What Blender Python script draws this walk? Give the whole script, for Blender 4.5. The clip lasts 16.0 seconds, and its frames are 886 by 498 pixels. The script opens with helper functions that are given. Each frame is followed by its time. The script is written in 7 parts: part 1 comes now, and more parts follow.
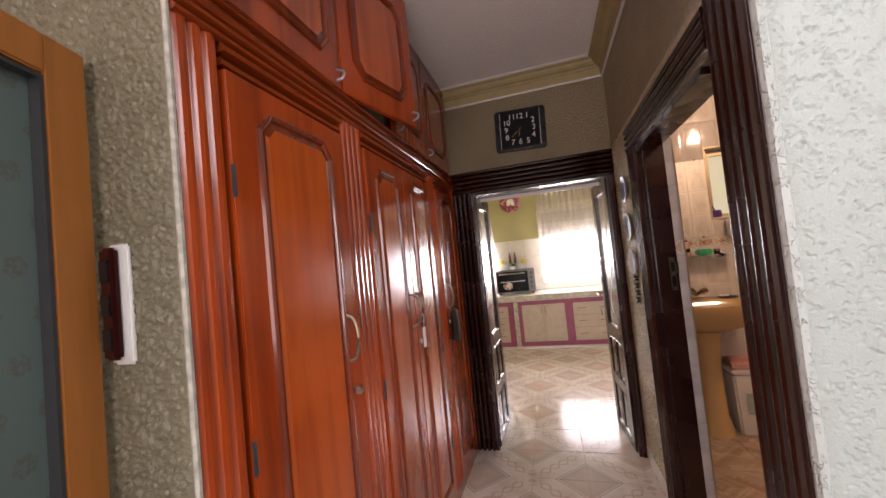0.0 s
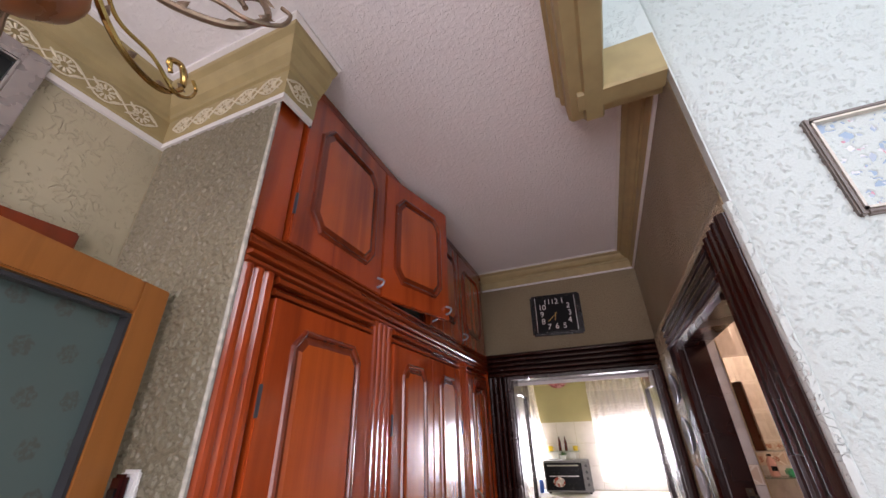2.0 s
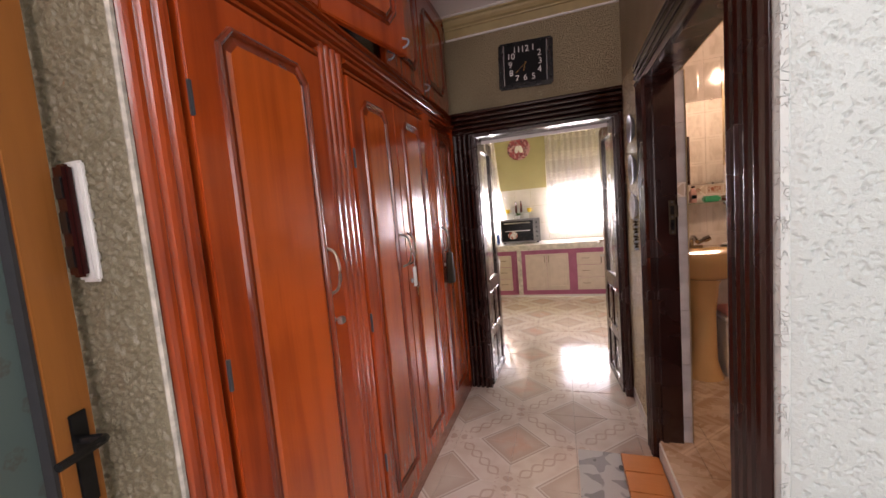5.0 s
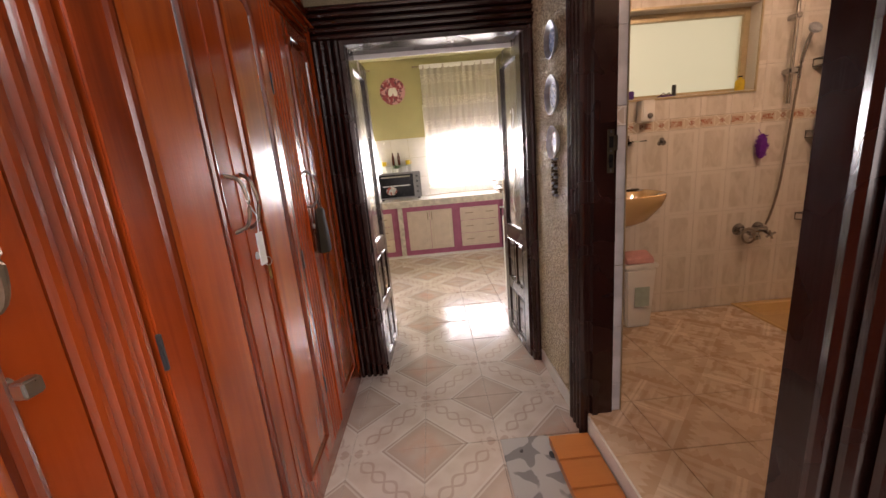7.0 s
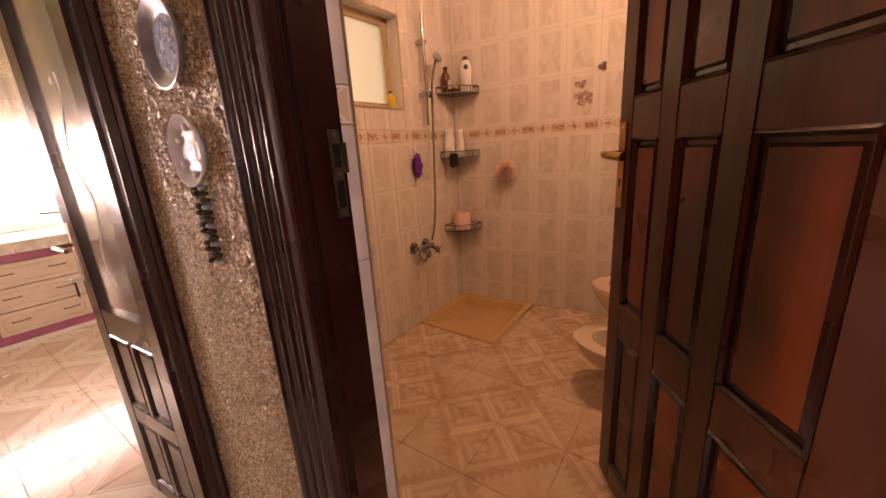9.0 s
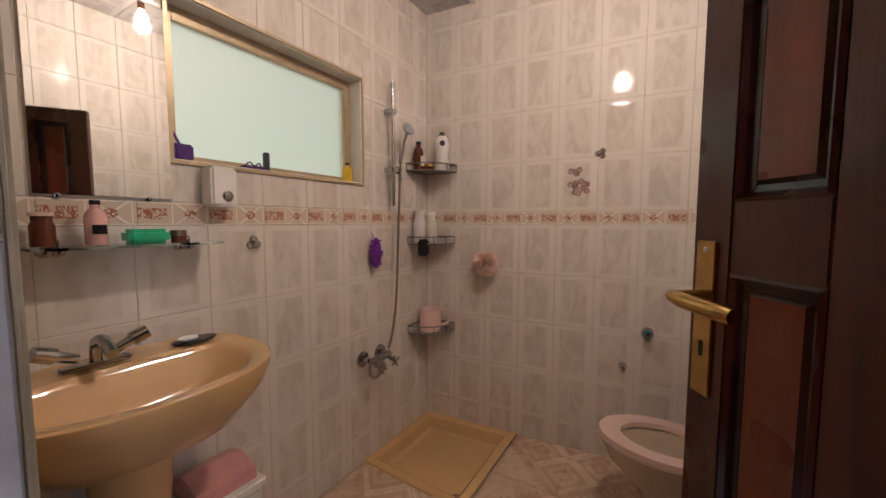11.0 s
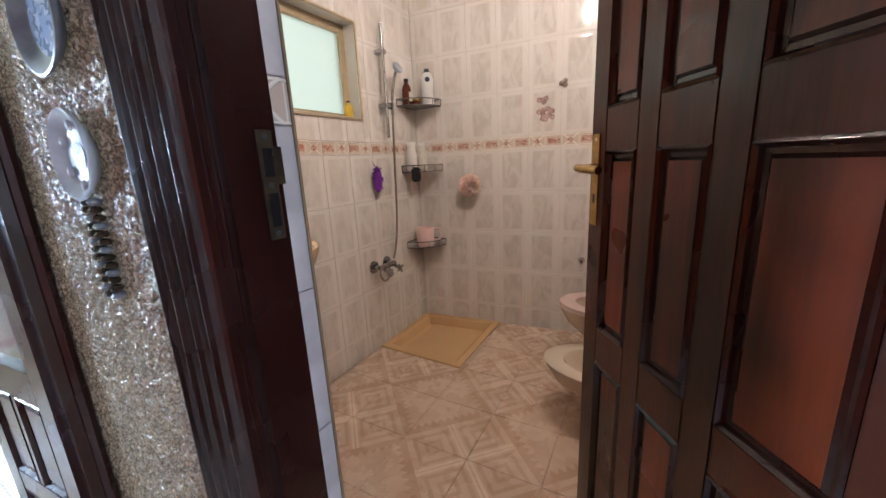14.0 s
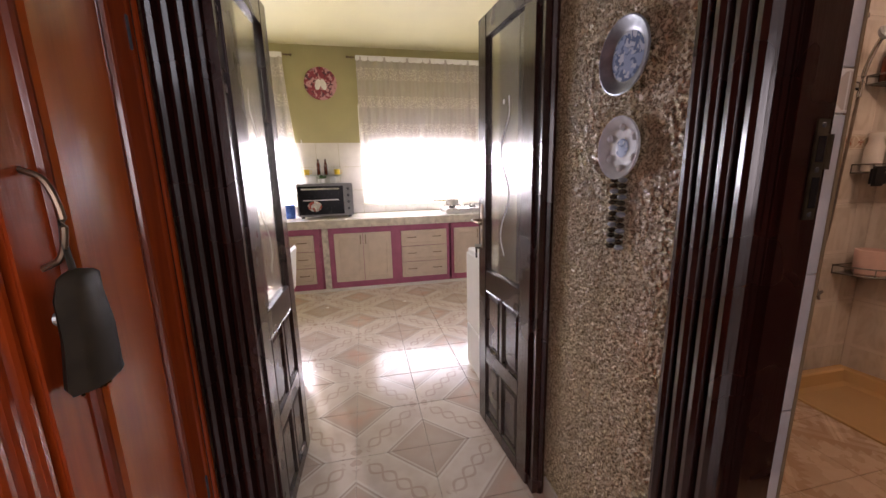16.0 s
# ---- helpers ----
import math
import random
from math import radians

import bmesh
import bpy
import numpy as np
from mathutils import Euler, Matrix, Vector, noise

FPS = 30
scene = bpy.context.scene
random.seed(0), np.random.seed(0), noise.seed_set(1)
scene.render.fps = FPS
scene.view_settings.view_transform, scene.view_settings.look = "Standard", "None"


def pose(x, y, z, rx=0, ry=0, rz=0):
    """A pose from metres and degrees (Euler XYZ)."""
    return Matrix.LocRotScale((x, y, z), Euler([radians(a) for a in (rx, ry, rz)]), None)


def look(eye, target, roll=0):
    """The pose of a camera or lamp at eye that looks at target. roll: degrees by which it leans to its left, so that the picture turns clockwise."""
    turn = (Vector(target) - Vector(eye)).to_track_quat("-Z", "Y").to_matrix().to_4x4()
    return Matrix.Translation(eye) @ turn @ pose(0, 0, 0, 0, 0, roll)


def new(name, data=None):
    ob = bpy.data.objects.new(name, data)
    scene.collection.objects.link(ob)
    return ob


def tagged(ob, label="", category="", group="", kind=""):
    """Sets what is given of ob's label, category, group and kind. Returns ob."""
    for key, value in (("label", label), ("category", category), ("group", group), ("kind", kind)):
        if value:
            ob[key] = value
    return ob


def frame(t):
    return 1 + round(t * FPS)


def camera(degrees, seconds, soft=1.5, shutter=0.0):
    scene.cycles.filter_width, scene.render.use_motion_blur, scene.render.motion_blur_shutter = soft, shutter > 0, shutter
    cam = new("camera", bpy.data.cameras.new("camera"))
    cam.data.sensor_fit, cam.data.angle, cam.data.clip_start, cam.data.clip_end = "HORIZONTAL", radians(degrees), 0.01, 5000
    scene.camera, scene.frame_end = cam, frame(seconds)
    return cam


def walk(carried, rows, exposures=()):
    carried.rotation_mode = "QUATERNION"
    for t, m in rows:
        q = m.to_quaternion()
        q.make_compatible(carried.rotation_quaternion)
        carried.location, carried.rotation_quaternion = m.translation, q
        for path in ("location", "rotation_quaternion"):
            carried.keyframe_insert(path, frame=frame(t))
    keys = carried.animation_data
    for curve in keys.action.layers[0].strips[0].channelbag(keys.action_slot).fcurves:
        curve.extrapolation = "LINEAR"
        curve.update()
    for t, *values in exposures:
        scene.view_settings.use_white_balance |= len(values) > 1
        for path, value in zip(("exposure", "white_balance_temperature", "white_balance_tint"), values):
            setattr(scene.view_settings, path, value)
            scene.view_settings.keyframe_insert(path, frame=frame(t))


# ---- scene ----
cam = camera(100.8, 16.0)
PATH = [
    (0, (0.066, 0.05, 1.504), (-0.484, 1.971, 1.585), -5.7),
    (0.5, (0.132, 0.027, 1.579), (-0.497, 1.894, 1.925), -3.2),
    (1, (0.15, 0.024, 1.618), (-0.535, 1.801, 2.228), -2.6),
    (1.5, (0.16, 0.015, 1.649), (-0.493, 1.716, 2.474), -2.7),
    (2, (0.178, 0.001, 1.659), (-0.477, 1.659, 2.566), -1.8),
    (2.5, (0.184, 0.018, 1.63), (-0.513, 1.747, 2.356), -2.0),
    (3, (0.175, 0.04, 1.597), (-0.552, 1.819, 2.151), -2.3),
    (3.5, (0.158, 0.074, 1.555), (-0.556, 1.915, 1.869), -2.8),
    (4, (0.154, 0.091, 1.521), (-0.531, 1.966, 1.655), -3.6),
    (4.5, (0.155, 0.1, 1.483), (-0.501, 1.99, 1.48), -4.0),
    (4.7, (0.157, 0.094, 1.461), (-0.493, 1.984, 1.385), -4.3),
    (6.8, (-0.055, 0.613, 1.357), (-0.118, 2.561, 0.909), -5.6),
    (7, (-0.057, 0.729, 1.341), (-0.024, 2.678, 0.893), -5.1),
    (7.5, (-0.03, 1.028, 1.344), (0.396, 2.939, 0.939), -4.2),
    (8, (0.035, 1.236, 1.34), (0.985, 2.932, 0.87), -3.1),
    (8.5, (0.099, 1.506, 1.366), (1.552, 2.776, 0.84), -4.3),
    (9, (0.179, 1.638, 1.369), (1.757, 2.75, 0.846), -3.6),
    (9.2, (0.242, 1.719, 1.369), (1.869, 2.777, 0.884), -2.6),
    (11.3, (0.707, 1.915, 1.483), (2.426, 2.936, 1.523), 1.3),
    (11.5, (0.694, 1.928, 1.516), (2.415, 2.919, 1.75), 2.0),
    (12, (0.654, 1.905, 1.593), (2.319, 2.818, 2.219), 1.8),
    (12.5, (0.634, 1.871, 1.567), (2.362, 2.818, 1.909), 0.1),
    (13, (0.585, 1.809, 1.48), (2.348, 2.754, 1.475), -1.2),
    (13.5, (0.467, 1.743, 1.417), (2.234, 2.609, 1.06), -1.6),
    (14, (0.288, 1.707, 1.356), (1.989, 2.655, 0.901), -2.8),
    (14.5, (0.175, 1.656, 1.348), (1.747, 2.787, 0.848), -1.7),
    (15, (0.091, 1.627, 1.33), (1.425, 3.049, 0.881), -1.3),
    (15.5, (-0.014, 1.675, 1.333), (0.794, 3.449, 0.886), -0.7),
    (16, (-0.097, 1.735, 1.339), (0.316, 3.653, 0.948), -1.3),
]

EXPOSURES = [(0, 0.03, 7100, 29), (0.8, 0.05, 6600, 29), (2.6, 0.1, 6500, 30), (3.3, 0.06, 7000, 30), (4.7, 0.08, 7100, 31), (6.8, 0.05, 7200, 28), (7.5, 0.1, 7200, 25), (8.0, 0.02, 7400, 27), (8.5, -0.15, 8400, 42), (9.0, 0.36, 9600, 52), (9.2, 0.36, 9800, 54), (11.3, 0.05, 5200, 14), (12, -0.25, 5200, 15), (12.5, -0.38, 5200, 16), (13.0, -0.05, 5200, 14), (13.5, 0.6, 5200, 12), (14.0, 0.75, 4950, 10), (14.5, 0.48, 5200, 15), (15, -0.05, 5550, 18), (15.5, -0.32, 6100, 27), (16, -0.22, 6700, 31)]
walk(cam, [(t, look(eye, target, roll)) for t, eye, target, roll in PATH], EXPOSURES)

# ---- world, sun, lamps ----
world = bpy.data.worlds.new("world")
scene.world = world
world.use_nodes = True
SUN_ELEV, SUN_FROM = radians(24), Vector((-0.22, 1.0, 0))
wn = world.node_tree
sky = wn.nodes.new("ShaderNodeTexSky")
sky.sky_type, sky.sun_disc = "NISHITA", False
sky.sun_elevation, sky.sun_rotation = SUN_ELEV, math.atan2(SUN_FROM.x, SUN_FROM.y)
bg = wn.nodes["Background"]
bg.inputs["Strength"].default_value = 0.15
wn.links.new(sky.outputs[0], bg.inputs[0])
sd = bpy.data.lights.new("sun", "SUN")
sd.energy, sd.angle, sd.color = 3.0, radians(0.5), (1.0, 0.93, 0.82)
sun = new("sun", sd)
d = -(SUN_FROM.normalized() * math.cos(SUN_ELEV) + Vector((0, 0, math.sin(SUN_ELEV))))
sun.matrix_world = Matrix.Translation((0, 20, 12)) @ d.to_track_quat("-Z", "Y").to_matrix().to_4x4()


def area(name, eye, target, sx, sy, watts, col):
    ld = bpy.data.lights.new(name, "AREA")
    ld.shape, ld.size, ld.size_y, ld.energy, ld.color = "RECTANGLE", sx, sy, watts, col
    ob = new(name, ld)
    ob.matrix_world = look(eye, target)
    return ob


# sky light at the openings: two kitchen windows, the window of the stairwell
area("window_light", (0.76, 7.02, 1.39), (0.76, 5.0, 1.1), 1.5, 0.78, 98, (0.84, 0.92, 1.0))
area("window_light", (-1.65, 7.02, 1.39), (-1.65, 5.0, 1.1), 1.3, 0.78, 215, (0.84, 0.92, 1.0))
area("stairwell_light", (2.0, -1.35, 3.4), (0.9, 1.1, 2.1), 1.4, 1.6, 44, (0.88, 0.98, 0.98))
# unseen fill lamp behind the camera, added to brighten the hall
area("hall_fill_light", (-0.1, -1.85, 1.6), (-0.1, 1.0, 1.7), 1.6, 1.4, 47, (1.0, 0.97, 0.96))
# added fill lamp at an invented east opening of the kitchen
area("window_light", (3.26, 5.2, 1.6), (1.0, 5.0, 1.2), 1.4, 1.2, 18, (0.95, 0.97, 1.0))
bulb_light = new("bulb_light", bpy.data.lights.new("bulb_light", "POINT"))
bulb_light.data.energy, bulb_light.data.color, bulb_light.data.shadow_soft_size = 26, (1.0, 0.74, 0.50), 0.035
bulb_light.location = (1.68, 2.00, 2.565)


# ---- materials ----
class V:
    """A value in a node tree, with arithmetic."""

    def __init__(self, g, s):
        self.g, self.s = g, s

    def op(self, kind, *others):
        n = self.g.nt.nodes.new("ShaderNodeMath")
        n.operation = kind
        for i, o in enumerate((self, *others)):
            if isinstance(o, V):
                self.g.nt.links.new(o.s, n.inputs[i])
            else:
                n.inputs[i].default_value = o
        return V(self.g, n.outputs[0])

    def __add__(self, o): return self.op("ADD", o)
    def __sub__(self, o): return self.op("SUBTRACT", o)
    def __mul__(self, o): return self.op("MULTIPLY", o)
    def __truediv__(self, o): return self.op("DIVIDE", o)
    def ab(self): return self.op("ABSOLUTE")
    def fract(self): return self.op("FRACT")
    def floor(self): return self.op("FLOOR")
    def lo(self, o): return self.op("MINIMUM", o)
    def hi(self, o): return self.op("MAXIMUM", o)
    def sin(self): return self.op("SINE")
    def lt(self, o): return self.op("LESS_THAN", o)

    def ramp(self, a, b, c=0.0, d=1.0, smooth=True):
        n = self.g.nt.nodes.new("ShaderNodeMapRange")
        n.interpolation_type = "SMOOTHSTEP" if smooth else "LINEAR"
        self.g.nt.links.new(self.s, n.inputs[0])
        for i, v in zip((1, 2, 3, 4), (a, b, c, d)):
            n.inputs[i].default_value = v
        return V(self.g, n.outputs[0])


class G:
    """A material in the making."""

    def __init__(self, name):
        self.m = bpy.data.materials.new(name)
        self.m.use_nodes = True
        self.nt = self.m.node_tree
        self.b = self.nt.nodes["Principled BSDF"]

    def split(self, out):
        n = self.nt.nodes.new("ShaderNodeSeparateXYZ")
        self.nt.links.new(out, n.inputs[0])
        return [V(self, o) for o in n.outputs]

    def world(self):
        return self.nt.nodes.new("ShaderNodeNewGeometry").outputs["Position"]

    def local(self):
        return self.nt.nodes.new("ShaderNodeTexCoord").outputs["Object"]

    def random(self):
        return V(self, self.nt.nodes.new("ShaderNodeObjectInfo").outputs["Random"])

    def stretch(self, vec, x, y, z):
        n = self.nt.nodes.new("ShaderNodeVectorMath")
        n.operation = "MULTIPLY"
        self.nt.links.new(vec, n.inputs[0])
        n.inputs[1].default_value = (x, y, z)
        return n.outputs[0]

    def vec(self, x, y, z=0.0):
        n = self.nt.nodes.new("ShaderNodeCombineXYZ")
        for i, v in enumerate((x, y, z)):
            if isinstance(v, V):
                self.nt.links.new(v.s, n.inputs[i])
            else:
                n.inputs[i].default_value = v
        return n.outputs[0]

    def noise(self, scale, detail=3.0, vec=None, dist=0.0, rough=0.5):
        n = self.nt.nodes.new("ShaderNodeTexNoise")
        self.nt.links.new(vec or self.world(), n.inputs["Vector"])
        n.inputs["Scale"].default_value, n.inputs["Detail"].default_value = scale, detail
        n.inputs["Distortion"].default_value, n.inputs["Roughness"].default_value = dist, rough
        return V(self, n.outputs["Fac"])

    def cells(self, scale, vec=None, feature="F1"):
        n = self.nt.nodes.new("ShaderNodeTexVoronoi")
        n.feature = feature
        self.nt.links.new(vec or self.world(), n.inputs["Vector"])
        n.inputs["Scale"].default_value = scale
        return V(self, n.outputs["Distance"])

    def mix(self, f, a, b):
        n = self.nt.nodes.new("ShaderNodeMix")
        n.data_type = "RGBA"
        for i, v in ((0, f), (6, a), (7, b)):
            if isinstance(v, V):
                self.nt.links.new(v.s, n.inputs[i])
            elif isinstance(v, (int, float)):
                n.inputs[i].default_value = v
            elif isinstance(v, tuple):
                n.inputs[i].default_value = (*v, 1)
            else:
                self.nt.links.new(v, n.inputs[i])
        return n.outputs[2]

    def put(self, name, v):
        if isinstance(v, V):
            self.nt.links.new(v.s, self.b.inputs[name])
        elif isinstance(v, tuple):
            self.b.inputs[name].default_value = (*v, 1)
        elif isinstance(v, (int, float)):
            self.b.inputs[name].default_value = v
        else:
            self.nt.links.new(v, self.b.inputs[name])

    def bump(self, h, dist, strength=1.0):
        n = self.nt.nodes.new("ShaderNodeBump")
        n.inputs["Distance"].default_value, n.inputs["Strength"].default_value = dist, strength
        self.nt.links.new(h.s, n.inputs["Height"])
        self.nt.links.new(n.outputs[0], self.b.inputs["Normal"])

    def done(self, color=None, rough=0.5, metal=0.0, coat=0.0, coat_rough=0.05, emit=None, power=0.0, trans=0.0, ior=1.45, spec=0.5):
        if color is not None:
            self.put("Base Color", color)
        for k, v in (("Roughness", rough), ("Metallic", metal), ("Coat Weight", coat), ("Coat Roughness", coat_rough), ("Transmission Weight", trans), ("IOR", ior), ("Specular IOR Level", spec)):
            self.put(k, v)
        if emit:
            self.put("Emission Color", emit)
            self.put("Emission Strength", power)
        return self.m


def plain(name, c, rough=0.4, metal=0.0, vary=0.15, scale=30, **kw):
    g = G(name)
    n = g.noise(scale, 4, g.local())
    lowc = tuple(v * (1 - vary) for v in c)
    return g.done(g.mix(n.ramp(0.3, 0.7), lowc, c), rough if rough < 0.12 else n.ramp(0.2, 0.8, rough * 0.85, min(1, rough * 1.15)), metal, **kw)


def stucco(name, c, c2, scale, depth, rough, wet=0.0, kind="flakes"):
    g = G(name)
    a = g.noise(scale, 1.0, dist=0.5)
    b = g.noise(scale * 0.45, 2.0, dist=0.3)
    if kind == "grooves":
        line = (a - 0.5).ab().ramp(0.0, 0.045, 1, 0) * b.ramp(0.44, 0.54)
        pits = g.noise(scale * 1.6, 1.0).ramp(0.64, 0.70)
        h = b.ramp(0.35, 0.65) * 0.35 - line * 0.8 - pits * 0.5 + g.noise(scale * 0.15, 2) * 0.5
        tone = line * 0.03
    else:
        h = a.ramp(0.46, 0.60) * 0.9 + b.ramp(0.45, 0.6) * 0.3 + g.noise(scale * 2.5, 1).ramp(0.4, 0.65) * 0.35
        tone = a.ramp(0.40, 0.52, 0.35, 0.0)
    # tone darkens the bump's grooves and low spots, painting in their shade
    stain_and_shade = (g.noise(1.3, 4).ramp(0.35, 0.75) + tone).lo(1.0)
    g.bump(h, depth)
    g.nt.links.new(g.b.inputs["Normal"].links[0].from_socket, g.b.inputs["Coat Normal"])
    return g.done(g.mix(stain_and_shade, c, c2), g.noise(4, 3).ramp(0.3, 0.7, rough * 0.8, rough * 1.2), coat=wet, coat_rough=0.15)


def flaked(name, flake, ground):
    """Plaster of glossy pale flakes; its browner ground also paints shade into the gaps."""
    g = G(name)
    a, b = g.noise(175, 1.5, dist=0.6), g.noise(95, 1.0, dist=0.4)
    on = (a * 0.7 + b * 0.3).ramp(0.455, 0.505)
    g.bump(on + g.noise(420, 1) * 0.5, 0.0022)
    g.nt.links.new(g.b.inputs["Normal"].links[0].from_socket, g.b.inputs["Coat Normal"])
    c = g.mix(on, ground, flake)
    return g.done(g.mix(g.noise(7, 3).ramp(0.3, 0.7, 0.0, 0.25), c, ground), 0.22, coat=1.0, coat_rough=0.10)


def varnished(name, light, dark, axis="z", gloss=0.2, coat=0.6, clouds=1.0, haze=0.10):
    g = G(name)
    p = g.world()
    s = {"z": (14, 14, 0.9), "y": (14, 0.9, 14), "x": (0.9, 14, 14)}[axis]
    st = g.stretch(p, *s)
    grain = g.noise(1.0, 5, st, dist=0.8)
    fine = g.noise(7.0, 3, st)
    blot = g.noise(1.6, 3)
    f = (grain.ramp(0.3, 0.7) * 0.42 + fine * 0.2 + blot.ramp(0.3, 0.75) * 0.45 * clouds).ramp(0.2, 1.1)
    g.bump(g.noise(9, 2, st) * 0.4 + g.noise(26, 2) * 0.6, 0.0012)
    return g.done(g.mix(f, light, dark), g.noise(5, 2).ramp(0.3, 0.7, gloss * 0.8, gloss * 1.3), coat=coat, coat_rough=haze)


M_WHITE_STUCCO = stucco("white_stucco", (0.68, 0.765, 0.745), (0.62, 0.70, 0.68), 62, 0.0035, 0.42, 0.1, "grooves")
M_HALL_STUCCO = stucco("taupe_stucco", (0.39, 0.325, 0.205), (0.31, 0.25, 0.155), 90, 0.006, 0.36, 0.15)
M_GOLD_STUCCO = stucco("pale_olive_stucco", (0.50, 0.45, 0.31), (0.43, 0.385, 0.265), 34, 0.0035, 0.40, 0.15, "grooves")
M_BEIGE_STUCCO = stucco("beige_stucco", (0.74, 0.60, 0.40), (0.56, 0.44, 0.28), 110, 0.006, 0.22, 0.8)
M_CEIL = stucco("ceiling_plaster", (0.86, 0.85, 0.86), (0.82, 0.81, 0.82), 60, 0.0012, 0.7)
M_KWALL = plain("kitchen_olive_paint", (0.42, 0.38, 0.19), 0.5, scale=3, vary=0.08)
M_KCEIL = plain("kitchen_cream_paint", (0.62, 0.58, 0.34), 0.45, scale=3, vary=0.06)
M_WOOD = varnished("wardrobe_wood", (0.46, 0.066, 0.010), (0.17, 0.019, 0.004), "z", 0.20, 0.8, 1.0, 0.16)
# darker copy of the wood: shade painted on panel mouldings; also the old casing
M_WOOD_EDGE = varnished("dark_wood_groove_shade", (0.22, 0.032, 0.007), (0.07, 0.011, 0.004), "z", 0.2, 0.7)
M_WOOD_PANEL = varnished("wardrobe_panel_wood", (0.57, 0.100, 0.012), (0.28, 0.038, 0.006), "z", 0.20, 1.0, 1.0, 0.20)
M_WOOD_H = varnished("wardrobe_rail_wood", (0.31, 0.048, 0.009), (0.10, 0.014, 0.004), "y", 0.2, 0.6)
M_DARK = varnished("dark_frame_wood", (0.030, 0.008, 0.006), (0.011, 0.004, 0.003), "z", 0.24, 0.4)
M_DARK_H = varnished("dark_lintel_wood", (0.030, 0.008, 0.006), (0.011, 0.004, 0.003), "x", 0.15, 0.5)
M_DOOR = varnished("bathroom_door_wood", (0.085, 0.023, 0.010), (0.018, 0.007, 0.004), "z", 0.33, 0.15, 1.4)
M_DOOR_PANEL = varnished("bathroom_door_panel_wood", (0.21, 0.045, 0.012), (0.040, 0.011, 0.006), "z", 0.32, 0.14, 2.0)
M_OAK = varnished("oak_foil", (0.46, 0.165, 0.038), (0.20, 0.058, 0.013), "z", 0.35, 0.1, 0.3)
M_STEP_WOOD = varnished("step_board", (0.55, 0.20, 0.055), (0.42, 0.135, 0.035), "x", 0.35, 0.15, 0.4)
M_GOLD_TRIM = plain("gold_cornice_paint", (0.40, 0.32, 0.155), 0.5, scale=12, vary=0.15)
M_CREAM_REL = plain("cream_relief_paint", (0.72, 0.66, 0.50), 0.5, scale=40, vary=0.1)
M_WHITE = plain("white_gloss_paint", (0.80, 0.79, 0.77), 0.35, scale=8, vary=0.06)
M_GROUT = plain("grout", (0.60, 0.55, 0.50), 0.8, scale=60, vary=0.3)
M_GROUT_FLOOR = plain("floor_grout", (0.66, 0.62, 0.57), 0.7, scale=60, vary=0.3)
M_GROUT_BATH = plain("bathroom_floor_grout", (0.52, 0.39, 0.28), 0.7, scale=60, vary=0.3)
M_GROUT_CEIL = plain("ceiling_grout", (0.22, 0.19, 0.16), 0.8, scale=60, vary=0.4)
M_CHROME = plain("chrome", (0.50, 0.50, 0.51), 0.14, 1.0, 0.2)
M_HOSE = plain("hose_steel", (0.30, 0.25, 0.21), 0.35, 0.7, 0.3)
M_WIRE = plain("dull_wire", (0.22, 0.21, 0.19), 0.4, 0.8, 0.4)
M_STEEL = plain("brushed_steel", (0.55, 0.54, 0.52), 0.3, 1.0, 0.1)
M_OLD_BRASS = plain("tarnished_brass", (0.075, 0.055, 0.03), 0.5, 0.6, 0.6)
M_BRASS = plain("brass", (0.55, 0.36, 0.12), 0.22, 1.0, 0.3)
M_OLD_BRONZE = plain("old_bronze", (0.33, 0.24, 0.17), 0.35, 0.9, 0.4)
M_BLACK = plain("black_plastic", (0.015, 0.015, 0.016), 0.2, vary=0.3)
M_DARKGREY = plain("dark_grey", (0.05, 0.05, 0.055), 0.4)
M_PINK = plain("pink_paint", (0.42, 0.115, 0.21), 0.4, scale=10, vary=0.15)
M_CREAM = plain("cream_lacquer", (0.66, 0.54, 0.45), 0.35, scale=10, vary=0.1)
M_BEIGE_CER = plain("beige_ceramic", (0.64, 0.42, 0.19), 0.08, scale=4, vary=0.05, coat=0.5)
M_SANITARY = plain("beige_sanitary_ware", (0.58, 0.48, 0.36), 0.08, scale=4, vary=0.05, coat=0.4)
M_PINK_CER = plain("pale_pink_seat", (0.66, 0.50, 0.44), 0.15, scale=6, vary=0.06)
M_PURPLE = plain("purple_plastic", (0.07, 0.02, 0.20), 0.4)
M_PURPLE2 = plain("purple_sponge", (0.15, 0.015, 0.30), 0.8)
M_PUFF = plain("peach_mesh_puff", (0.92, 0.70, 0.60), 0.8, vary=0.05)
M_YELLOW = plain("yellow_plastic", (0.75, 0.52, 0.03), 0.4)
M_GREEN = plain("green_plastic", (0.04, 0.46, 0.22), 0.3)
M_BLUE = plain("blue_canister", (0.03, 0.10, 0.38), 0.3)
M_AMBER = plain("amber_bottle", (0.10, 0.02, 0.008), 0.12)
M_ROSE_LID = plain("rose_plastic", (0.62, 0.30, 0.28), 0.35)
M_OFFWHITE = plain("offwhite_plastic", (0.70, 0.66, 0.58), 0.35)
M_ALU = plain("champagne_aluminium", (0.52, 0.42, 0.27), 0.4, 0.5)
M_PLASTER_RAW = plain("raw_plaster", (0.62, 0.58, 0.50), 0.9, scale=50, vary=0.4)
M_TURNED = plain("turned_wood", (0.30, 0.11, 0.04), 0.3, scale=14, vary=0.4)


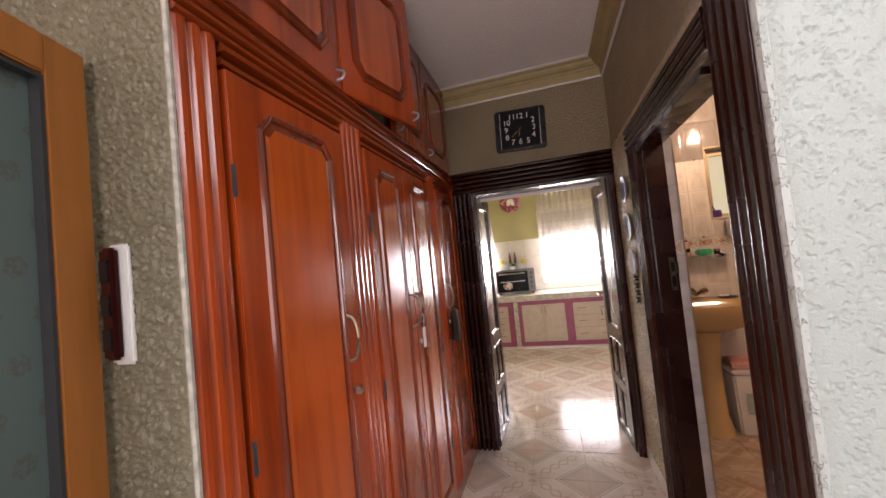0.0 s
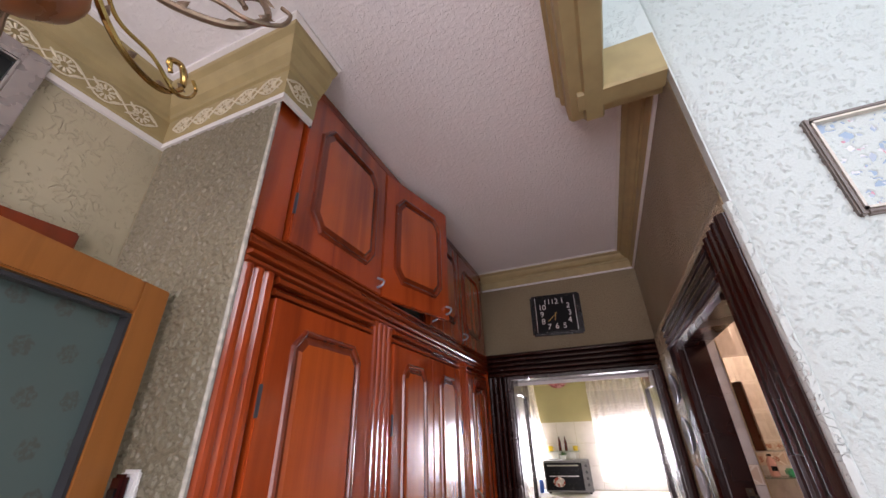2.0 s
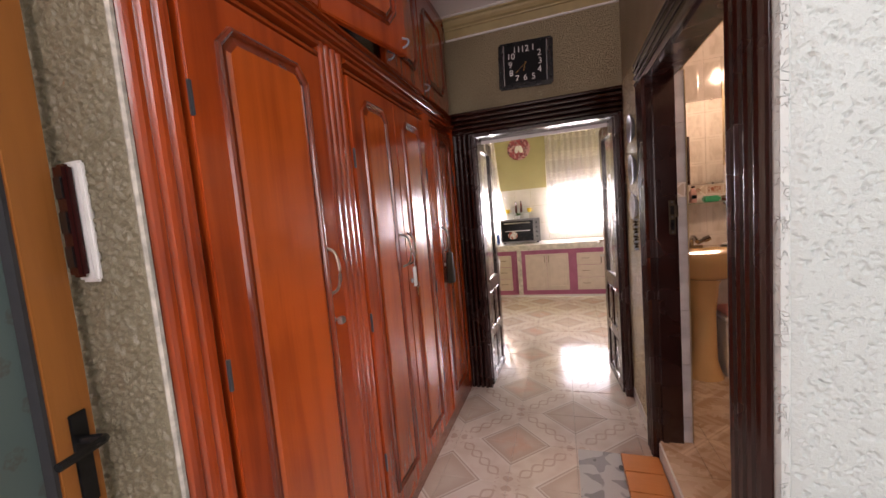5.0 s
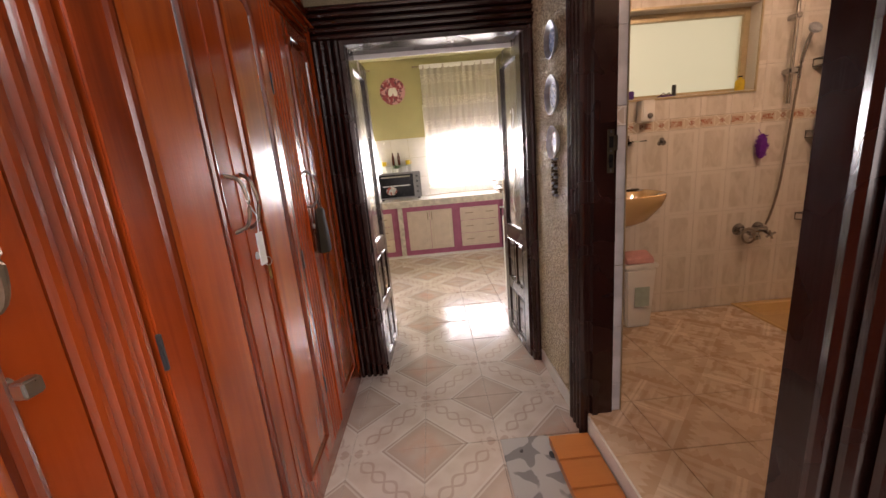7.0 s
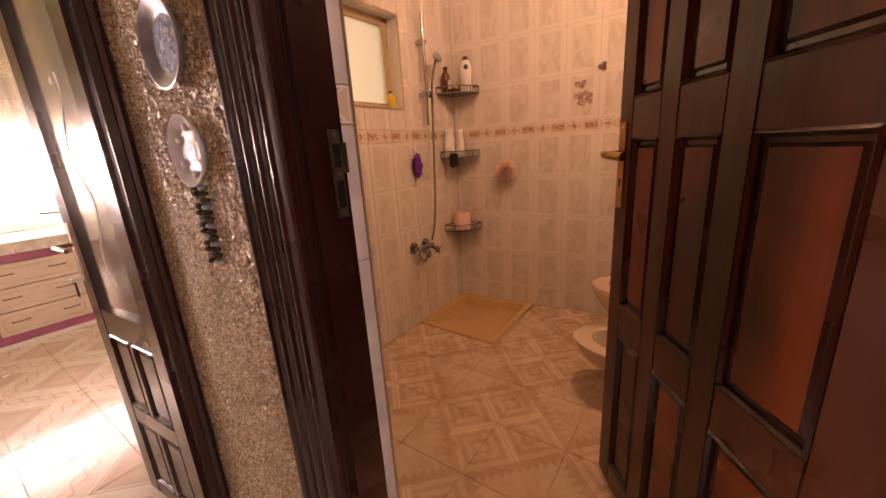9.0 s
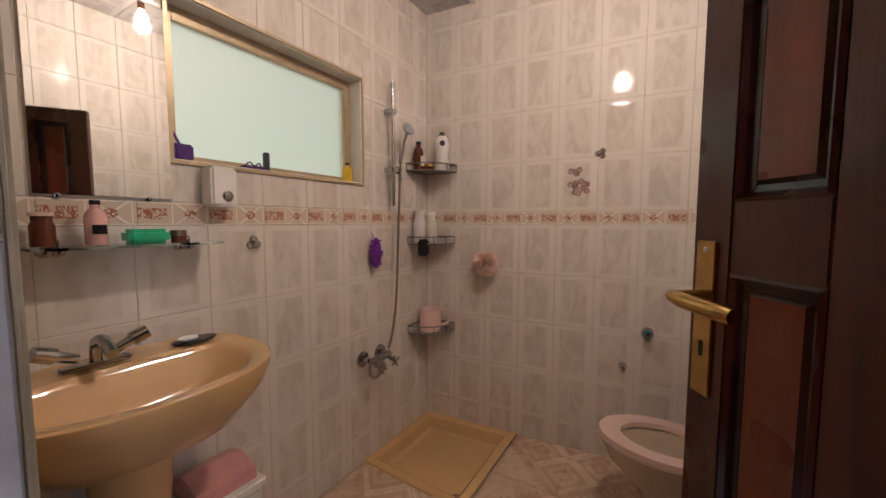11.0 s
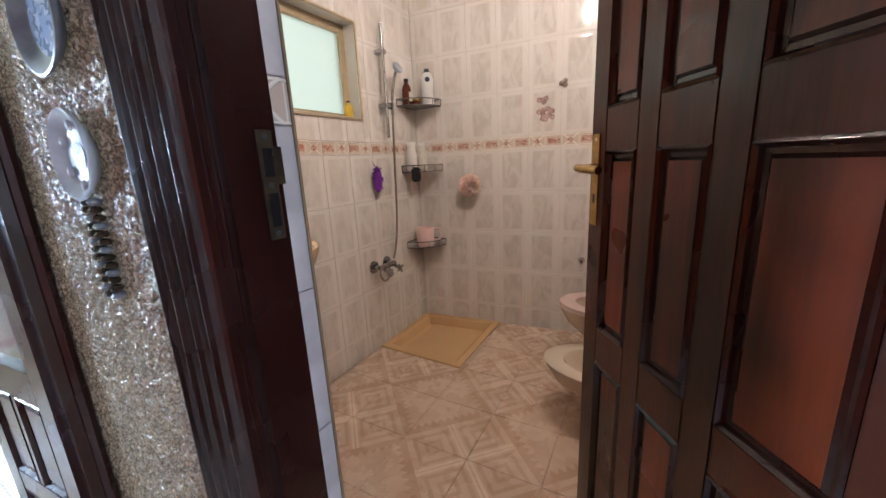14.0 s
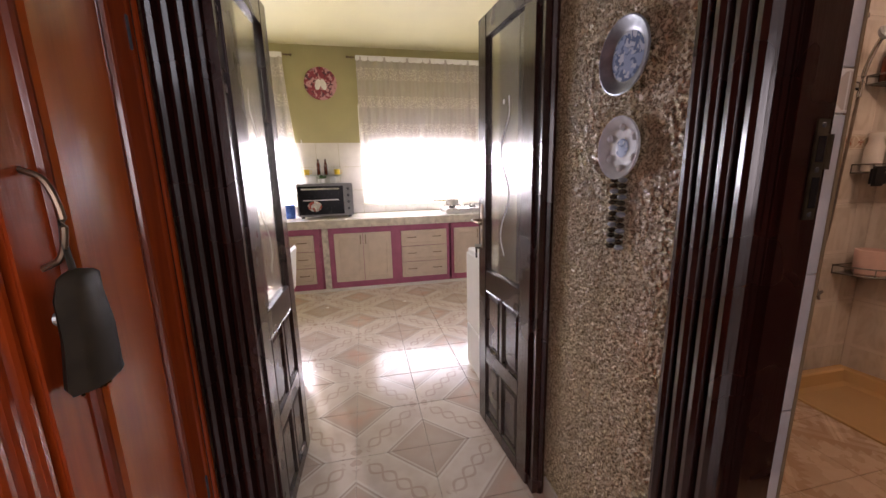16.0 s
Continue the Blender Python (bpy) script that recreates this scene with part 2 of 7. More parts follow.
def tile_marble(name, base, vein, panel_w, panel_h, u_axis, v_axis, gloss=0.06):
    """Glazed wall tile with a clouded inner field and a paler border, in the tile's own coordinates."""
    g = G(name)
    p = g.split(g.local())
    u, v = p[u_axis].ab(), p[v_axis].ab()
    field = (u / (panel_w / 2)).ramp(0.60, 0.72, 1, 0) * (v / (panel_h / 2)).ramp(0.80, 0.88, 1, 0)
    shift = g.random() * 37.0
    off = g.nt.nodes.new("ShaderNodeVectorMath")
    off.operation = "ADD"
    g.nt.links.new(g.local(), off.inputs[0])
    g.nt.links.new(g.vec(shift, shift, shift), off.inputs[1])
    c = g.noise(16, 5, g.stretch(off.outputs[0], 1, 1, 0.45), dist=1.2).ramp(0.36, 0.68)
    f = (c * 0.42 + 0.14) * field + g.noise(9, 4, off.outputs[0]).ramp(0.4, 0.8) * 0.12
    g.bump(field * 0.5 + g.noise(10, 2) * 0.12, 0.0015, 0.6)
    return g.done(g.mix(f, base, vein), g.noise(40, 2).ramp(0.3, 0.7, gloss, gloss * 2), coat=0.3)


TW, TH = 0.2115, 0.292
M_TILE_N = tile_marble("bathroom_tile", (0.71, 0.665, 0.615), (0.47, 0.415, 0.36), TW, TH, 0, 2)
M_TILE_E = tile_marble("bathroom_tile_side", (0.71, 0.665, 0.615), (0.47, 0.415, 0.36), TW, TH, 1, 2)
M_TILE_C = tile_marble("bathroom_ceiling_tile", (0.60, 0.57, 0.54), (0.42, 0.39, 0.37), TW, TH, 0, 1)
M_KTILE = plain("kitchen_white_tile", (0.74, 0.71, 0.66), 0.1, scale=9, vary=0.08)


def ceiling_tiles():
    g = G("bathroom_ceiling_tile")
    p = g.split(g.world())
    a, b = ((p[0] - 2.85) / TW).fract(), ((p[1] - 2.93) / TH).fract()
    field = ((a - 0.5).ab() * 2).ramp(0.60, 0.72, 1, 0) * ((b - 0.5).ab() * 2).ramp(0.80, 0.88, 1, 0)
    f = (g.noise(12, 4, dist=0.6).ramp(0.35, 0.7) * 0.7 + 0.3) * field
    g.bump(field * 0.5 + g.noise(10, 2) * 0.12, 0.0015, 0.6)
    return g.done(g.mix(f, (0.55, 0.53, 0.52), (0.42, 0.39, 0.38)), 0.14, coat=0.2)


M_TILE_CE = ceiling_tiles()
M_TILE_PLAIN = plain("reveal_tile", (0.66, 0.64, 0.64), 0.08, scale=7, vary=0.35)


def border(name, ax):
    """The frieze: X figures, a small flower and a reddish scroll in turn, 0.10 m each."""
    g = G(name)
    p = g.split(g.world())
    t = p[ax] / 0.21
    k = t.fract()
    v = (p[2] - 1.468) / 0.0385
    va = v.ab()
    u1 = ((k - 0.27) / 0.23)
    cross = (u1.ab() - va).ab().ramp(0.08, 0.16, 1, 0) * u1.ab().lt(1.0)
    flower = ((u1 * u1 + v * v).op("SQRT")).ramp(0.36, 0.42, 1, 0) * g.noise(170, 1).ramp(0.4, 0.52)
    u2 = (k - 0.76)
    scroll = (u2.ab() / 0.19).lt(1.0) * va.ramp(0.42, 0.5, 1, 0) * g.noise(95, 2, dist=1.5).ramp(0.45, 0.52)
    lines = va.ramp(0.80, 0.84) * va.ramp(0.92, 0.96, 1, 0)
    bars = (k - 0.52).ab().ramp(0.006, 0.012, 1, 0).hi((k - 0.02).ab().ramp(0.006, 0.012, 1, 0))
    c = g.mix(cross.hi(lines).hi(bars), (0.60, 0.50, 0.40), (0.78, 0.73, 0.66))
    c = g.mix(flower.hi(scroll), c, (0.36, 0.13, 0.075))
    g.bump(cross.hi(lines), 0.0012)
    return g.done(c, 0.12, coat=0.3)


M_BAND_X, M_BAND_Y = border("frieze_tile", 0), border("frieze_tile_side", 1)

FS, FX, FY = 0.36, -0.205, 2.27


def hall_floor():
    g = G("hall_floor_tile")
    p = g.split(g.world())
    a, b = (p[0] - FX) / FS, (p[1] - FY) / FS
    # distance to the nearest even crossing, along both axes
    u, v = ((a * 0.5 + 0.5).fract() - 0.5).ab() * 2, ((b * 0.5 + 0.5).fract() - 0.5).ab() * 2
    fa, fb = (a.floor() * 0.5).fract() * 2, (b.floor() * 0.5).fract() * 2
    s1 = u + v                      # 0 at crossings (even, even); 2 at (odd, odd)
    t = (s1 - 1.0).ab()             # 0 on the diagonal band, 1 at the heart of a diamond
    w = u - v
    edge = (t - 0.385).ab().ramp(0.012, 0.03, 1, 0).hi((t - 0.46).ab().ramp(0.008, 0.022, 1, 0))
    inside = t.ramp(0.40, 0.46)
    # the chain along the band
    wave = (w * 9.5).sin() * 0.11
    d1, d2 = (s1 - 1.0 - wave).ab(), (s1 - 1.0 + wave).ab()
    chain = d1.lo(d2).ramp(0.018, 0.04, 1, 0) * w.ab().ramp(0.66, 0.72, 1, 0)
    star = w.ab().ramp(0.70, 0.78) * ((w.ab() * 16).sin() * (s1 * 22).sin()).ramp(0.1, 0.35)
    cloud = g.noise(7, 4).ramp(0.35, 0.7)
    odd = (s1 - 1.0).ramp(-0.1, 0.1)
    tone = g.mix(odd, (0.61, 0.42, 0.34), (0.56, 0.45, 0.385))
    heart = g.mix(cloud, tone, (0.60, 0.52, 0.46))
    shade = g.mix((t - 0.46).ramp(0.0, 0.28), (0.52, 0.42, 0.36), heart)
    band = g.mix(cloud, (0.71, 0.635, 0.58), (0.61, 0.52, 0.46))
    c = g.mix(inside, band, shade)
    c = g.mix(edge * 0.6, c, (0.74, 0.70, 0.66))
    c = g.mix((t - 0.42).ab().ramp(0.008, 0.02, 1, 0) * 0.55, c, (0.34, 0.27, 0.23))
    c = g.mix(chain.hi(star) * 0.42, c, (0.37, 0.22, 0.16))
    g.bump(g.noise(3.0, 2) + g.noise(12, 2) * 0.2, 0.0015, 0.5)
    return g.done(c, g.noise(9, 3).ramp(0.3, 0.7, 0.11, 0.19))


def bath_floor():
    g = G("bathroom_floor_tile")
    p = g.split(g.world())
    a, b = (p[0] - 1.469) / 0.3185, (p[1] - 2.30) / 0.3185
    q, r = (a + b) * 0.5, (a - b) * 0.5
    i, j = (q + 0.5).floor(), (r + 0.5).floor()
    par = ((i + j) * 0.5).fract() * 2
    x, y = (q + 0.5).fract() - 0.5, (r + 0.5).fract() - 0.5
    xa, ya = x.ab(), y.ab()
    cross = xa.lo(ya)
    bars = cross.ramp(0.030, 0.040, 1, 0) * cross.ramp(0.005, 0.011)
    m = xa.hi(ya)
    sq = ((x.ab() - 0.25).ab()).hi((y.ab() - 0.25).ab())
    sq_line = (sq - 0.17).ab().ramp(0.01, 0.03, 1, 0).hi((sq - 0.07).ab().ramp(0.01, 0.03, 1, 0))
    rad = (x * x + y * y).op("SQRT")
    ang = x.op("ARCTAN2", y)
    saw = m + ((xa.lo(ya) * 12).fract() - 0.5).ab() * 0.14
    leaf = saw.ramp(0.43, 0.45)
    ray = (ang * 12).sin().ramp(0.2, 0.6) * (rad - 0.22).ab().ramp(0.04, 0.10, 1, 0)
    core = rad.ramp(0.05, 0.07, 1, 0)
    cloud = g.noise(8, 4).ramp(0.35, 0.7)
    base = g.mix(cloud, (0.60, 0.46, 0.34), (0.54, 0.39, 0.27))
    dark, pale = (0.44, 0.29, 0.18), (0.70, 0.56, 0.43)
    cc = g.mix(sq_line * 0.55, base, dark)
    cc = g.mix(bars * 0.8, cc, pale)
    rr = g.mix(leaf * 0.65, base, dark)
    rr = g.mix((ray * 0.12).hi(core * 0.25), rr, dark)
    c = g.mix(par.ramp(0.4, 0.6), cc, rr)
    g.bump(g.noise(5, 2), 0.001, 0.5)
    return g.done(c, g.noise(9, 3).ramp(0.3, 0.7, 0.2, 0.34), coat=0.1)


M_HALL_FLOOR, M_BATH_FLOOR = hall_floor(), bath_floor()


def glass_mat(name, col, rough, alpha=0.0):
    g = G(name)
    return g.done(col, rough, trans=1.0, ior=1.45)


M_GLASS = glass_mat("clear_glass", (0.93, 0.95, 0.93), 0.02)
M_SHELF_GLASS = glass_mat("green_edged_glass", (0.75, 0.92, 0.85), 0.03)
M_FROST = glass_mat("frosted_glass", (0.78, 0.82, 0.74), 0.5)
M_MILK = glass_mat("hazy_glass", (0.60, 0.58, 0.52), 0.12)
g = G("mirror")
M_MIRROR = g.done((0.88, 0.90, 0.88), 0.02, 1.0)


def etched_teal():
    g = G("etched_door_glass")
    p = g.split(g.local())
    u, v = p[0] / 0.085, p[2] / 0.17
    i = (v * 2).floor()
    a, b = (u + i * 0.5).fract() - 0.5, (v * 2).fract() - 0.5
    rad = (a * a + b * b).op("SQRT")
    ang = a.op("ARCTAN2", b)
    spot = (rad + (ang * 6).sin() * 0.02).ramp(0.20, 0.25, 1, 0) * g.noise(120, 2).ramp(0.3, 0.6)
    c = g.mix(g.noise(2, 3), (0.10, 0.150, 0.143), (0.13, 0.18, 0.172))
    c = g.mix(spot * 0.6, c, (0.10, 0.085, 0.07))
    return g.done(c, 0.32, spec=0.6)


M_ETCHED = etched_teal()


def sheer():
    g = G("sheer_curtain")
    nt = g.nt
    out = nt.nodes["Material Output"]
    tr, tl, df = nt.nodes.new("ShaderNodeBsdfTransparent"), nt.nodes.new("ShaderNodeBsdfTranslucent"), nt.nodes.new("ShaderNodeBsdfDiffuse")
    for n in (tl, df):
        n.inputs[0].default_value = (0.85, 0.80, 0.74, 1)
    m1, m2 = nt.nodes.new("ShaderNodeMixShader"), nt.nodes.new("ShaderNodeMixShader")
    p = g.split(g.world())
    lace = (p[0] * 45).sin() * (p[2] * 45).sin()
    rows = ((p[2] - 0.95).fract() * 0 + g.noise(60, 2)).ramp(0.5, 0.56) * (p[2] / 0.34).fract().ramp(0.55, 0.6)
    dens = (rows * 0.2 + 0.55).lo(0.9)
    m1.inputs[0].default_value = 0.3
    nt.links.new(df.outputs[0], m1.inputs[1])
    nt.links.new(tl.outputs[0], m1.inputs[2])
    nt.links.new(dens.s, m2.inputs[0])
    nt.links.new(tr.outputs[0], m2.inputs[1])
    nt.links.new(m1.outputs[0], m2.inputs[2])
    nt.links.new(m2.outputs[0], out.inputs[0])
    return g.m


M_SHEER = sheer()


def emission(name, col, power):
    g = G(name)
    return g.done((0, 0, 0), 0.5, emit=col, power=power)


M_BULB = emission("lit_bulb", (1.0, 0.80, 0.55), 60)
M_OUTSIDE = emission("bright_outdoors", (0.95, 0.97, 1.0), 1.5)


def printed(name, bg_col, blots, cols, scale, u, v):
    g = G(name)
    c = bg_col
    for k, col in enumerate(cols):
        n = g.noise(scale * (1 + 0.4 * k), 2, g.stretch(g.local(), 1, 1, 1.0 + 0.01 * k), dist=0.6)
        c = g.mix(n.ramp(0.50 + 0.07 * k, 0.54 + 0.07 * k), c, col)
    return g.done(c, 0.42)


M_FLOWER_PIC = printed("flower_print", (0.30, 0.42, 0.56), 3, [(0.40, 0.48, 0.58), (0.72, 0.74, 0.76), (0.62, 0.30, 0.36)], 16, 0, 2)
M_DARK_PIC = printed("dark_print", (0.006, 0.008, 0.008), 2, [(0.012, 0.018, 0.014)], 10, 0, 2)
M_DOVES = printed("dove_plate_print", (0.28, 0.04, 0.06), 2, [(0.55, 0.28, 0.30), (0.10, 0.03, 0.05)], 18, 0, 2)
M_DELFT = printed("blue_delft_print", (0.26, 0.36, 0.60), 2, [(0.07, 0.13, 0.30), (0.50, 0.58, 0.72)], 42, 0, 2)
M_PEWTER = plain("pewter", (0.42, 0.45, 0.50), 0.35, 0.6, 0.3)
M_FOOD = printed("oven_sticker_print", (0.45, 0.44, 0.42), 2, [(0.30, 0.04, 0.02), (0.70, 0.66, 0.60)], 26, 0, 2)


def mat_print():
    g = G("leaf_print_rubber")
    n = g.noise(9, 1.5, g.world(), dist=0.4)
    c = g.mix(n.ramp(0.52, 0.55), (0.42, 0.42, 0.42), (0.20, 0.20, 0.20))
    k = g.cells(14, g.stretch(g.world(), 1, 0.6, 1))
    c = g.mix(k.ramp(0.18, 0.22, 1, 0) * g.noise(4, 1).ramp(0.5, 0.53), c, (0.02, 0.02, 0.02))
    return g.done(c, 0.5)


M_MAT = mat_print()


# ---- geometry helpers ----
RX90 = Matrix.Rotation(radians(90), 4, "X")


def part(name, bm, mat=None, parent=None, label="", smooth=False):
    me = bpy.data.meshes.new(name)
    bmesh.ops.recalc_face_normals(bm, faces=bm.faces)
    if smooth:
        for f in bm.faces:
            f.smooth = True
    bm.to_mesh(me)
    bm.free()
    if smooth:
        me.set_sharp_from_angle(angle=radians(40))
    if mat:
        me.materials.append(mat)
    ob = new(name, me)
    ob.parent = parent
    if label:
        ob["label"] = label
    return ob


def thing(name, m, label, category, group=""):
    e = new(name)
    e.empty_display_size = 0.1
    e.matrix_world = m
    return tagged(e, label, category, group)


def box(bm, x0, x1, y0, y1, z0, z1, bevel=0.0):
    vs = [bm.verts.new((x, y, z)) for x in (x0, x1) for y in (y0, y1) for z in (z0, z1)]
    fs = [bm.faces.new([vs[i] for i in q]) for q in ((0, 1, 3, 2), (4, 6, 7, 5), (0, 4, 5, 1), (2, 3, 7, 6), (0, 2, 6, 4), (1, 5, 7, 3))]
    if bevel:
        es = {e for f in fs for e in f.edges}
        bmesh.ops.bevel(bm, geom=list(es), offset=bevel, segments=2, affect="EDGES", clamp_overlap=True)
    return bm


def B(*a, bevel=0.0):
    return box(bmesh.new(), *a, bevel=bevel)


def prism(bm, prof, axis, a, b, put=None):
    """Extrudes the closed outline prof, pairs of the other two axes in order, from a to b along axis."""
    def at(p, k):
        q = {"x": (k, p[0], p[1]), "y": (p[0], k, p[1]), "z": (p[0], p[1], k)}[axis]
        return put(*q) if put else q
    r0, r1 = [bm.verts.new(at(p, a)) for p in prof], [bm.verts.new(at(p, b)) for p in prof]
    n = len(prof)
    for i in range(n):
        bm.faces.new((r0[i], r0[(i + 1) % n], r1[(i + 1) % n], r1[i]))
    bm.faces.new(r0)
    bm.faces.new(r1[::-1])
    return bm


def sweep(bm, prof, path, closed=False):
    """Sweeps the open or closed profile of (out, up) along a level path of (x, y, z, nx, ny): out runs along n, up along z."""
    rings = [[bm.verts.new((x + nx * o, y + ny * o, z + u)) for o, u in prof] for x, y, z, nx, ny in path]
    n = len(prof)
    for r0, r1 in zip(rings, rings[1:]):
        for i in range(n if closed else n - 1):
            bm.faces.new((r0[i], r0[(i + 1) % n], r1[(i + 1) % n], r1[i]))
    if closed:
        bm.faces.new(rings[0])
        bm.faces.new(rings[-1][::-1])
    return bm


def lathe(bm, prof, steps=24, m=None, arc=2 * math.pi, sx=1.0, sy=1.0):
    full = arc > 6.28
    cnt = steps if full else steps + 1
    rings = [[bm.verts.new((r * sx * math.cos(arc * k / steps), r * sy * math.sin(arc * k / steps), z)) for r, z in prof] for k in range(cnt)]
    for k in range(steps):
        a, b = rings[k], rings[(k + 1) % cnt]
        for i in range(len(prof) - 1):
            bm.faces.new((a[i], b[i], b[i + 1], a[i + 1]))
    bmesh.ops.remove_doubles(bm, verts=[v for r in rings for v in r], dist=1e-5)
    if m is not None:
        bmesh.ops.transform(bm, matrix=m, verts=bm.verts)
    return bm


def tube(bm, pts, r, steps=8, ends=True):
    pts = [Vector(p) for p in pts]
    rs = r if isinstance(r, (list, tuple)) else [r] * len(pts)
    rings = []
    up = Vector((0, 0, 1))
    for i, p in enumerate(pts):
        t = (pts[min(i + 1, len(pts) - 1)] - pts[max(i - 1, 0)]).normalized()
        s = t.cross(up)
        if s.length < 0.05:
            s = t.cross(Vector((1, 0, 0)))
        s.normalize()
        q = s.cross(t)
        rings.append([bm.verts.new(p + (s * math.cos(a) + q * math.sin(a)) * rs[i]) for a in (2 * math.pi * k / steps for k in range(steps))])
    for a, b in zip(rings, rings[1:]):
        for k in range(steps):
            bm.faces.new((a[k], a[(k + 1) % steps], b[(k + 1) % steps], b[k]))
    if ends:
        bm.faces.new(rings[0][::-1])
        bm.faces.new(rings[-1])
    return bm


def curve_pts(pts, n=8):
    """A smooth line through pts."""
    P = [Vector(p) for p in pts]
    P = [P[0] * 2 - P[1]] + P + [P[-1] * 2 - P[-2]]
    out = []
    for i in range(1, len(P) - 2):
        for k in range(n):
            t = k / n
            a, b, c, e = P[i - 1], P[i], P[i + 1], P[i + 2]
            out.append(0.5 * ((2 * b) + (c - a) * t + (2 * a - 5 * b + 4 * c - e) * t * t + (3 * b - a - 3 * c + e) * t ** 3))
    return out + [P[-2]]


def inset_poly(poly, d):
    n = len(poly)
    out = []
    for i in range(n):
        p0, p1, p2 = Vector(poly[i - 1]), Vector(poly[i]), Vector(poly[(i + 1) % n])
        e1, e2 = (p1 - p0).normalized(), (p2 - p1).normalized()
        n1, n2 = Vector((-e1.y, e1.x)), Vector((-e2.y, e2.x))
        k = 1 + n1.dot(n2)
        out.append(tuple(p1 + (n1 + n2) * (d / k)))
    return out


def moulded(bm, poly, steps, put, cap=True):
    """Rings of (inset, height) within the counterclockwise outline; put(u, v, h) gives the place."""
    rings = [[bm.verts.new(put(u, v, h)) for u, v in inset_poly(poly, d)] for d, h in steps]
    n = len(poly)
    for a, b in zip(rings, rings[1:]):
        for i in range(n):
            bm.faces.new((a[i], a[(i + 1) % n], b[(i + 1) % n], b[i]))
    if cap:
        bm.faces.new(rings[-1])
    return bm


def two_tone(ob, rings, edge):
    """The bevelled rings of each moulded panel take the darker material; the field keeps its own."""
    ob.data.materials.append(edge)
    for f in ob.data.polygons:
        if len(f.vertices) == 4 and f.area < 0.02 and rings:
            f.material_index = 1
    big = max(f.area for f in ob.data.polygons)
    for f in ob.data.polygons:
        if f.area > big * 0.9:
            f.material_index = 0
    return ob


def rect(u0, u1, v0, v1):
    return [(u0, v0), (u1, v0), (u1, v1), (u0, v1)]


def octo(u0, u1, v0, v1, c, low=True):
    """A rectangle with cut corners; low: the lower ones too."""
    p = [(u0 + c, v0), (u1 - c, v0), (u1, v0 + c * 1.2)] if low else [(u0, v0), (u1, v0)]
    p += [(u1, v1 - c * 1.2), (u1 - c, v1), (u0 + c, v1), (u0, v1 - c * 1.2)]
    if low:
        p.append((u0, v0 + c * 1.2))
    return p


def structure(ob):
    return tagged(ob, kind="structure")


def S(name, bm, mat, label=""):
    return tagged(part(name, bm, mat, None, label), kind="structure")


def wmat(ob):
    m = ob.matrix_basis.copy()
    while ob.parent:
        ob = ob.parent
        m = ob.matrix_basis @ m
    return m


def partw(name, bm, mat, parent, label="", smooth=False):
    """The same as part, from a bmesh in the world's coordinates."""
    bmesh.ops.transform(bm, matrix=wmat(parent).inverted(), verts=bm.verts)
    return part(name, bm, mat, parent, label, smooth)


def thingw(x, y, z, name, label, category, group=""):
    return thing(name, Matrix.Translation((x, y, z)), label, category, group)


# ---- the shell ----
CEIL, KCEIL, BCEIL, BF = 2.92, 2.98, 2.865, 0.12
S("ground", B(-60, 60, -60, 60, -0.4, -0.35), M_PLASTER_RAW, "pale dusty ground round the house")
floor = S("floor", box(B(-3.0, 3.2, 3.0, 6.95, -0.12, -0.004), -1.37, 3.2, -1.9, 3.0, -0.12, -0.004), M_GROUT_FLOOR, "pale grouted floor bed under patterned glossy tiles")

S("wall_alcove_end", B(-1.22, -0.640, 0.61, 0.62, 0, CEIL), M_HALL_STUCCO, "taupe textured plaster wall beside the wardrobe")
S("wall_wardrobe_edge", prism(bmesh.new(), [(-0.642, 0.606), (-0.636, 0.604), (-0.632, 0.609), (-0.634, 0.617), (-0.642, 0.6175)], "z", 0, 2.70), M_PLASTER_RAW, "chipped pale plaster edge of the wall beside the wardrobe")
S("wall_west", B(-1.37, -1.22, -1.9, 3.0, 0, CEIL), M_GOLD_STUCCO, "pale olive textured plaster wall of the hall")
kw = B(-3.0, -0.49, 3.0, 3.15, 0, 3.1)
box(kw, -0.49, 0.555, 3.0, 3.15, 2.05, 3.1)
box(kw, 0.555, 0.735, 3.0, 3.43, 0, 3.1)
S("wall_kitchen_door", kw, M_HALL_STUCCO, "taupe textured plaster wall round the kitchen doorway")
rw = B(0.59, 0.7485, 2.255, 3.0, 0, 2.24)
box(rw, 0.59, 0.735, 1.102, 1.235, 0, 2.24)
box(rw, 0.59, 0.735, 1.235, 2.255, 2.05, 2.24)
S("wall_corridor", rw, M_BEIGE_STUCCO, "beige glossy heavily textured wall of the corridor")
S("wall_corridor_top", B(0.592, 0.735, 1.102, 3.0, 2.24, 3.1), M_HALL_STUCCO, "taupe plaster above the bathroom doorway")
ww = B(0.594, 3.0, 1.06, 1.10, 0, 2.77)
box(ww, 0.362, 0.594, 1.06, 1.10, 2.75, 5.0)
box(ww, 0.594, 3.0, 1.06, 1.10, 2.77, 5.0)
S("wall_white", ww, M_WHITE_STUCCO, "white textured plaster wall in bright daylight")
S("wall_white_edge", prism(bmesh.new(), [(0.580, 1.072), (0.585, 1.060), (0.597, 1.054), (0.600, 1.056), (0.600, 1.079), (0.580, 1.079)], "z", 0, 2.2), M_WHITE_STUCCO, "rounded white plaster edge of the wall")
S("wall_stairwell_east", B(3.0, 3.15, -1.9, 1.10, 0, 5.0), M_WHITE_STUCCO)
bk = B(-1.37, -0.9, -2.05, -1.9, 0, 5.0)
box(bk, 0.7, 1.3, -2.05, -1.9, 0, 5.0)
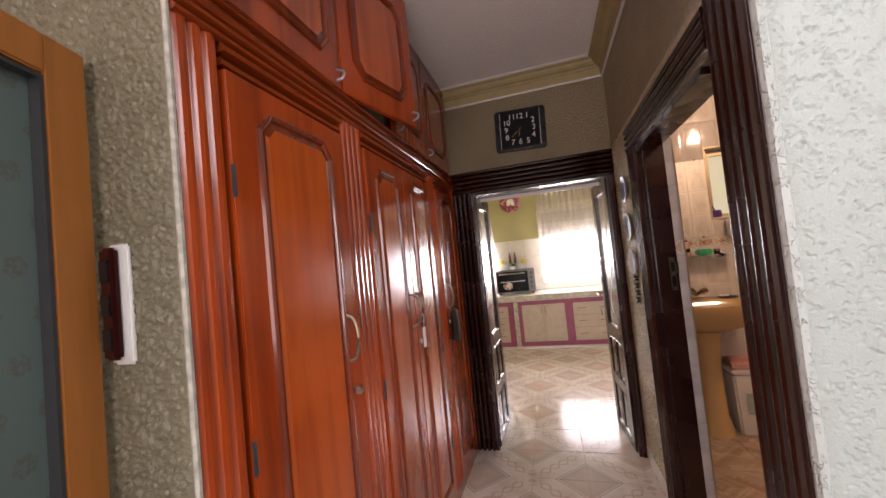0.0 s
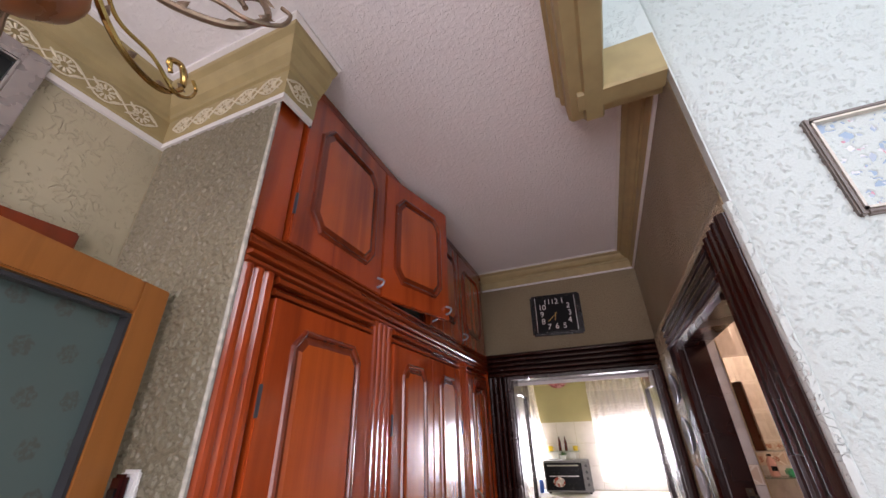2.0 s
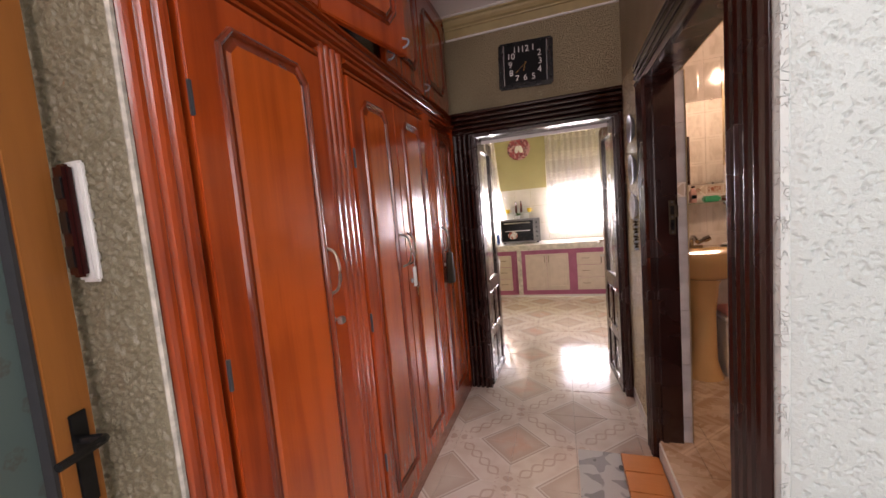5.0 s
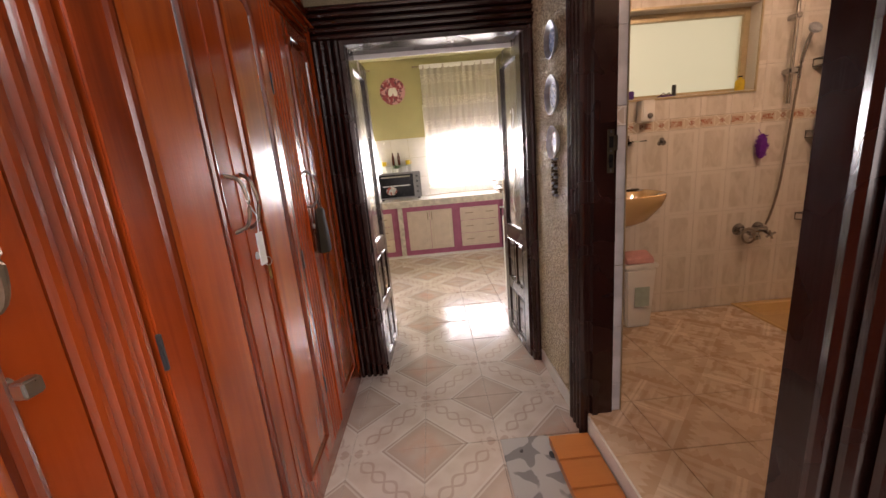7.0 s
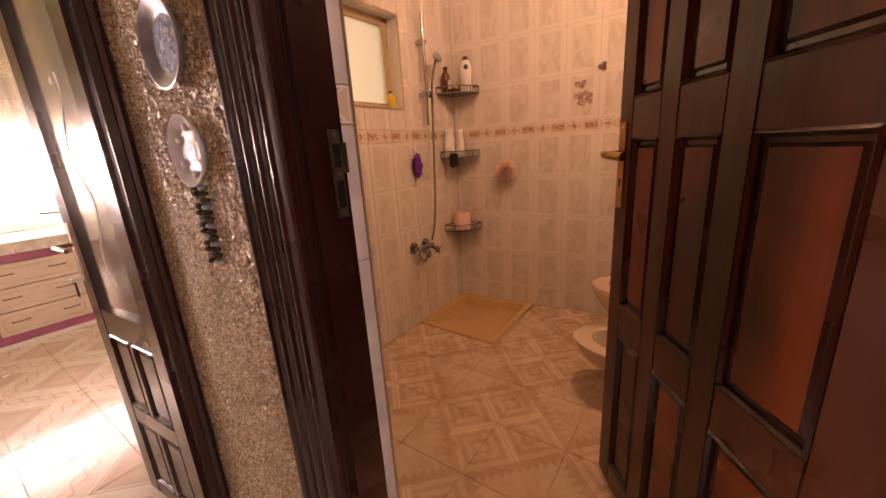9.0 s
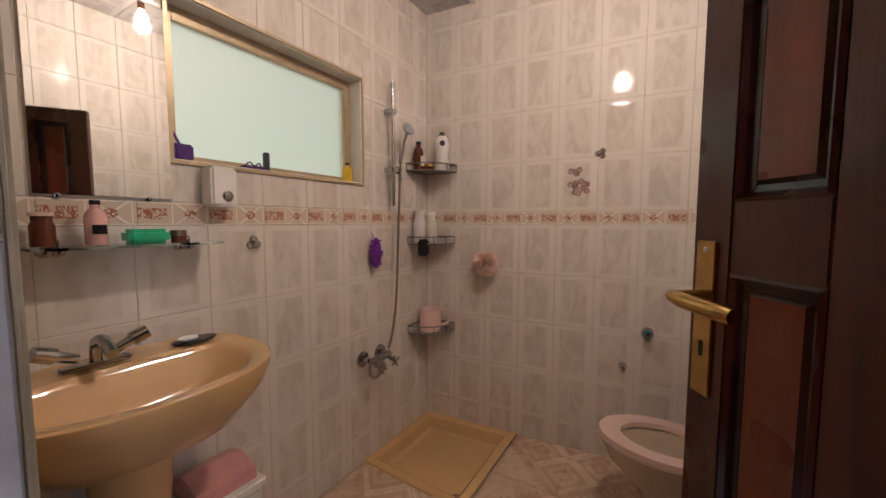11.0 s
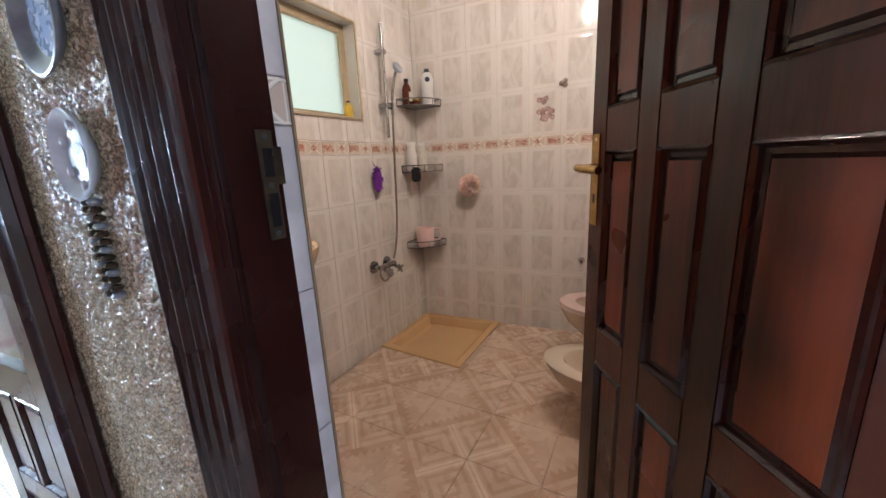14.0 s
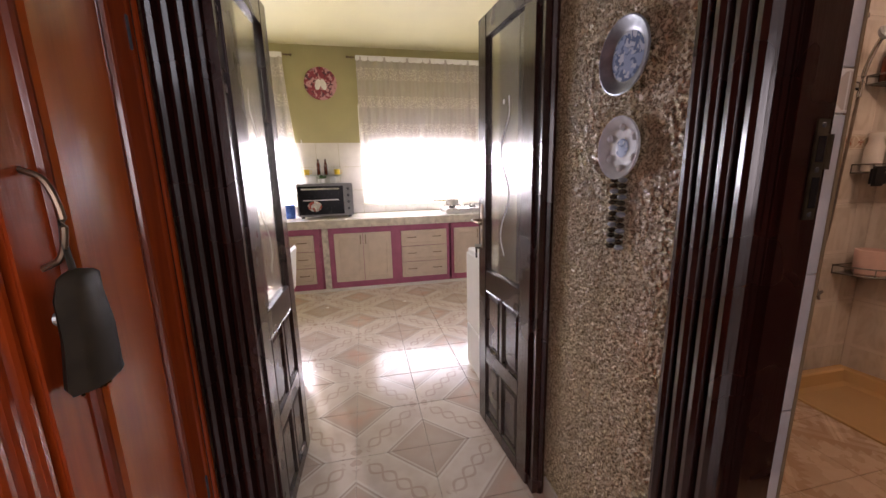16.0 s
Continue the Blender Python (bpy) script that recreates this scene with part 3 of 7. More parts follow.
box(bk, 2.7, 3.15, -2.05, -1.9, 0, 5.0)
box(bk, -0.9, 0.7, -2.05, -1.9, 0, 0.9)
box(bk, -0.9, 0.7, -2.05, -1.9, 2.3, 5.0)
box(bk, 1.3, 2.7, -2.05, -1.9, 0, 2.8)
box(bk, 1.3, 2.7, -2.05, -1.9, 4.5, 5.0)
S("wall_south", bk, M_WHITE_STUCCO)
S("wall_stairwell_west", B(0.33, 0.36, -1.9, 1.10, 2.80, 5.0), M_WHITE_STUCCO)
S("ceiling_stairwell", B(0.33, 3.15, -1.9, 1.10, 5.0, 5.1), M_CEIL)
cb = B(-1.37, 0.33, -2.05, 3.0, CEIL, CEIL + 0.12)
box(cb, 0.33, 0.83, 1.10, 3.0, CEIL, CEIL + 0.12)
S("ceiling", cb, M_CEIL, "white finely textured plaster ceiling")

# kitchen shell
WR, WL = (-0.08, 1.62, 0.98, 2.30), (-2.35, -0.95, 0.98, 2.30)
kn = B(-3.0, WL[0], 6.95, 7.12, 0, 3.1)
box(kn, WL[1], WR[0], 6.95, 7.12, 0, 3.1)
box(kn, WR[1], 3.2, 6.95, 7.12, 0, 3.1)
for w in (WR, WL):
    box(kn, w[0], w[1], 6.95, 7.12, 0, w[2])
    box(kn, w[0], w[1], 6.95, 7.12, w[3], 3.1)
S("wall_kitchen_north", kn, M_KWALL, "olive painted kitchen wall")
S("wall_kitchen_west", B(-3.15, -3.0, 3.0, 7.12, 0, 3.1), M_KWALL)
# the opening in this wall is unseen, added for the east fill lamp
ke = B(3.2, 3.35, 3.27, 4.4, 0, 3.1)
box(ke, 3.2, 3.35, 6.0, 7.12, 0, 3.1)
box(ke, 3.2, 3.35, 4.4, 6.0, 0, 0.95)
box(ke, 3.2, 3.35, 4.4, 6.0, 2.25, 3.1)
S("wall_kitchen_east", ke, M_KWALL)
S("ceiling_kitchen", B(-3.15, 3.35, 3.15, 7.12, KCEIL, 3.1), M_KCEIL, "cream painted kitchen ceiling")
kt = bmesh.new()
for i in range(3):
    for j in range(3):
        x0, z0 = -0.94 + i * 0.287, 0.865 + j * 0.312
        box(kt, x0 + 0.0015, x0 + 0.2855, 6.942, 6.95, z0 + 0.0015, z0 + 0.3105, 0.002)
for x0, x1 in ((-2.95, -0.945), (-0.078, 3.19)):
    n = round((x1 - x0) / 0.287)
    for i in range(n):
        a = x0 + i * (x1 - x0) / n
        box(kt, a + 0.0015, a + (x1 - x0) / n - 0.0015, 6.942, 6.95, 0.8665, 0.948, 0.002)
tiles_k = S("wall_tiles_kitchen", kt, M_KTILE, "white glossy wall tiles above the worktop")
# glowing sheet added to brighten the frosted pane; nothing stands behind it
S("backdrop_pane_glow", B(1.2, 2.25, 3.424, 3.434, 1.6, 2.25), emission("pane_glow", (1.0, 0.93, 0.68), 0.78), "added glowing sheet close behind the frosted bathroom window pane")
S("backdrop", B(-14, 14, 16, 16.1, -3, 9), M_OUTSIDE, "bright hazy sky beyond the kitchen windows").visible_shadow = False

# bathroom shell
WB = (1.275, 2.145, 1.645, 2.175)
bn = B(0.735, WB[0], 3.2722, 3.42, 0, 3.1)
box(bn, WB[1], 3.0, 3.2722, 3.42, 0, 3.1)
box(bn, WB[0], WB[1], 3.2722, 3.42, 0, WB[2])
box(bn, WB[0], WB[1], 3.2722, 3.42, WB[3], 3.1)
box(bn, 0.735, 3.0, 3.42, 3.43, 0, 0.02)
wall_n = S("wall_bathroom_north", bn, M_GROUT, "bathroom wall clad in pale marbled tiles with a flowered frieze")
# the east wall is out of square with the others: it turns about (2.85, 2.30)
EW = Matrix.Translation((2.85, 2.30, 0)) @ Matrix.Rotation(radians(5.6), 4, "Z") @ Matrix.Translation((-2.85, -2.30, 0))
wall_e = S("wall_bathroom_east", B(2.8522, 3.06, 1.05, 3.40, 0, 3.1), M_GROUT, "bathroom wall clad in pale marbled tiles with a flowered frieze")
wall_e.matrix_basis = EW
wall_s = S("wall_bathroom_south", B(0.735, 3.1, 1.12, 1.27, 0, 3.1), M_GROUT, "bathroom wall clad in pale marbled tiles")
bfb = B(0.592, 2.123, 1.2705, 3.275, -0.002, BF - 0.004)
box(bfb, 2.1235, 2.94, 1.2705, 2.632, -0.002, BF - 0.004)
bath_floor_bed = S("floor_bathroom", bfb, M_GROUT_BATH, "raised bathroom floor of patterned peach tiles")
cb = bmesh.new()
for i in range(-1, 11):
    for j in range(7):
        x0, y0 = 2.85 - (i + 1) * TW, 2.93 - (j + 1) * TH
        if x0 > 0.55 and y0 > 0.95:
            box(cb, max(x0, 0.736) + 0.002, x0 + TW - 0.002, max(y0, 1.276) + 0.002, y0 + TH - 0.002, BCEIL, BCEIL + 0.006)
cbo = S("ceiling_bathroom", cb, M_TILE_CE, "bathroom ceiling clad in grey marbled tiles, cracked in places")
S("ceiling_bathroom_bed", B(0.735, 3.02, 1.27, 3.276, BCEIL + 0.005, BCEIL + 0.08), M_GROUT_CEIL)
ck_ = bmesh.new()
random.seed(12)
for cx, cy, ln in ((2.2, 2.35, 9), (2.45, 1.95, 6)):
    pts, q = [], Vector((cx, cy, BCEIL - 0.0005))
    for k in range(ln):
        pts.append(q.copy())
        q += Vector((random.uniform(0.02, 0.04), random.uniform(-0.03, 0.03), 0))
    tube(ck_, pts, 0.0012, 4)
S("ceiling_cracks", ck_, M_GROUT_CEIL, "thin dark cracks across ceiling tiles")
be = B(0.735, 2.85, 2.955, 3.27, 2.775, BCEIL)
S("beam_bathroom", be, M_TILE_CE, "tiled beam along the bathroom ceiling")
S("trim_beam", B(0.735, 2.85, 2.93, 2.9555, 2.768, BCEIL), M_OFFWHITE, "white edge strip of the ceiling beam")

# trowelled relief of the plaster, as real raised work on the walls passed closely
def soft_noise(nu, nv, cell, size, seed):
    rng = np.random.default_rng(seed)
    fu, fv = np.fft.fftfreq(nu)[:, None], np.fft.fftfreq(nv)[None, :]
    k = np.exp(-2 * (math.pi * size / cell) ** 2 * (fu ** 2 + fv ** 2))
    n = np.fft.ifft2(np.fft.fft2(rng.standard_normal((nu, nv))) * k).real
    return n / n.std()


def step(a, lo, hi):
    q = np.clip((a - lo) / (hi - lo), 0, 1)
    return q * q * (3 - 2 * q)


def relief(name, place, u0, u1, v0, v1, cell, size, depth, kind, seed, mat, label, skip=None):
    """A sheet of relief; place(u, v, h) gives world places, h being the height over the wall."""
    nu, nv = int((u1 - u0) / cell) + 1, int((v1 - v0) / cell) + 1
    a, b = soft_noise(nu, nv, cell, size, seed), soft_noise(nu, nv, cell, size * 1.8, seed + 1)
    if kind == "flakes":
        h = step(a, -0.8, 0.1) * 0.8 + step(a + b, 0.4, 1.6) * 0.3
    elif kind == "chips":
        h = step(a, -0.45, 0.0) * 0.75 + step(a - b, 0.7, 1.3) * 0.35
    elif kind == "pits":
        h = 1 - np.exp(-(a / 0.34) ** 2) * step(soft_noise(nu, nv, cell, size * 1.15, seed + 2), 0.1, 0.6) * 0.95 - step(-a + b, 1.9, 2.4) * 0.5
    else:
        line = np.exp(-(a / 0.42) ** 2) * step(b, -0.4, 0.4)
        h = 1 - line * 0.8 + 0.3 * step(b, -1, 1)
    h = h * depth
    fall = lambda n: np.clip(np.minimum(np.arange(n), np.arange(n)[::-1]) / 7, 0, 1) ** 0.6
    h = h * fall(nu)[:, None] * fall(nv)[None, :]
    U, W = np.meshgrid(np.linspace(u0, u1, nu), np.linspace(v0, v1, nv), indexing="ij")
    x, y, z = place(U, W, h)
    co = np.stack([np.broadcast_to(c, U.shape).ravel() for c in (x, y, z)], 1)
    i = (np.arange(nu - 1)[:, None] * nv + np.arange(nv - 1)[None, :]).ravel()
    if skip is not None:
        keep = ~skip(U[:-1, :-1].ravel(), W[:-1, :-1].ravel())
        i = i[keep]
    fs = np.stack([i, i + nv, i + nv + 1, i + 1], 1)
    me = bpy.data.meshes.new(name)
    me.from_pydata(co.tolist(), [], fs.tolist())
    me.materials.append(mat)
    me.polygons.foreach_set("use_smooth", [True] * len(me.polygons))
    ob = new(name, me)
    return tagged(ob, label, kind="structure")


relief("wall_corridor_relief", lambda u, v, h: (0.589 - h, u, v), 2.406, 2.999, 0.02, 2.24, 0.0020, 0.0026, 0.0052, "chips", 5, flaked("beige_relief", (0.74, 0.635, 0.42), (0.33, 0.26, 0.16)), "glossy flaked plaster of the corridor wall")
relief("wall_alcove_relief", lambda u, v, h: (u, 0.6095 - h, v), -1.21, -0.642, 0.75, 2.70, 0.0028, 0.0030, 0.0066, "chips", 8, stucco("taupe_relief", (0.25, 0.22, 0.145), (0.19, 0.165, 0.11), 200, 0.0006, 0.34, 0.2), "pitted taupe plaster beside the wardrobe")
relief("wall_white_relief", lambda u, v, h: (u, 1.0595 - h, v), 0.5985, 1.30, 0.05, 3.6, 0.0027, 0.0042, 0.0090, "pits", 11, stucco("white_relief", (0.60, 0.675, 0.655), (0.54, 0.61, 0.59), 140, 0.0006, 0.42, 0.1), "trowelled white plaster in daylight")

# ---- mouldings of the openings ----
def flutes(w, dpt, n):
    """Outline across w: n rounded ribs of depth dpt with deep grooves between."""
    pts = [(0.0, 0.0), (0.0, dpt * 0.45)]
    step = w / n
    for i in range(n):
        a = i * step
        for k, h in ((0.10, 0.62), (0.22, 0.9), (0.5, 1.0), (0.78, 0.9), (0.90, 0.62)):
            pts.append((a + step * k, dpt * h))
        if i < n - 1:
            pts.append((a + step, dpt * 0.35))
    return pts + [(w, dpt * 0.45), (w, 0.0)]


def casing_x(y0, y1, z1, n=4):
    return prism(bmesh.new(), [(0.5895 - d, y0 + a) for a, d in flutes(y1 - y0, 0.032, n)], "z", 0.0, z1)


S("trim_bathroom_door", casing_x(2.245, 2.405, 2.04), M_DARK, "dark varnished fluted door casing")
S("trim_bathroom_door_near", casing_x(1.080, 1.270, 2.181), M_DARK, "dark varnished fluted door casing")
S("trim_bathroom_door_head", prism(bmesh.new(), [(0.5895 - d, 2.04 + a) for a, d in flutes(0.14, 0.034, 4)], "y", 1.2705, 2.412), varnished("dark_head_wood", (0.030, 0.008, 0.006), (0.011, 0.004, 0.003), "y", 0.15, 0.5), "dark varnished fluted door head")
jb = B(0.602, 0.705, 2.236, 2.2548, 0, 2.05, bevel=0.003)
box(jb, 0.592, 0.645, 1.236, 1.282, 0, 2.05)
box(jb, 0.645, 0.705, 1.236, 1.405, 0, 2.05, 0.004)
box(jb, 0.5885, 0.6015, 2.2425, 2.2545, 0, 2.05)
box(jb, 0.592, 0.705, 1.405, 2.236, 2.025, 2.05)
box(jb, 0.606, 0.632, 2.226, 2.236, 0, 2.025)
S("trim_bathroom_jamb", jb, M_DARK, "dark varnished door jamb with a brass strike plate")
kp = lambda a, d, x0: (x0 + a, 2.9995 - d)
S("trim_kitchen_door", prism(bmesh.new(), [kp(a, d, -0.645) for a, d in flutes(0.155, 0.05, 4)], "z", 0, 2.05), M_DARK, "dark varnished fluted door casing")
S("trim_kitchen_door_side", prism(bmesh.new(), [kp(a, d, 0.545) for a, d in flutes(0.044, 0.05, 1)], "z", 0, 2.05), M_DARK, "dark varnished door casing")
S("trim_kitchen_door_head", prism(bmesh.new(), [(2.9995 - d, 2.05 + a) for a, d in flutes(0.18, 0.052, 5)], "x", -0.645, 0.589), M_DARK_H, "dark varnished fluted door head")
kj = B(-0.49, -0.465, 2.96, 3.16, 0, 2.025)
box(kj, 0.53, 0.555, 2.96, 3.16, 0, 2.025)
box(kj, -0.49, 0.555, 2.96, 3.16, 2.025, 2.0495)
S("trim_kitchen_jamb", kj, M_DARK, "dark varnished jambs of the kitchen doorway")
S("trim_kitchen_head_light", B(-0.465, 0.53, 3.162, 3.172, 2.0, 2.045), M_WHITE, "white plaster edge behind the kitchen door head")
S("baseboard_corridor", B(0.578, 0.5895, 2.406, 2.95, 0, 0.085, bevel=0.002), M_KTILE, "pale tiled skirting")
S("door_sill_bathroom", B(0.582, 0.592, 1.284, 2.223, 0, BF), M_KTILE, "white tiled riser of the bathroom step")
S("trim_old_casing", B(-1.2195, -1.185, -0.75, 0.485, 2.135, 2.232, bevel=0.006), M_WOOD_EDGE, "dark wooden door head on the olive wall")

# cornice: an open profile of (out from the wall, up)
CH = 0.25


def cornice(name, path, k=1.0, tall=1.0, top=CEIL, gold=M_GOLD_TRIM, label="gold painted plaster cornice", drop=0.0):
    pr = [(0.0, -CH + drop), (0.022, -CH + drop), (0.022, -CH + 0.022 + drop), (0.028, -CH + 0.03), (0.034, -CH + 0.12), (0.05, -CH + 0.125), (0.055, -CH + 0.14),
          (0.085, -CH + 0.155), (0.11, -CH + 0.185), (0.12, -CH + 0.21), (0.15, -CH + 0.222), (0.155, -CH + 0.235), (0.18, -CH + 0.24), (0.18, 0.0), (0, 0)]
    ob = part(name, sweep(bmesh.new(), [(o * k, u * tall) for o, u in pr], path, closed=True), gold)
    ob.data.materials.append(M_WHITE)
    for f in ob.data.polygons:
        if f.index % len(pr) in (0, 1, 11, 12):
            f.material_index = 1
    return tagged(ob, label, kind="structure")


q2 = math.sqrt(2)
cornice("trim_cornice_alcove", [(-1.22, -1.9, CEIL, 1, 0), (-1.22, 0.61, CEIL, 1, -1), (-0.62, 0.61, CEIL, 1, -1), (-0.62, 0.735, CEIL, 1, 0)], k=0.64, label="gold plaster cornice with a relief of cream scrolls and white edges")
cornice("trim_cornice_corridor", [(-0.64, 3.0, CEIL, 0, -1), (0.59, 3.0, CEIL, -1, -1), (0.59, 1.16, CEIL, -1, 0)], k=0.62, tall=0.56, label="gold plaster cornice with white edges")
cc = bmesh.new()
prof = [(0.33, 0.0), (0.240, 0.0), (0.236, -0.015), (0.248, -0.024), (0.250, -0.070), (0.262, -0.076), (0.264, -0.155), (0.276, -0.172), (0.318, -0.172), (0.326, -0.19), (0.386, -0.19), (0.392, -0.18), (0.392, 0.0)]
prism(cc, [(x, CEIL + z) for x, z in prof], "y", -1.9, 1.19)
prof = [(1.19, 0.0), (1.214, -0.012), (1.202, -0.024), (1.200, -0.070), (1.188, -0.076), (1.186, -0.155), (1.178, -0.171), (1.138, -0.171), (1.130, -0.189), (1.056, -0.189), (1.050, -0.179), (1.050, 0.0)]
prism(cc, [(y, CEIL + z) for y, z in prof], "x", 0.300, 0.5905)
S("trim_cornice_edge", cc, M_GOLD_TRIM, "gold cornice along the ceiling edge over the stairwell")

# cream relief scrolls on the cornice of the alcove
def scrolls(name, place, length, n):
    bm = bmesh.new()
    for i in range(n):
        u0 = (i + 0.5) * length / n
        w = length / n
        for k in range(10):
            a = 2 * math.pi * k / 10
            c0, c1 = (u0 + 0.010 * math.cos(a), 0.062 + 0.010 * math.sin(a)), (u0 + 0.028 * math.cos(a), 0.062 + 0.026 * math.sin(a))
            tube(bm, [place(*c0), place(*c1)], [0.003, 0.0045], 5)
        for s in (-1, 1):
            arc = [place(u0 - w / 2 + w * t / 7, 0.062 + s * 0.034 * math.sin(math.pi * t / 7)) for t in range(8)]
            tube(bm, arc, 0.0028, 5)
            for t in (1.5, 5.5):
                q = [place(u0 - w / 2 + w * t / 7 + 0.012 * j, 0.062 + s * (0.016 + 0.01 * j)) for j in (-1, 0, 1)]
                tube(bm, q, [0.002, 0.005, 0.002], 5)
    return S(name, bm, M_CREAM_REL, "cream scrollwork relief on the gold cornice")


scrolls("trim_relief", lambda u, v: (-1.22 + 0.019 + v * 0.035, 0.555 - u, CEIL - CH + v + 0.01), 2.3, 20)
scrolls("trim_relief_end", lambda u, v: (-1.16 + u, 0.61 - 0.019 - v * 0.035, CEIL - CH + v + 0.01), 0.54, 5)
scrolls("trim_relief_return", lambda u, v: (-0.62 + 0.019 + v * 0.035, 0.59 + u, CEIL - CH + v + 0.01), 0.12, 1)


# ---- built-in wardrobe ----
def strip_x(bm, y0, y1, z0, z1, xf, n, d=0.014):
    """A fluted upright on the face xf."""
    return prism(bm, [(xf + e, y0 + a) for a, e in flutes(y1 - y0, d, n)], "z", z0, z1)


def bow_handle(parent, y, z0, z1, x, mat, out=0.045, lean=0.0, label="bow handle of dark metal"):
    pts = curve_pts([(x, y, z0), (x + out * 0.7, y + lean, z0 + 0.02), (x + out, y + lean, (z0 + z1) / 2), (x + out * 0.7, y + lean, z1 - 0.02), (x, y, z1)], 5)
    bm = tube(bmesh.new(), pts, 0.0055, 8)
    return partw("handle", bm, mat, parent, label, True)


def wardrobe():
    w = thingw(-0.93, 1.77, 0, "built_in_wardrobe", "built-in wardrobe of varnished red-brown wood, one upper door ajar", "wardrobe")
    X = -0.645
    partw("carcass", B(-1.22, X - 0.022, 0.625, 2.945, 0, 2.9), M_WOOD, w)
    for y0, y1, n in ((0.618, 0.735, 3), (1.262, 1.418, 4), (2.272, 2.408, 4), (2.865, 2.945, 2)):
        bm = B(X - 0.022, X, y0, y1, 0.0, 2.9)
        strip_x(bm, y0 + 0.004, y1 - 0.004, 0.09, 2.09, X, n)
        partw("stile", bm, M_WOOD, w, "fluted upright of varnished wood")
    strip = bmesh.new()
    box(strip, X - 0.022, X + 0.004, 0.735, 2.865, 2.09, 2.195)
    for z, h, d in ((2.088, 0.018, 0.024), (2.108, 0.014, 0.034), (2.14, 0.035, 0.016), (2.182, 0.014, 0.022)):
        prism(strip, [(X, z), (X + d, z + h * 0.2), (X + d * 1.1, z + h * 0.6), (X + d * 0.7, z + h), (X, z + h)], "y", 0.62, 2.94)
    partw("rail", strip, M_WOOD_H, w, "stepped moulded rail between lower and upper doors")
    partw("plinth", B(X - 0.022, X + 0.008, 0.62, 2.94, 0, 0.085, bevel=0.003), M_WOOD_H, w)
    partw("cornice", B(X - 0.022, X + 0.012, 0.62, 2.94, 2.872, 2.915, bevel=0.004), M_WOOD_H, w)
    for y0, y1 in ((0.74, 1.258), (1.422, 2.268), (2.412, 2.862)):
        bm = bmesh.new()
        for z, h, d in ((2.062, 0.026, 0.020), (2.03, 0.022, 0.012)):
            prism(bm, [(X - 0.02, z), (X + d, z + h * 0.15), (X + d * 1.1, z + h * 0.6), (X + d * 0.6, z + h), (X - 0.02, z + h)], "y", y0, y1)
        partw("head_moulding", bm, M_WOOD_H, w)

    def panel_door(name, y0, y1, z0, z1, low, m=None, margin=0.085, cut=0.045, ztop=0.065, zbot=0.10):
        T = 0.02
        bm = B(X - 0.016, X + T - 0.004, y0, y1, z0, z1, bevel=0.004)
        fr = bmesh.new()
        poly = octo(y0 + margin, y1 - margin, z0 + zbot, z1 - ztop, cut, low)
        put = lambda u, v, h: (X + T - 0.005 + h, u, v)
        moulded(fr, poly, [(0, 0), (0.003, 0.010), (0.010, 0.013), (0.016, 0.009), (0.019, 0.001), (0.030, 0.003), (0.042, 0.007)], put)
        if m is not None:
            for b in (bm, fr):
                bmesh.ops.transform(b, matrix=m, verts=b.verts)
        dr = partw("door", bm, M_WOOD, w)
        two_tone(partw("panel", fr, M_WOOD_PANEL, dr, "raised panel with a moulded edge"), 1, M_WOOD_EDGE)
        return dr

    lower = [panel_door("door", a, b, 0.092, 2.024, False) for a, b in ((0.742, 1.256), (1.424, 1.842), (1.846, 2.266), (2.414, 2.860))]
    yy = 1.302
    swing = Matrix.Translation((X, yy, 0)) @ Matrix.Rotation(radians(-14), 4, "Z") @ Matrix.Translation((-X, -yy, 0))
    upper = [panel_door("door", a, b, 2.205, 2.868, True, m, 0.07, 0.055, 0.09, 0.09) for a, b, m in ((0.745, 1.290, None), (1.302, 1.815, swing), (1.822, 2.325, None), (2.335, 2.860, None))]
    # no interior is built: a black sheet paints its shade
    partw("void", B(X - 0.021, X - 0.018, 1.31, 1.81, 2.21, 2.86), M_BLACK, w, "black sheet painting the shade behind the door ajar")
    for dr, y, z0, z1, ln in ((lower[0], 1.165, 1.20, 1.365, 0.012), (lower[1], 1.79, 1.20, 1.365, 0.02), (lower[2], 1.88, 1.20, 1.365, -0.01), (lower[3], 2.465, 1.20, 1.365, 0.0)):
        bow_handle(dr, y, z0, z1, X + 0.014, M_OLD_BRONZE, lean=ln)
    for dr, y in ((lower[0], 1.17), (lower[2], 1.885), (lower[3], 2.47)):
        bm = lathe(bmesh.new(), [(0, 0.006), (0.010, 0.005), (0.013, 0)], 12, Matrix.Translation((X + 0.016, y, 1.11)) @ Matrix.Rotation(radians(90), 4, "Y"))
        partw("lock", bm, M_STEEL, dr, "round lock")
    bm = bmesh.new()
    box(bm, X + 0.02, X + 0.048, 1.1685, 1.1705, 1.106, 1.116)
    box(bm, X + 0.044, X + 0.064, 1.150, 1.176, 1.100, 1.124, 0.003)
    partw("key", bm, M_STEEL, lower[0], "steel key in the lock")
    for dr, y, m in ((upper[0], 1.262, None), (upper[1], 1.785, swing), (upper[2], 1.85, None), (upper[3], 2.37, None)):
        pts = curve_pts([(X + 0.014, y, 2.232), (X + 0.04, y, 2.238), (X + 0.045, y + 0.004, 2.26), (X + 0.016, y, 2.275)], 4)
        bm = tube(bmesh.new(), pts, 0.005, 7)
        if m is not None:
            bmesh.ops.transform(bm, matrix=m, verts=bm.verts)
        partw("handle", bm, M_PEWTER, dr, "small pewter handle", True)
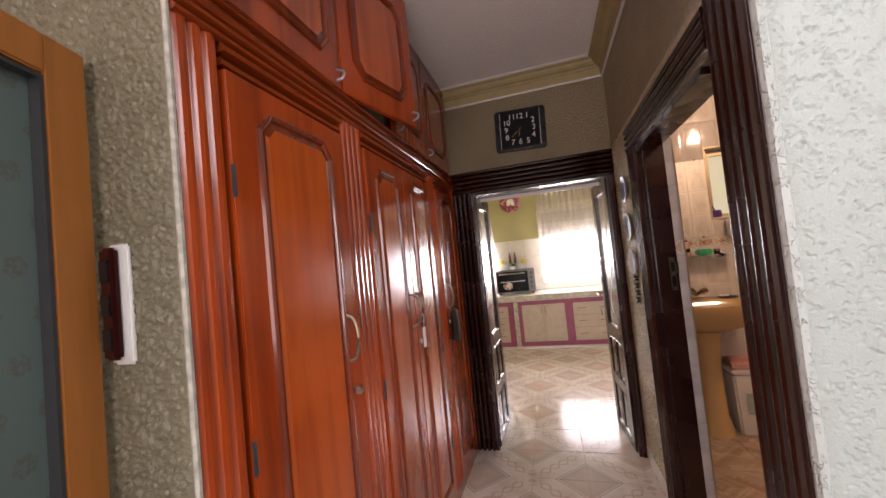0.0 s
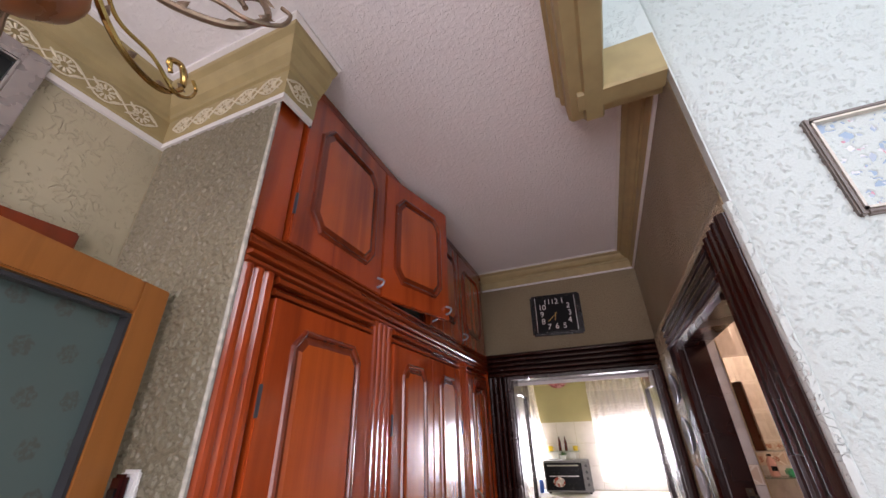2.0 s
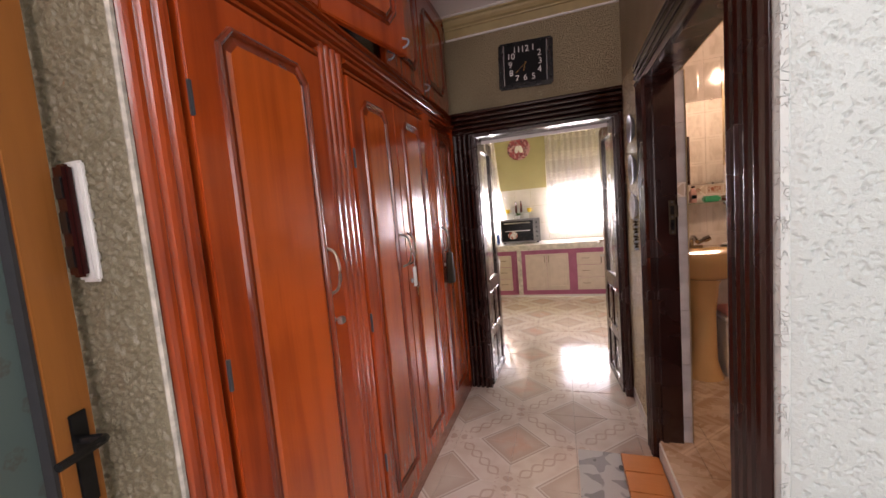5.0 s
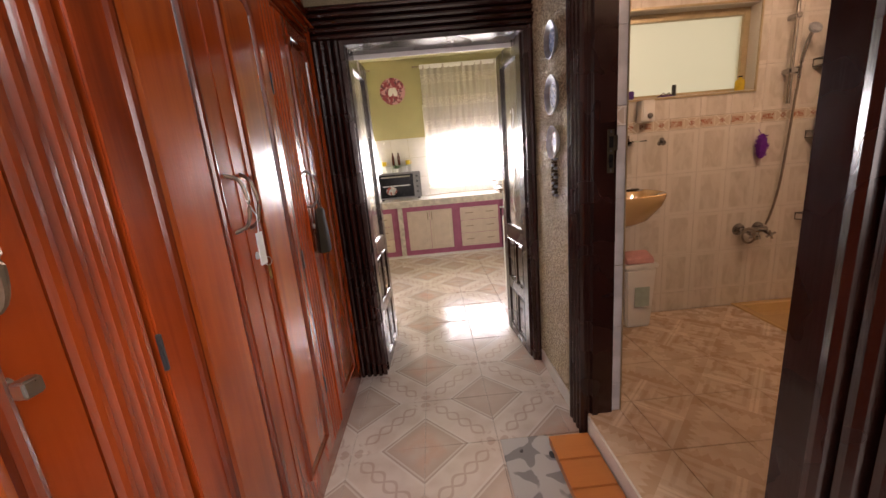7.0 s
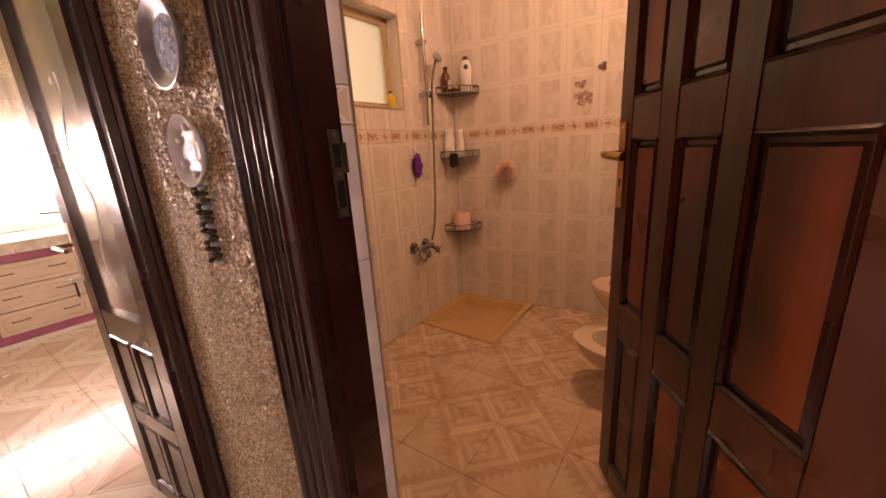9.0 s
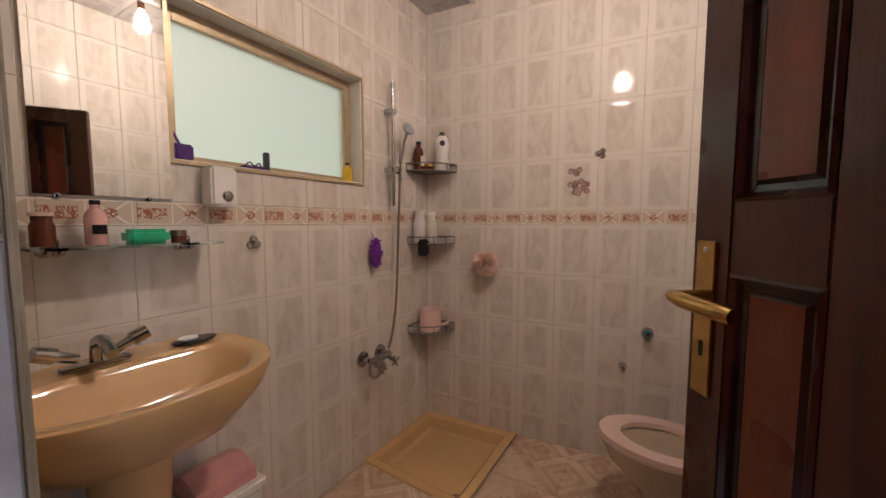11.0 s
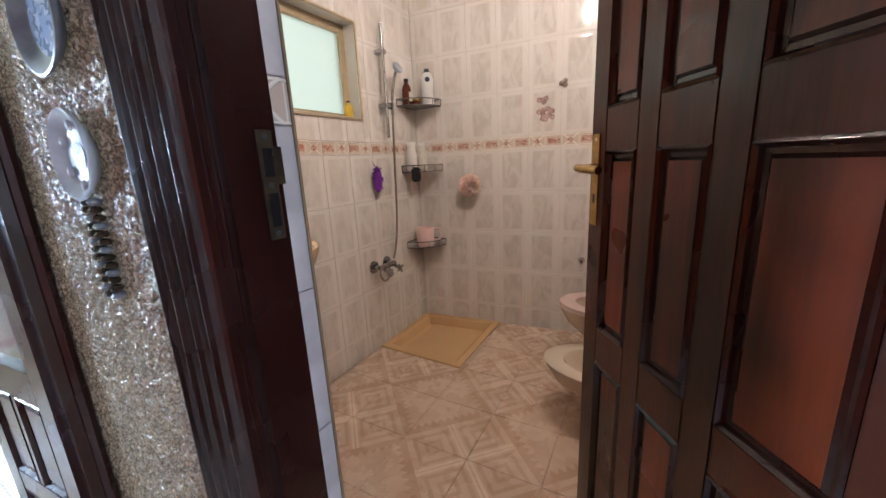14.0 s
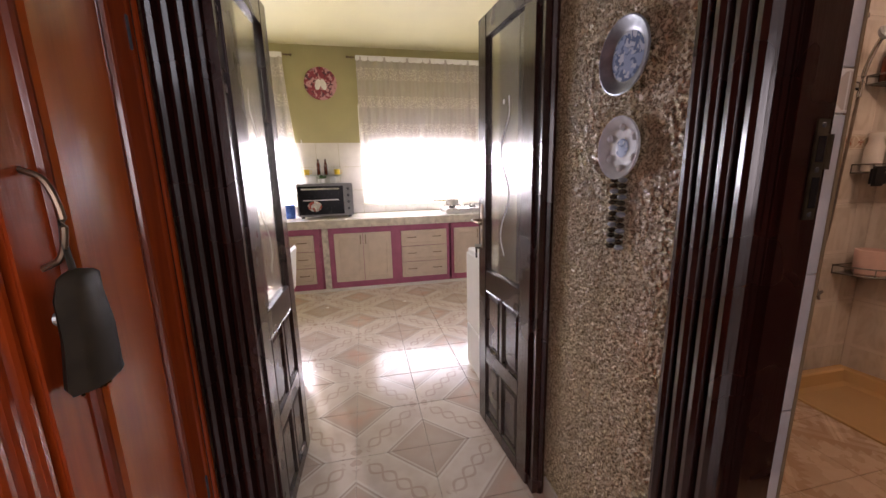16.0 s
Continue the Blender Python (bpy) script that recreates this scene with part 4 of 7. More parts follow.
    for dr, y, zs in ((lower[0], 0.746, (0.4, 1.1, 1.75)), (lower[1], 1.427, (0.4, 1.02, 1.7)), (lower[2], 2.262, (0.4, 1.0, 1.7)), (lower[3], 2.856, (0.4, 1.7)), (upper[0], 0.749, (2.35, 2.72))):
        for z in zs:
            partw("hinge", B(X + 0.010, X + 0.020, y - 0.004, y + 0.005, z - 0.04, z + 0.04, bevel=0.002), M_DARKGREY, dr, "dark hinge")
    return w


wardrobe()

tg = thingw(-0.585, 1.845, 1.10, "luggage_tag", "white paper tag on a string hanging from the wardrobe handle", "tag")
partw("card", B(-0.592, -0.589, 1.822, 1.862, 1.09, 1.19, bevel=0.001), M_WHITE, tg)
partw("string", tube(bmesh.new(), [(-0.590, 1.842, 1.19), (-0.588, 1.846, 1.24), (-0.586, 1.80, 1.29)], 0.0015, 5), M_WHITE, tg)
kc = thingw(-0.59, 1.885, 1.02, "key_on_ring", "small key hanging from the wardrobe lock", "key")
partw("ring", tube(bmesh.new(), [(-0.60 + 0.012 * math.cos(a), 1.887, 1.09 + 0.014 * math.sin(a)) for a in [2 * math.pi * k / 12 for k in range(13)]], 0.0014, 5), M_STEEL, kc)
partw("key", B(-0.602, -0.599, 1.880, 1.896, 1.03, 1.078, bevel=0.001), M_BRASS, kc)
M_BAG = plain("brown_velvet", (0.030, 0.022, 0.012), 0.6, scale=30, vary=0.5)
bagt = thingw(-0.58, 2.47, 0.95, "key_pouch", "brown cloth pouch with gold beads hanging from the wardrobe handle", "pouch")
bm = lathe(bmesh.new(), [(0, -0.145), (0.058, -0.143), (0.061, -0.13), (0.055, -0.05), (0.048, 0.02), (0.042, 0.052), (0.030, 0.060), (0.008, 0.066), (0.006, 0.117), (0, 0.118)], 20, Matrix.Translation((-0.592, 2.472, 1.13)), sx=0.45)
for v in bm.verts:
    v.co.y += 0.006 * math.sin(v.co.z * 60) + 0.004 * math.sin(v.co.x * 300)
partw("body", bm, M_BAG, bagt, smooth=True)
partw("strap", tube(bmesh.new(), [(-0.597, 2.47, 1.245), (-0.59, 2.467, 1.31), (-0.60, 2.466, 1.345)], 0.004, 6), M_BAG, bagt)
for i in range(14):
    hb = lathe(bmesh.new(), [(0, 0.004), (0.004, 0), (0, -0.004)], 6, Matrix.Translation((-0.572 - 0.0025 * abs(i - 6.5), 2.428 + i * 0.0068, 0.982 + 0.003 * math.sin(i))))
    partw("bead", hb, M_BRASS, bagt)
for i in range(6):
    hb = lathe(bmesh.new(), [(0, 0.004), (0.004, 0), (0, -0.004)], 6, Matrix.Translation((-0.588, 2.522 - i * 0.0022, 1.00 + i * 0.018)))
    partw("bead", hb, M_BRASS, bagt)


# ---- panelled door leaves ----
def solid_minus(cols, w):
    out, a = [], 0.0
    for c0, c1 in cols:
        out.append((a, c0))
        a = c1
    return out + [(a, w)]


def leaf(root, w, h0, h1, t, cols, rows, frame_mat, panel_mat, glass=None):
    """A framed leaf in the root's coordinates: x along it, its seen face at y = 0, the other at -t."""
    for a, b in solid_minus(cols, w):
        part("stile", B(a, b, -t, 0, h0, h1, bevel=0.003), frame_mat, root)
    for c0, c1 in cols:
        z = h0
        zr = list(rows) + ([glass] if glass and not rows else [])
        spans = sorted(rows + ([(glass[0], glass[1])] if glass else []))
        for r0, r1 in spans + [(h1, None)]:
            if r0 - z > 0.002:
                part("rail", B(c0 + 0.0005, c1 - 0.0005, -t + 0.0006, -0.0006, z, r0, bevel=0.002), frame_mat, root)
            z = r1
        for r0, r1 in rows:
            bm = bmesh.new()
            st = [(0, -0.001), (0.005, 0.004), (0.010, -0.004), (0.013, -0.012), (0.022, -0.013), (0.029, -0.008)]
            moulded(bm, rect(c0, c1, r0, r1), st, lambda u, v, k: (u, k, v))
            moulded(bm, rect(c0, c1, r0, r1), st, lambda u, v, k: (u, -t - k, v))
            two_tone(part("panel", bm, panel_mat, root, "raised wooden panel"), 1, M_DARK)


# bathroom door, standing open into the bathroom
bd = thing("bathroom_door", Matrix.Translation((0.70, 1.33, 0)) @ Matrix.Rotation(math.atan2(0.52, 0.75), 4, "Z"), "open panelled bathroom door of dark red-brown wood with brass handle", "door")
leaf(bd, 0.915, 0.135, 2.055, 0.042, [(0.215, 0.415), (0.49, 0.635), (0.705, 0.84)], [(0.22, 0.745), (0.855, 1.368), (1.475, 1.985)], M_DOOR, M_DOOR_PANEL)
hp = B(0.862, 0.902, 0.0, 0.005, 1.16, 1.415, bevel=0.002)
bh = part("handle", hp, M_BRASS, bd, "brass handle on a long plate")
part("lever", tube(bmesh.new(), curve_pts([(0.882, 0.005, 1.325), (0.882, 0.05, 1.325), (0.870, 0.062, 1.325), (0.80, 0.062, 1.322), (0.765, 0.058, 1.32)], 5), [0.010] * 11 + [0.012] * 9 + [0.011], 10), M_BRASS, bh, smooth=True)
part("keyhole", B(0.878, 0.886, 0.005, 0.0058, 1.225, 1.25), M_BLACK, bh)
part("screw", lathe(bmesh.new(), [(0, 0.0015), (0.004, 0.001), (0.005, 0)], 8, Matrix.Translation((0.882, 0.005, 1.40)) @ Matrix.Rotation(radians(-90), 4, "X")), M_STEEL, bh)
sp = thingw(0.678, 2.236, 1.25, "strike_plate", "tarnished brass strike plate on the dark door jamb", "strike plate")
bm = B(0.664, 0.693, 2.2325, 2.2356, 1.247, 1.42, bevel=0.001)
box(bm, 0.6932, 0.7065, 2.2327, 2.2354, 1.335, 1.395)
partw("plate", bm, M_OLD_BRASS, sp)
for z in (1.257, 1.335, 1.41):
    partw("screw", lathe(bmesh.new(), [(0, 0.0012), (0.004, 0.001), (0.005, 0)], 8, Matrix.Translation((0.6785, 2.2324, z)) @ RX90), M_DARKGREY, sp)
for z0, z1 in ((1.268, 1.322), (1.348, 1.392)):
    partw("slot", B(0.671, 0.688, 2.2316, 2.2324, z0, z1), M_BLACK, sp)

for side, hx, ang, lab in ((1, 0.536, 94.5, "open dark kitchen door leaf with etched glass above small panels"), (-1, -0.476, 88.0, "open dark kitchen door leaf folded back, with etched glass pane")):
    kd = thing("kitchen_door", Matrix.Translation((hx, 3.0, 0)) @ Matrix.Rotation(radians(ang), 4, "Z"), lab, "door", "kitchen door leaves")
    w = 0.515
    cols = [(0.085, 0.245), (0.27, 0.43)]
    rows = [(0.075, 0.385), (0.46, 0.77)]
    for a, b in ((0.0, 0.085), (0.43, w)):
        part("stile", B(a, b, -0.02, 0.02, 0.01, 2.035, bevel=0.003), M_DARK, kd)
    for z0, z1 in ((0.01, 0.075), (0.385, 0.46), (0.77, 0.875), (1.935, 2.035)):
        part("rail", B(0.0855, 0.4295, -0.019, 0.019, z0, z1, bevel=0.003), M_DARK, kd)
    for z0, z1 in rows:
        part("mullion", B(0.245, 0.27, -0.018, 0.018, z0, z1), M_DARK, kd)
        for c0, c1 in cols:
            bm = bmesh.new()
            st = [(0, 0.0), (0.006, 0.004), (0.012, -0.006), (0.020, -0.008), (0.035, -0.003)]
            moulded(bm, rect(c0, c1, z0, z1), st, lambda u, v, k: (u, 0.016 + k, v))
            moulded(bm, rect(c0, c1, z0, z1), st, lambda u, v, k: (u, -0.016 - k, v))
            part("panel", bm, M_DARK, kd, "small raised panel")
    pane = part("glass_pane", B(0.0855, 0.4295, -0.003, 0.003, 0.875, 1.935), M_MILK, kd, "hazy pane with an etched floral spray")
    pane.visible_shadow = False
    random.seed(4)
    fl = bmesh.new()
    for i in range(26):
        t = i / 25
        cx, cz = 0.2575 + 0.045 * math.sin(t * 9), 1.02 + 0.62 * t
        lathe(fl, [(0, 0.0012), (0.016 * random.uniform(0.5, 1), 0.0)], 7, Matrix.Translation((cx, 0.0035, cz)) @ Matrix.Rotation(radians(-90), 4, "X"), sx=1, sy=random.uniform(0.6, 1.6))
    tube(fl, curve_pts([(0.2575 + 0.04 * math.sin(k * 1.3), 0.004, 0.98 + 0.075 * k) for k in range(10)], 4), 0.003, 5)
    part("etching", fl, M_WHITE, pane, "white etched flowers")
    if side == 1:
        hnd = part("handle", B(0.455, 0.487, 0.02, 0.026, 0.98, 1.2, bevel=0.002), M_OLD_BRONZE, kd, "dark lever handle")
        part("lever", tube(bmesh.new(), curve_pts([(0.471, 0.026, 1.12), (0.471, 0.07, 1.12), (0.44, 0.075, 1.12), (0.37, 0.07, 1.115)], 5), 0.008, 8), M_OLD_BRONZE, hnd, smooth=True)
        part("key", B(0.469, 0.473, 0.026, 0.06, 0.985, 1.0), M_STEEL, hnd)
        part("key_ring", B(0.462, 0.480, 0.05, 0.054, 0.93, 0.985, bevel=0.001), M_BLACK, hnd)

# open oak-foil door in the alcove
od = thing("glazed_door", Matrix.Translation((-0.838, 0.585, 0)) @ Matrix.Rotation(math.atan2(-0.355, 0.11), 4, "Z"), "open oak-coloured door with an etched grey-green glass pane", "door")
L = 0.80
oak = [("stile", 0, 0.085, 0, 2.02), ("stile", L - 0.085, L, 0, 2.02), ("rail", 0.085, L - 0.085, 1.935, 2.02), ("rail", 0.085, L - 0.085, 0, 0.12)]
for nm, a, b, z0, z1 in oak:
    part(nm, B(a, b, -0.04, 0, z0 + 0.005, z1, bevel=0.004), M_OAK, od)
part("glass_pane", B(0.085, L - 0.085, -0.032, -0.024, 0.12, 1.935), M_ETCHED, od, "grey-green glass with small flower spots")
fr = bmesh.new()
for a, b, z0, z1 in ((0.085, 0.093, 0.12, 1.935), (L - 0.093, L - 0.085, 0.12, 1.935), (0.093, L - 0.093, 1.927, 1.935)):
    box(fr, a, b, -0.023, -0.002, z0, z1)
part("bead", fr, M_DARKGREY, od, "dark glazing bead")
oh = part("handle", B(0.02, 0.055, 0.0, 0.006, 0.9, 1.1, bevel=0.002), M_BLACK, od, "black lever handle")
part("lever", tube(bmesh.new(), curve_pts([(0.037, 0.006, 1.04), (0.037, 0.05, 1.04), (0.06, 0.056, 1.04), (0.13, 0.054, 1.04)], 5), 0.009, 8), M_BLACK, oh, smooth=True)


# ---- hall things ----
FACE_S = Matrix.Rotation(radians(90), 4, "X")          # a lathe axis z turned to -y
FACE_W = Matrix.Rotation(radians(-90), 4, "Y")         # a lathe axis z turned to -x
FACE_E = Matrix.Rotation(radians(90), 4, "Y")


def text(name, s, size, m, mat, parent, depth=0.0006):
    cu = bpy.data.curves.new(name, "FONT")
    cu.body, cu.size, cu.align_x, cu.align_y, cu.extrude = s, size, "CENTER", "CENTER", depth
    ob = new(name, cu)
    me = bpy.data.meshes.new_from_object(ob)
    bpy.data.objects.remove(ob)
    me.materials.clear()
    me.materials.append(mat)
    ob = new(name, me)
    ob.parent = parent
    ob.matrix_basis = m
    return ob


ck = thing("wall_clock", Matrix.Translation((-0.047, 2.998, 2.495)) @ Matrix.Rotation(radians(2), 4, "Y") @ RX90, "square black wall clock with white numerals above the kitchen doorway", "clock")
part("case", B(-0.195, 0.195, -0.165, 0.165, 0, 0.035, bevel=0.012), M_BLACK, ck)
part("face", B(-0.150, 0.150, -0.135, 0.135, 0.035, 0.038, bevel=0.001), plain("clock_face_black", (0.008, 0.008, 0.009), 0.6, spec=0.2), ck)
for s in (-1, 1):
    part("trim_bar", B(s * 0.152 - 0.003, s * 0.152 + 0.003, -0.14, 0.14, 0.038, 0.0415), M_CHROME, ck, "chrome bar")
for k in range(1, 13):
    a = 2 * math.pi * k / 12
    q = max(abs(math.sin(a)), abs(math.cos(a)))
    text("numeral", str(k), 0.060, Matrix.Translation((math.sin(a) / q * 0.112 * (0.95 if q > 0.9 else 0.9), math.cos(a) / q * 0.100 * (1 if q > 0.9 else 1), 0.0385)), M_WHITE, ck)
for ang, ln, wd in ((radians(192), 0.055, 0.005), (radians(228), 0.085, 0.0035)):
    h = B(-wd / 2, wd / 2, -0.012, ln, 0.0395, 0.041)
    bmesh.ops.transform(h, matrix=Matrix.Rotation(-ang, 4, "Z"), verts=h.verts)
    part("pointer", h, M_BRASS, ck)


def wall_plate(x, y, z, r, mat, label, sx=1.0, group="plates on the corridor wall"):
    t = thing("decorative_plate", Matrix.Translation((x, y, z)) @ FACE_W, label, "plate", group)
    part("rim", lathe(bmesh.new(), [(r * 0.62, 0.010), (r * 0.70, 0.012), (r * 0.80, 0.020), (r * 0.96, 0.028), (r, 0.027), (r * 0.98, 0.022), (r * 0.7, 0.004), (0, 0.0)], 28), M_PEWTER if mat is M_DELFT else mat, t, smooth=True)
    part("well", lathe(bmesh.new(), [(0, 0.0125), (r * 0.5, 0.010), (r * 0.63, 0.011)], 28), mat, t, "printed centre", smooth=True)
    return t


p1 = wall_plate(0.5845, 2.605, 1.865, 0.082, M_DELFT, "round plate with a pewter rim on the textured wall")
p2 = wall_plate(0.5845, 2.605, 1.622, 0.092, M_DELFT, "pewter plate with a blue ship scene on the textured wall")
M_PLATE = plain("silvery_glaze", (0.62, 0.65, 0.68), 0.38, 0.0, 0.15)
p3 = wall_plate(0.5845, 2.600, 1.400, 0.080, M_PLATE, "white and blue plate with six bosses on the textured wall")
for k in range(6):
    a = 2 * math.pi * k / 6
    part("boss", lathe(bmesh.new(), [(0, 0.006), (0.008, 0.004), (0.011, 0)], 12, Matrix.Translation((0.053 * math.cos(a), 0.053 * math.sin(a), 0.014))), M_PLATE, p3, smooth=True)
part("scene_print", lathe(bmesh.new(), [(0, 0.0135), (0.024, 0.0125)], 20), M_DELFT, p3, "small blue ship")
bdz = thingw(0.580, 2.605, 1.33, "bead_string", "two hanging strands of dark and clear beads below the lowest plate", "bead string")
M_BEAD = plain("dark_glass_bead", (0.05, 0.035, 0.02), 0.08)
for i in range(13):
    for s in (-1, 1):
        y, z = 2.603 + s * 0.016 + 0.002 * math.sin(i * 2), 1.318 - i * 0.0150
        partw("bead", lathe(bmesh.new(), [(0, 0.0075), (0.009, 0.005), (0.0125, 0), (0.009, -0.005), (0, -0.0075)], 8, Matrix.Translation((0.572, y, z))), M_PEWTER if (i + (s > 0)) % 3 == 0 else M_BEAD, bdz, smooth=True)

sw = thingw(-0.79, 0.608, 1.49, "intercom_panel", "dark red switch panel on a white backplate beside the wardrobe", "switch")
partw("backplate", B(-0.828, -0.768, 0.594, 0.6095, 1.362, 1.612, bevel=0.006), M_WHITE, sw)
M_REDP = plain("dark_red_plastic", (0.035, 0.005, 0.005), 0.12)
partw("cover", B(-0.822, -0.784, 0.576, 0.5935, 1.375, 1.605, bevel=0.006), M_REDP, sw, "glossy dark red cover")
for z in (1.42, 1.49, 1.56):
    partw("button", B(-0.816, -0.791, 0.5725, 0.5758, z - 0.025, z + 0.02, bevel=0.003), M_BLACK, sw)


def framed(name, m, w, h, bw, frame_mat, pic_mat, label, lip=None):
    t = thing(name, m, label, "picture")
    for nm, a in (("frame_side", (-w / 2, -w / 2 + bw, -h / 2, h / 2)), ("frame_side", (w / 2 - bw, w / 2, -h / 2, h / 2)), ("frame_rail", (-w / 2 + bw, w / 2 - bw, -h / 2, -h / 2 + bw)), ("frame_rail", (-w / 2 + bw, w / 2 - bw, h / 2 - bw, h / 2))):
        part(nm, B(a[0], a[1], a[2], a[3], 0, 0.022, bevel=0.004), frame_mat, t)
    bm = bmesh.new()
    e = bw
    for a in ((-w / 2 + e, -w / 2 + e + 0.006, -h / 2 + e, h / 2 - e), (w / 2 - e - 0.006, w / 2 - e, -h / 2 + e, h / 2 - e), (-w / 2 + e, w / 2 - e, -h / 2 + e, -h / 2 + e + 0.006), (-w / 2 + e, w / 2 - e, h / 2 - e - 0.006, h / 2 - e)):
        box(bm, *a, 0.004, 0.0235)
    part("inner_lip", bm, lip or M_BRASS, t)
    part("print", B(-w / 2 + bw, w / 2 - bw, -h / 2 + bw, h / 2 - bw, 0.0, 0.006), pic_mat, t)
    return t


M_PFRAME = plain("grey_brown_frame", (0.16, 0.13, 0.11), 0.35, scale=20)
framed("framed_flower_picture", Matrix.Translation((0.955, 1.059, 2.235)) @ RX90, 0.29, 0.30, 0.014, M_PFRAME, M_FLOWER_PIC, "small framed print of white flowers on blue, on white wall", M_OFFWHITE)
CHX, CHY = -0.49, 0.04
M_SILVER_FRAME = plain("silver_frame", (0.42, 0.38, 0.36), 0.28, 0.6, scale=20)
framed("large_framed_picture", Matrix.Translation((-1.218, -0.25, 2.41)) @ Matrix.Rotation(radians(90), 4, "Z") @ RX90 @ Matrix.Rotation(0, 4, "Y"), 1.0, 0.62, 0.058, M_SILVER_FRAME, M_DARK_PIC, "large dark picture in a silvery frame on the olive wall", M_STEEL)

# chandelier: turned wooden body and gilt scroll arms
ch = thingw(CHX, CHY, 2.92, "chandelier", "chandelier of turned wood with copper and gilt scrolled arms", "chandelier")
partw("body", lathe(bmesh.new(), [(0, -0.70), (0.02, -0.695), (0.05, -0.68), (0.075, -0.65), (0.08, -0.63), (0.07, -0.60), (0.03, -0.58), (0.025, -0.38), (0.045, -0.34), (0.05, -0.30), (0.03, -0.26), (0.018, -0.20), (0.016, -0.05), (0.045, -0.03), (0.05, 0.0), (0, 0)], 24, Matrix.Translation((CHX, CHY, 2.92))), M_TURNED, ch, smooth=True)
for k in range(6):
    R = Matrix.Translation((CHX, CHY, 2.92)) @ Matrix.Rotation(radians(60 * k + 52), 4, "Z")
    P0 = curve_pts([(0.04, 0, -0.50), (0.07, 0, -0.57), (0.13, 0, -0.61), (0.20, 0, -0.60), (0.24, 0, -0.54), (0.225, 0, -0.49), (0.20, 0, -0.51), (0.21, 0, -0.535)], 6)
    P1 = curve_pts([(0.06, 0.0, -0.52), (0.11, 0.012, -0.55), (0.17, 0, -0.55), (0.22, -0.012, -0.58), (0.26, 0, -0.54), (0.27, 0, -0.50), (0.255, 0, -0.485)], 6)
    P0, P1 = ([Vector((p[0] * 1.3, p[1], p[2] + 0.03)) for p in P] for P in (P0, P1))
    arm = tube(bmesh.new(), P0, [0.007] * (len(P0) - 4) + [0.006, 0.005, 0.005, 0.006], 7)
    tube(arm, P1, 0.0045, 6)
    bmesh.ops.transform(arm, matrix=R, verts=arm.verts)
    partw("arm", arm, M_BRASS if k % 2 else M_OLD_BRONZE, ch, "scrolled gilt arm" if k % 2 else "scrolled copper arm", True)
    for q in range(5):
        lf = bmesh.new()
        c = P0[8 + q * 5]
        lathe(lf, [(0, 0.02), (0.006, 0.008), (0.009, 0.0), (0.004, -0.008), (0, -0.012)], 6, Matrix.Translation(c + Vector((0, 0, 0.012))) @ Matrix.Rotation(0.5 * q, 4, "Y"), sx=1.0, sy=0.4)
        bmesh.ops.transform(lf, matrix=R, verts=lf.verts)
        partw("leaf", lf, M_OLD_BRONZE, ch, "small metal leaf", True)

mt = S("rug_rubber", B(0.165, 0.395, 1.25, 2.265, 0.001, 0.007, bevel=0.002), M_MAT)
mt.name = "door_mat"
del mt["kind"]
tagged(mt, "grey rubber door mat with a black leaf print", "mat")
st = thingw(0.48, 1.80, 0, "wooden_step", "low step of orange-brown boards before the bathroom doorway", "step")
for i in range(5):
    y1 = 2.205 - i * 0.146
    partw("board", B(0.388, 0.575, y1 - 0.143, y1, 0.03, 0.05, bevel=0.003), M_STEP_WOOD, st)
for x in (0.405, 0.545):
    partw("runner", B(x - 0.015, x + 0.015, 1.48, 2.20, 0, 0.0295), M_STEP_WOOD, st)


# ---- kitchen ----
YF = 6.17
wt = S("worktop", B(-3.0, 3.2, YF - 0.02, 6.95, 0.80, 0.86, bevel=0.004), plain("worktop_tile", (0.74, 0.69, 0.62), 0.12, scale=7, vary=0.12))
bm = bmesh.new()
x = -2.9
random.seed(11)
M_BLOT = plain("worktop_floral_frieze", (0.60, 0.50, 0.42), 0.2, scale=18, vary=0.4)
while x < 3.0:
    box(bm, x, x + 0.19, YF - 0.026, YF - 0.02, 0.768, 0.858, 0.001)
    x += 0.193
S("worktop_edge", bm, plain("edge_tile", (0.72, 0.66, 0.58), 0.15, scale=14, vary=0.3), "white edge tiles with a pale floral border")
bm = bmesh.new()
for i in range(-14, 16):
    for k in range(3):
        lathe(bm, [(0, 0.001), (0.014, 0)], 7, Matrix.Translation((i * 0.193 + 0.05 * k, YF - 0.0265, 0.812 + 0.012 * math.sin(k * 2 + i))) @ FACE_S, sx=1.4, sy=0.7)
S("worktop_edge_print", bm, M_BLOT)
S("wall_counter_base", B(-3.0, 3.2, YF + 0.012, 6.95, 0, 0.80), M_PINK, "pink painted masonry kitchen base")
S("trim_kitchen_plinth", B(-3.0, 3.2, YF - 0.006, YF + 0.0115, 0, 0.035), M_KTILE)
fr = bmesh.new()
S("trim_kitchen_pillar", B(-0.585, -0.515, YF - 0.022, YF + 0.0115, 0.035, 0.766, bevel=0.003), plain("pillar_tile", (0.70, 0.62, 0.54), 0.2, scale=22, vary=0.35), "white tiled pier between the pink cabinets")


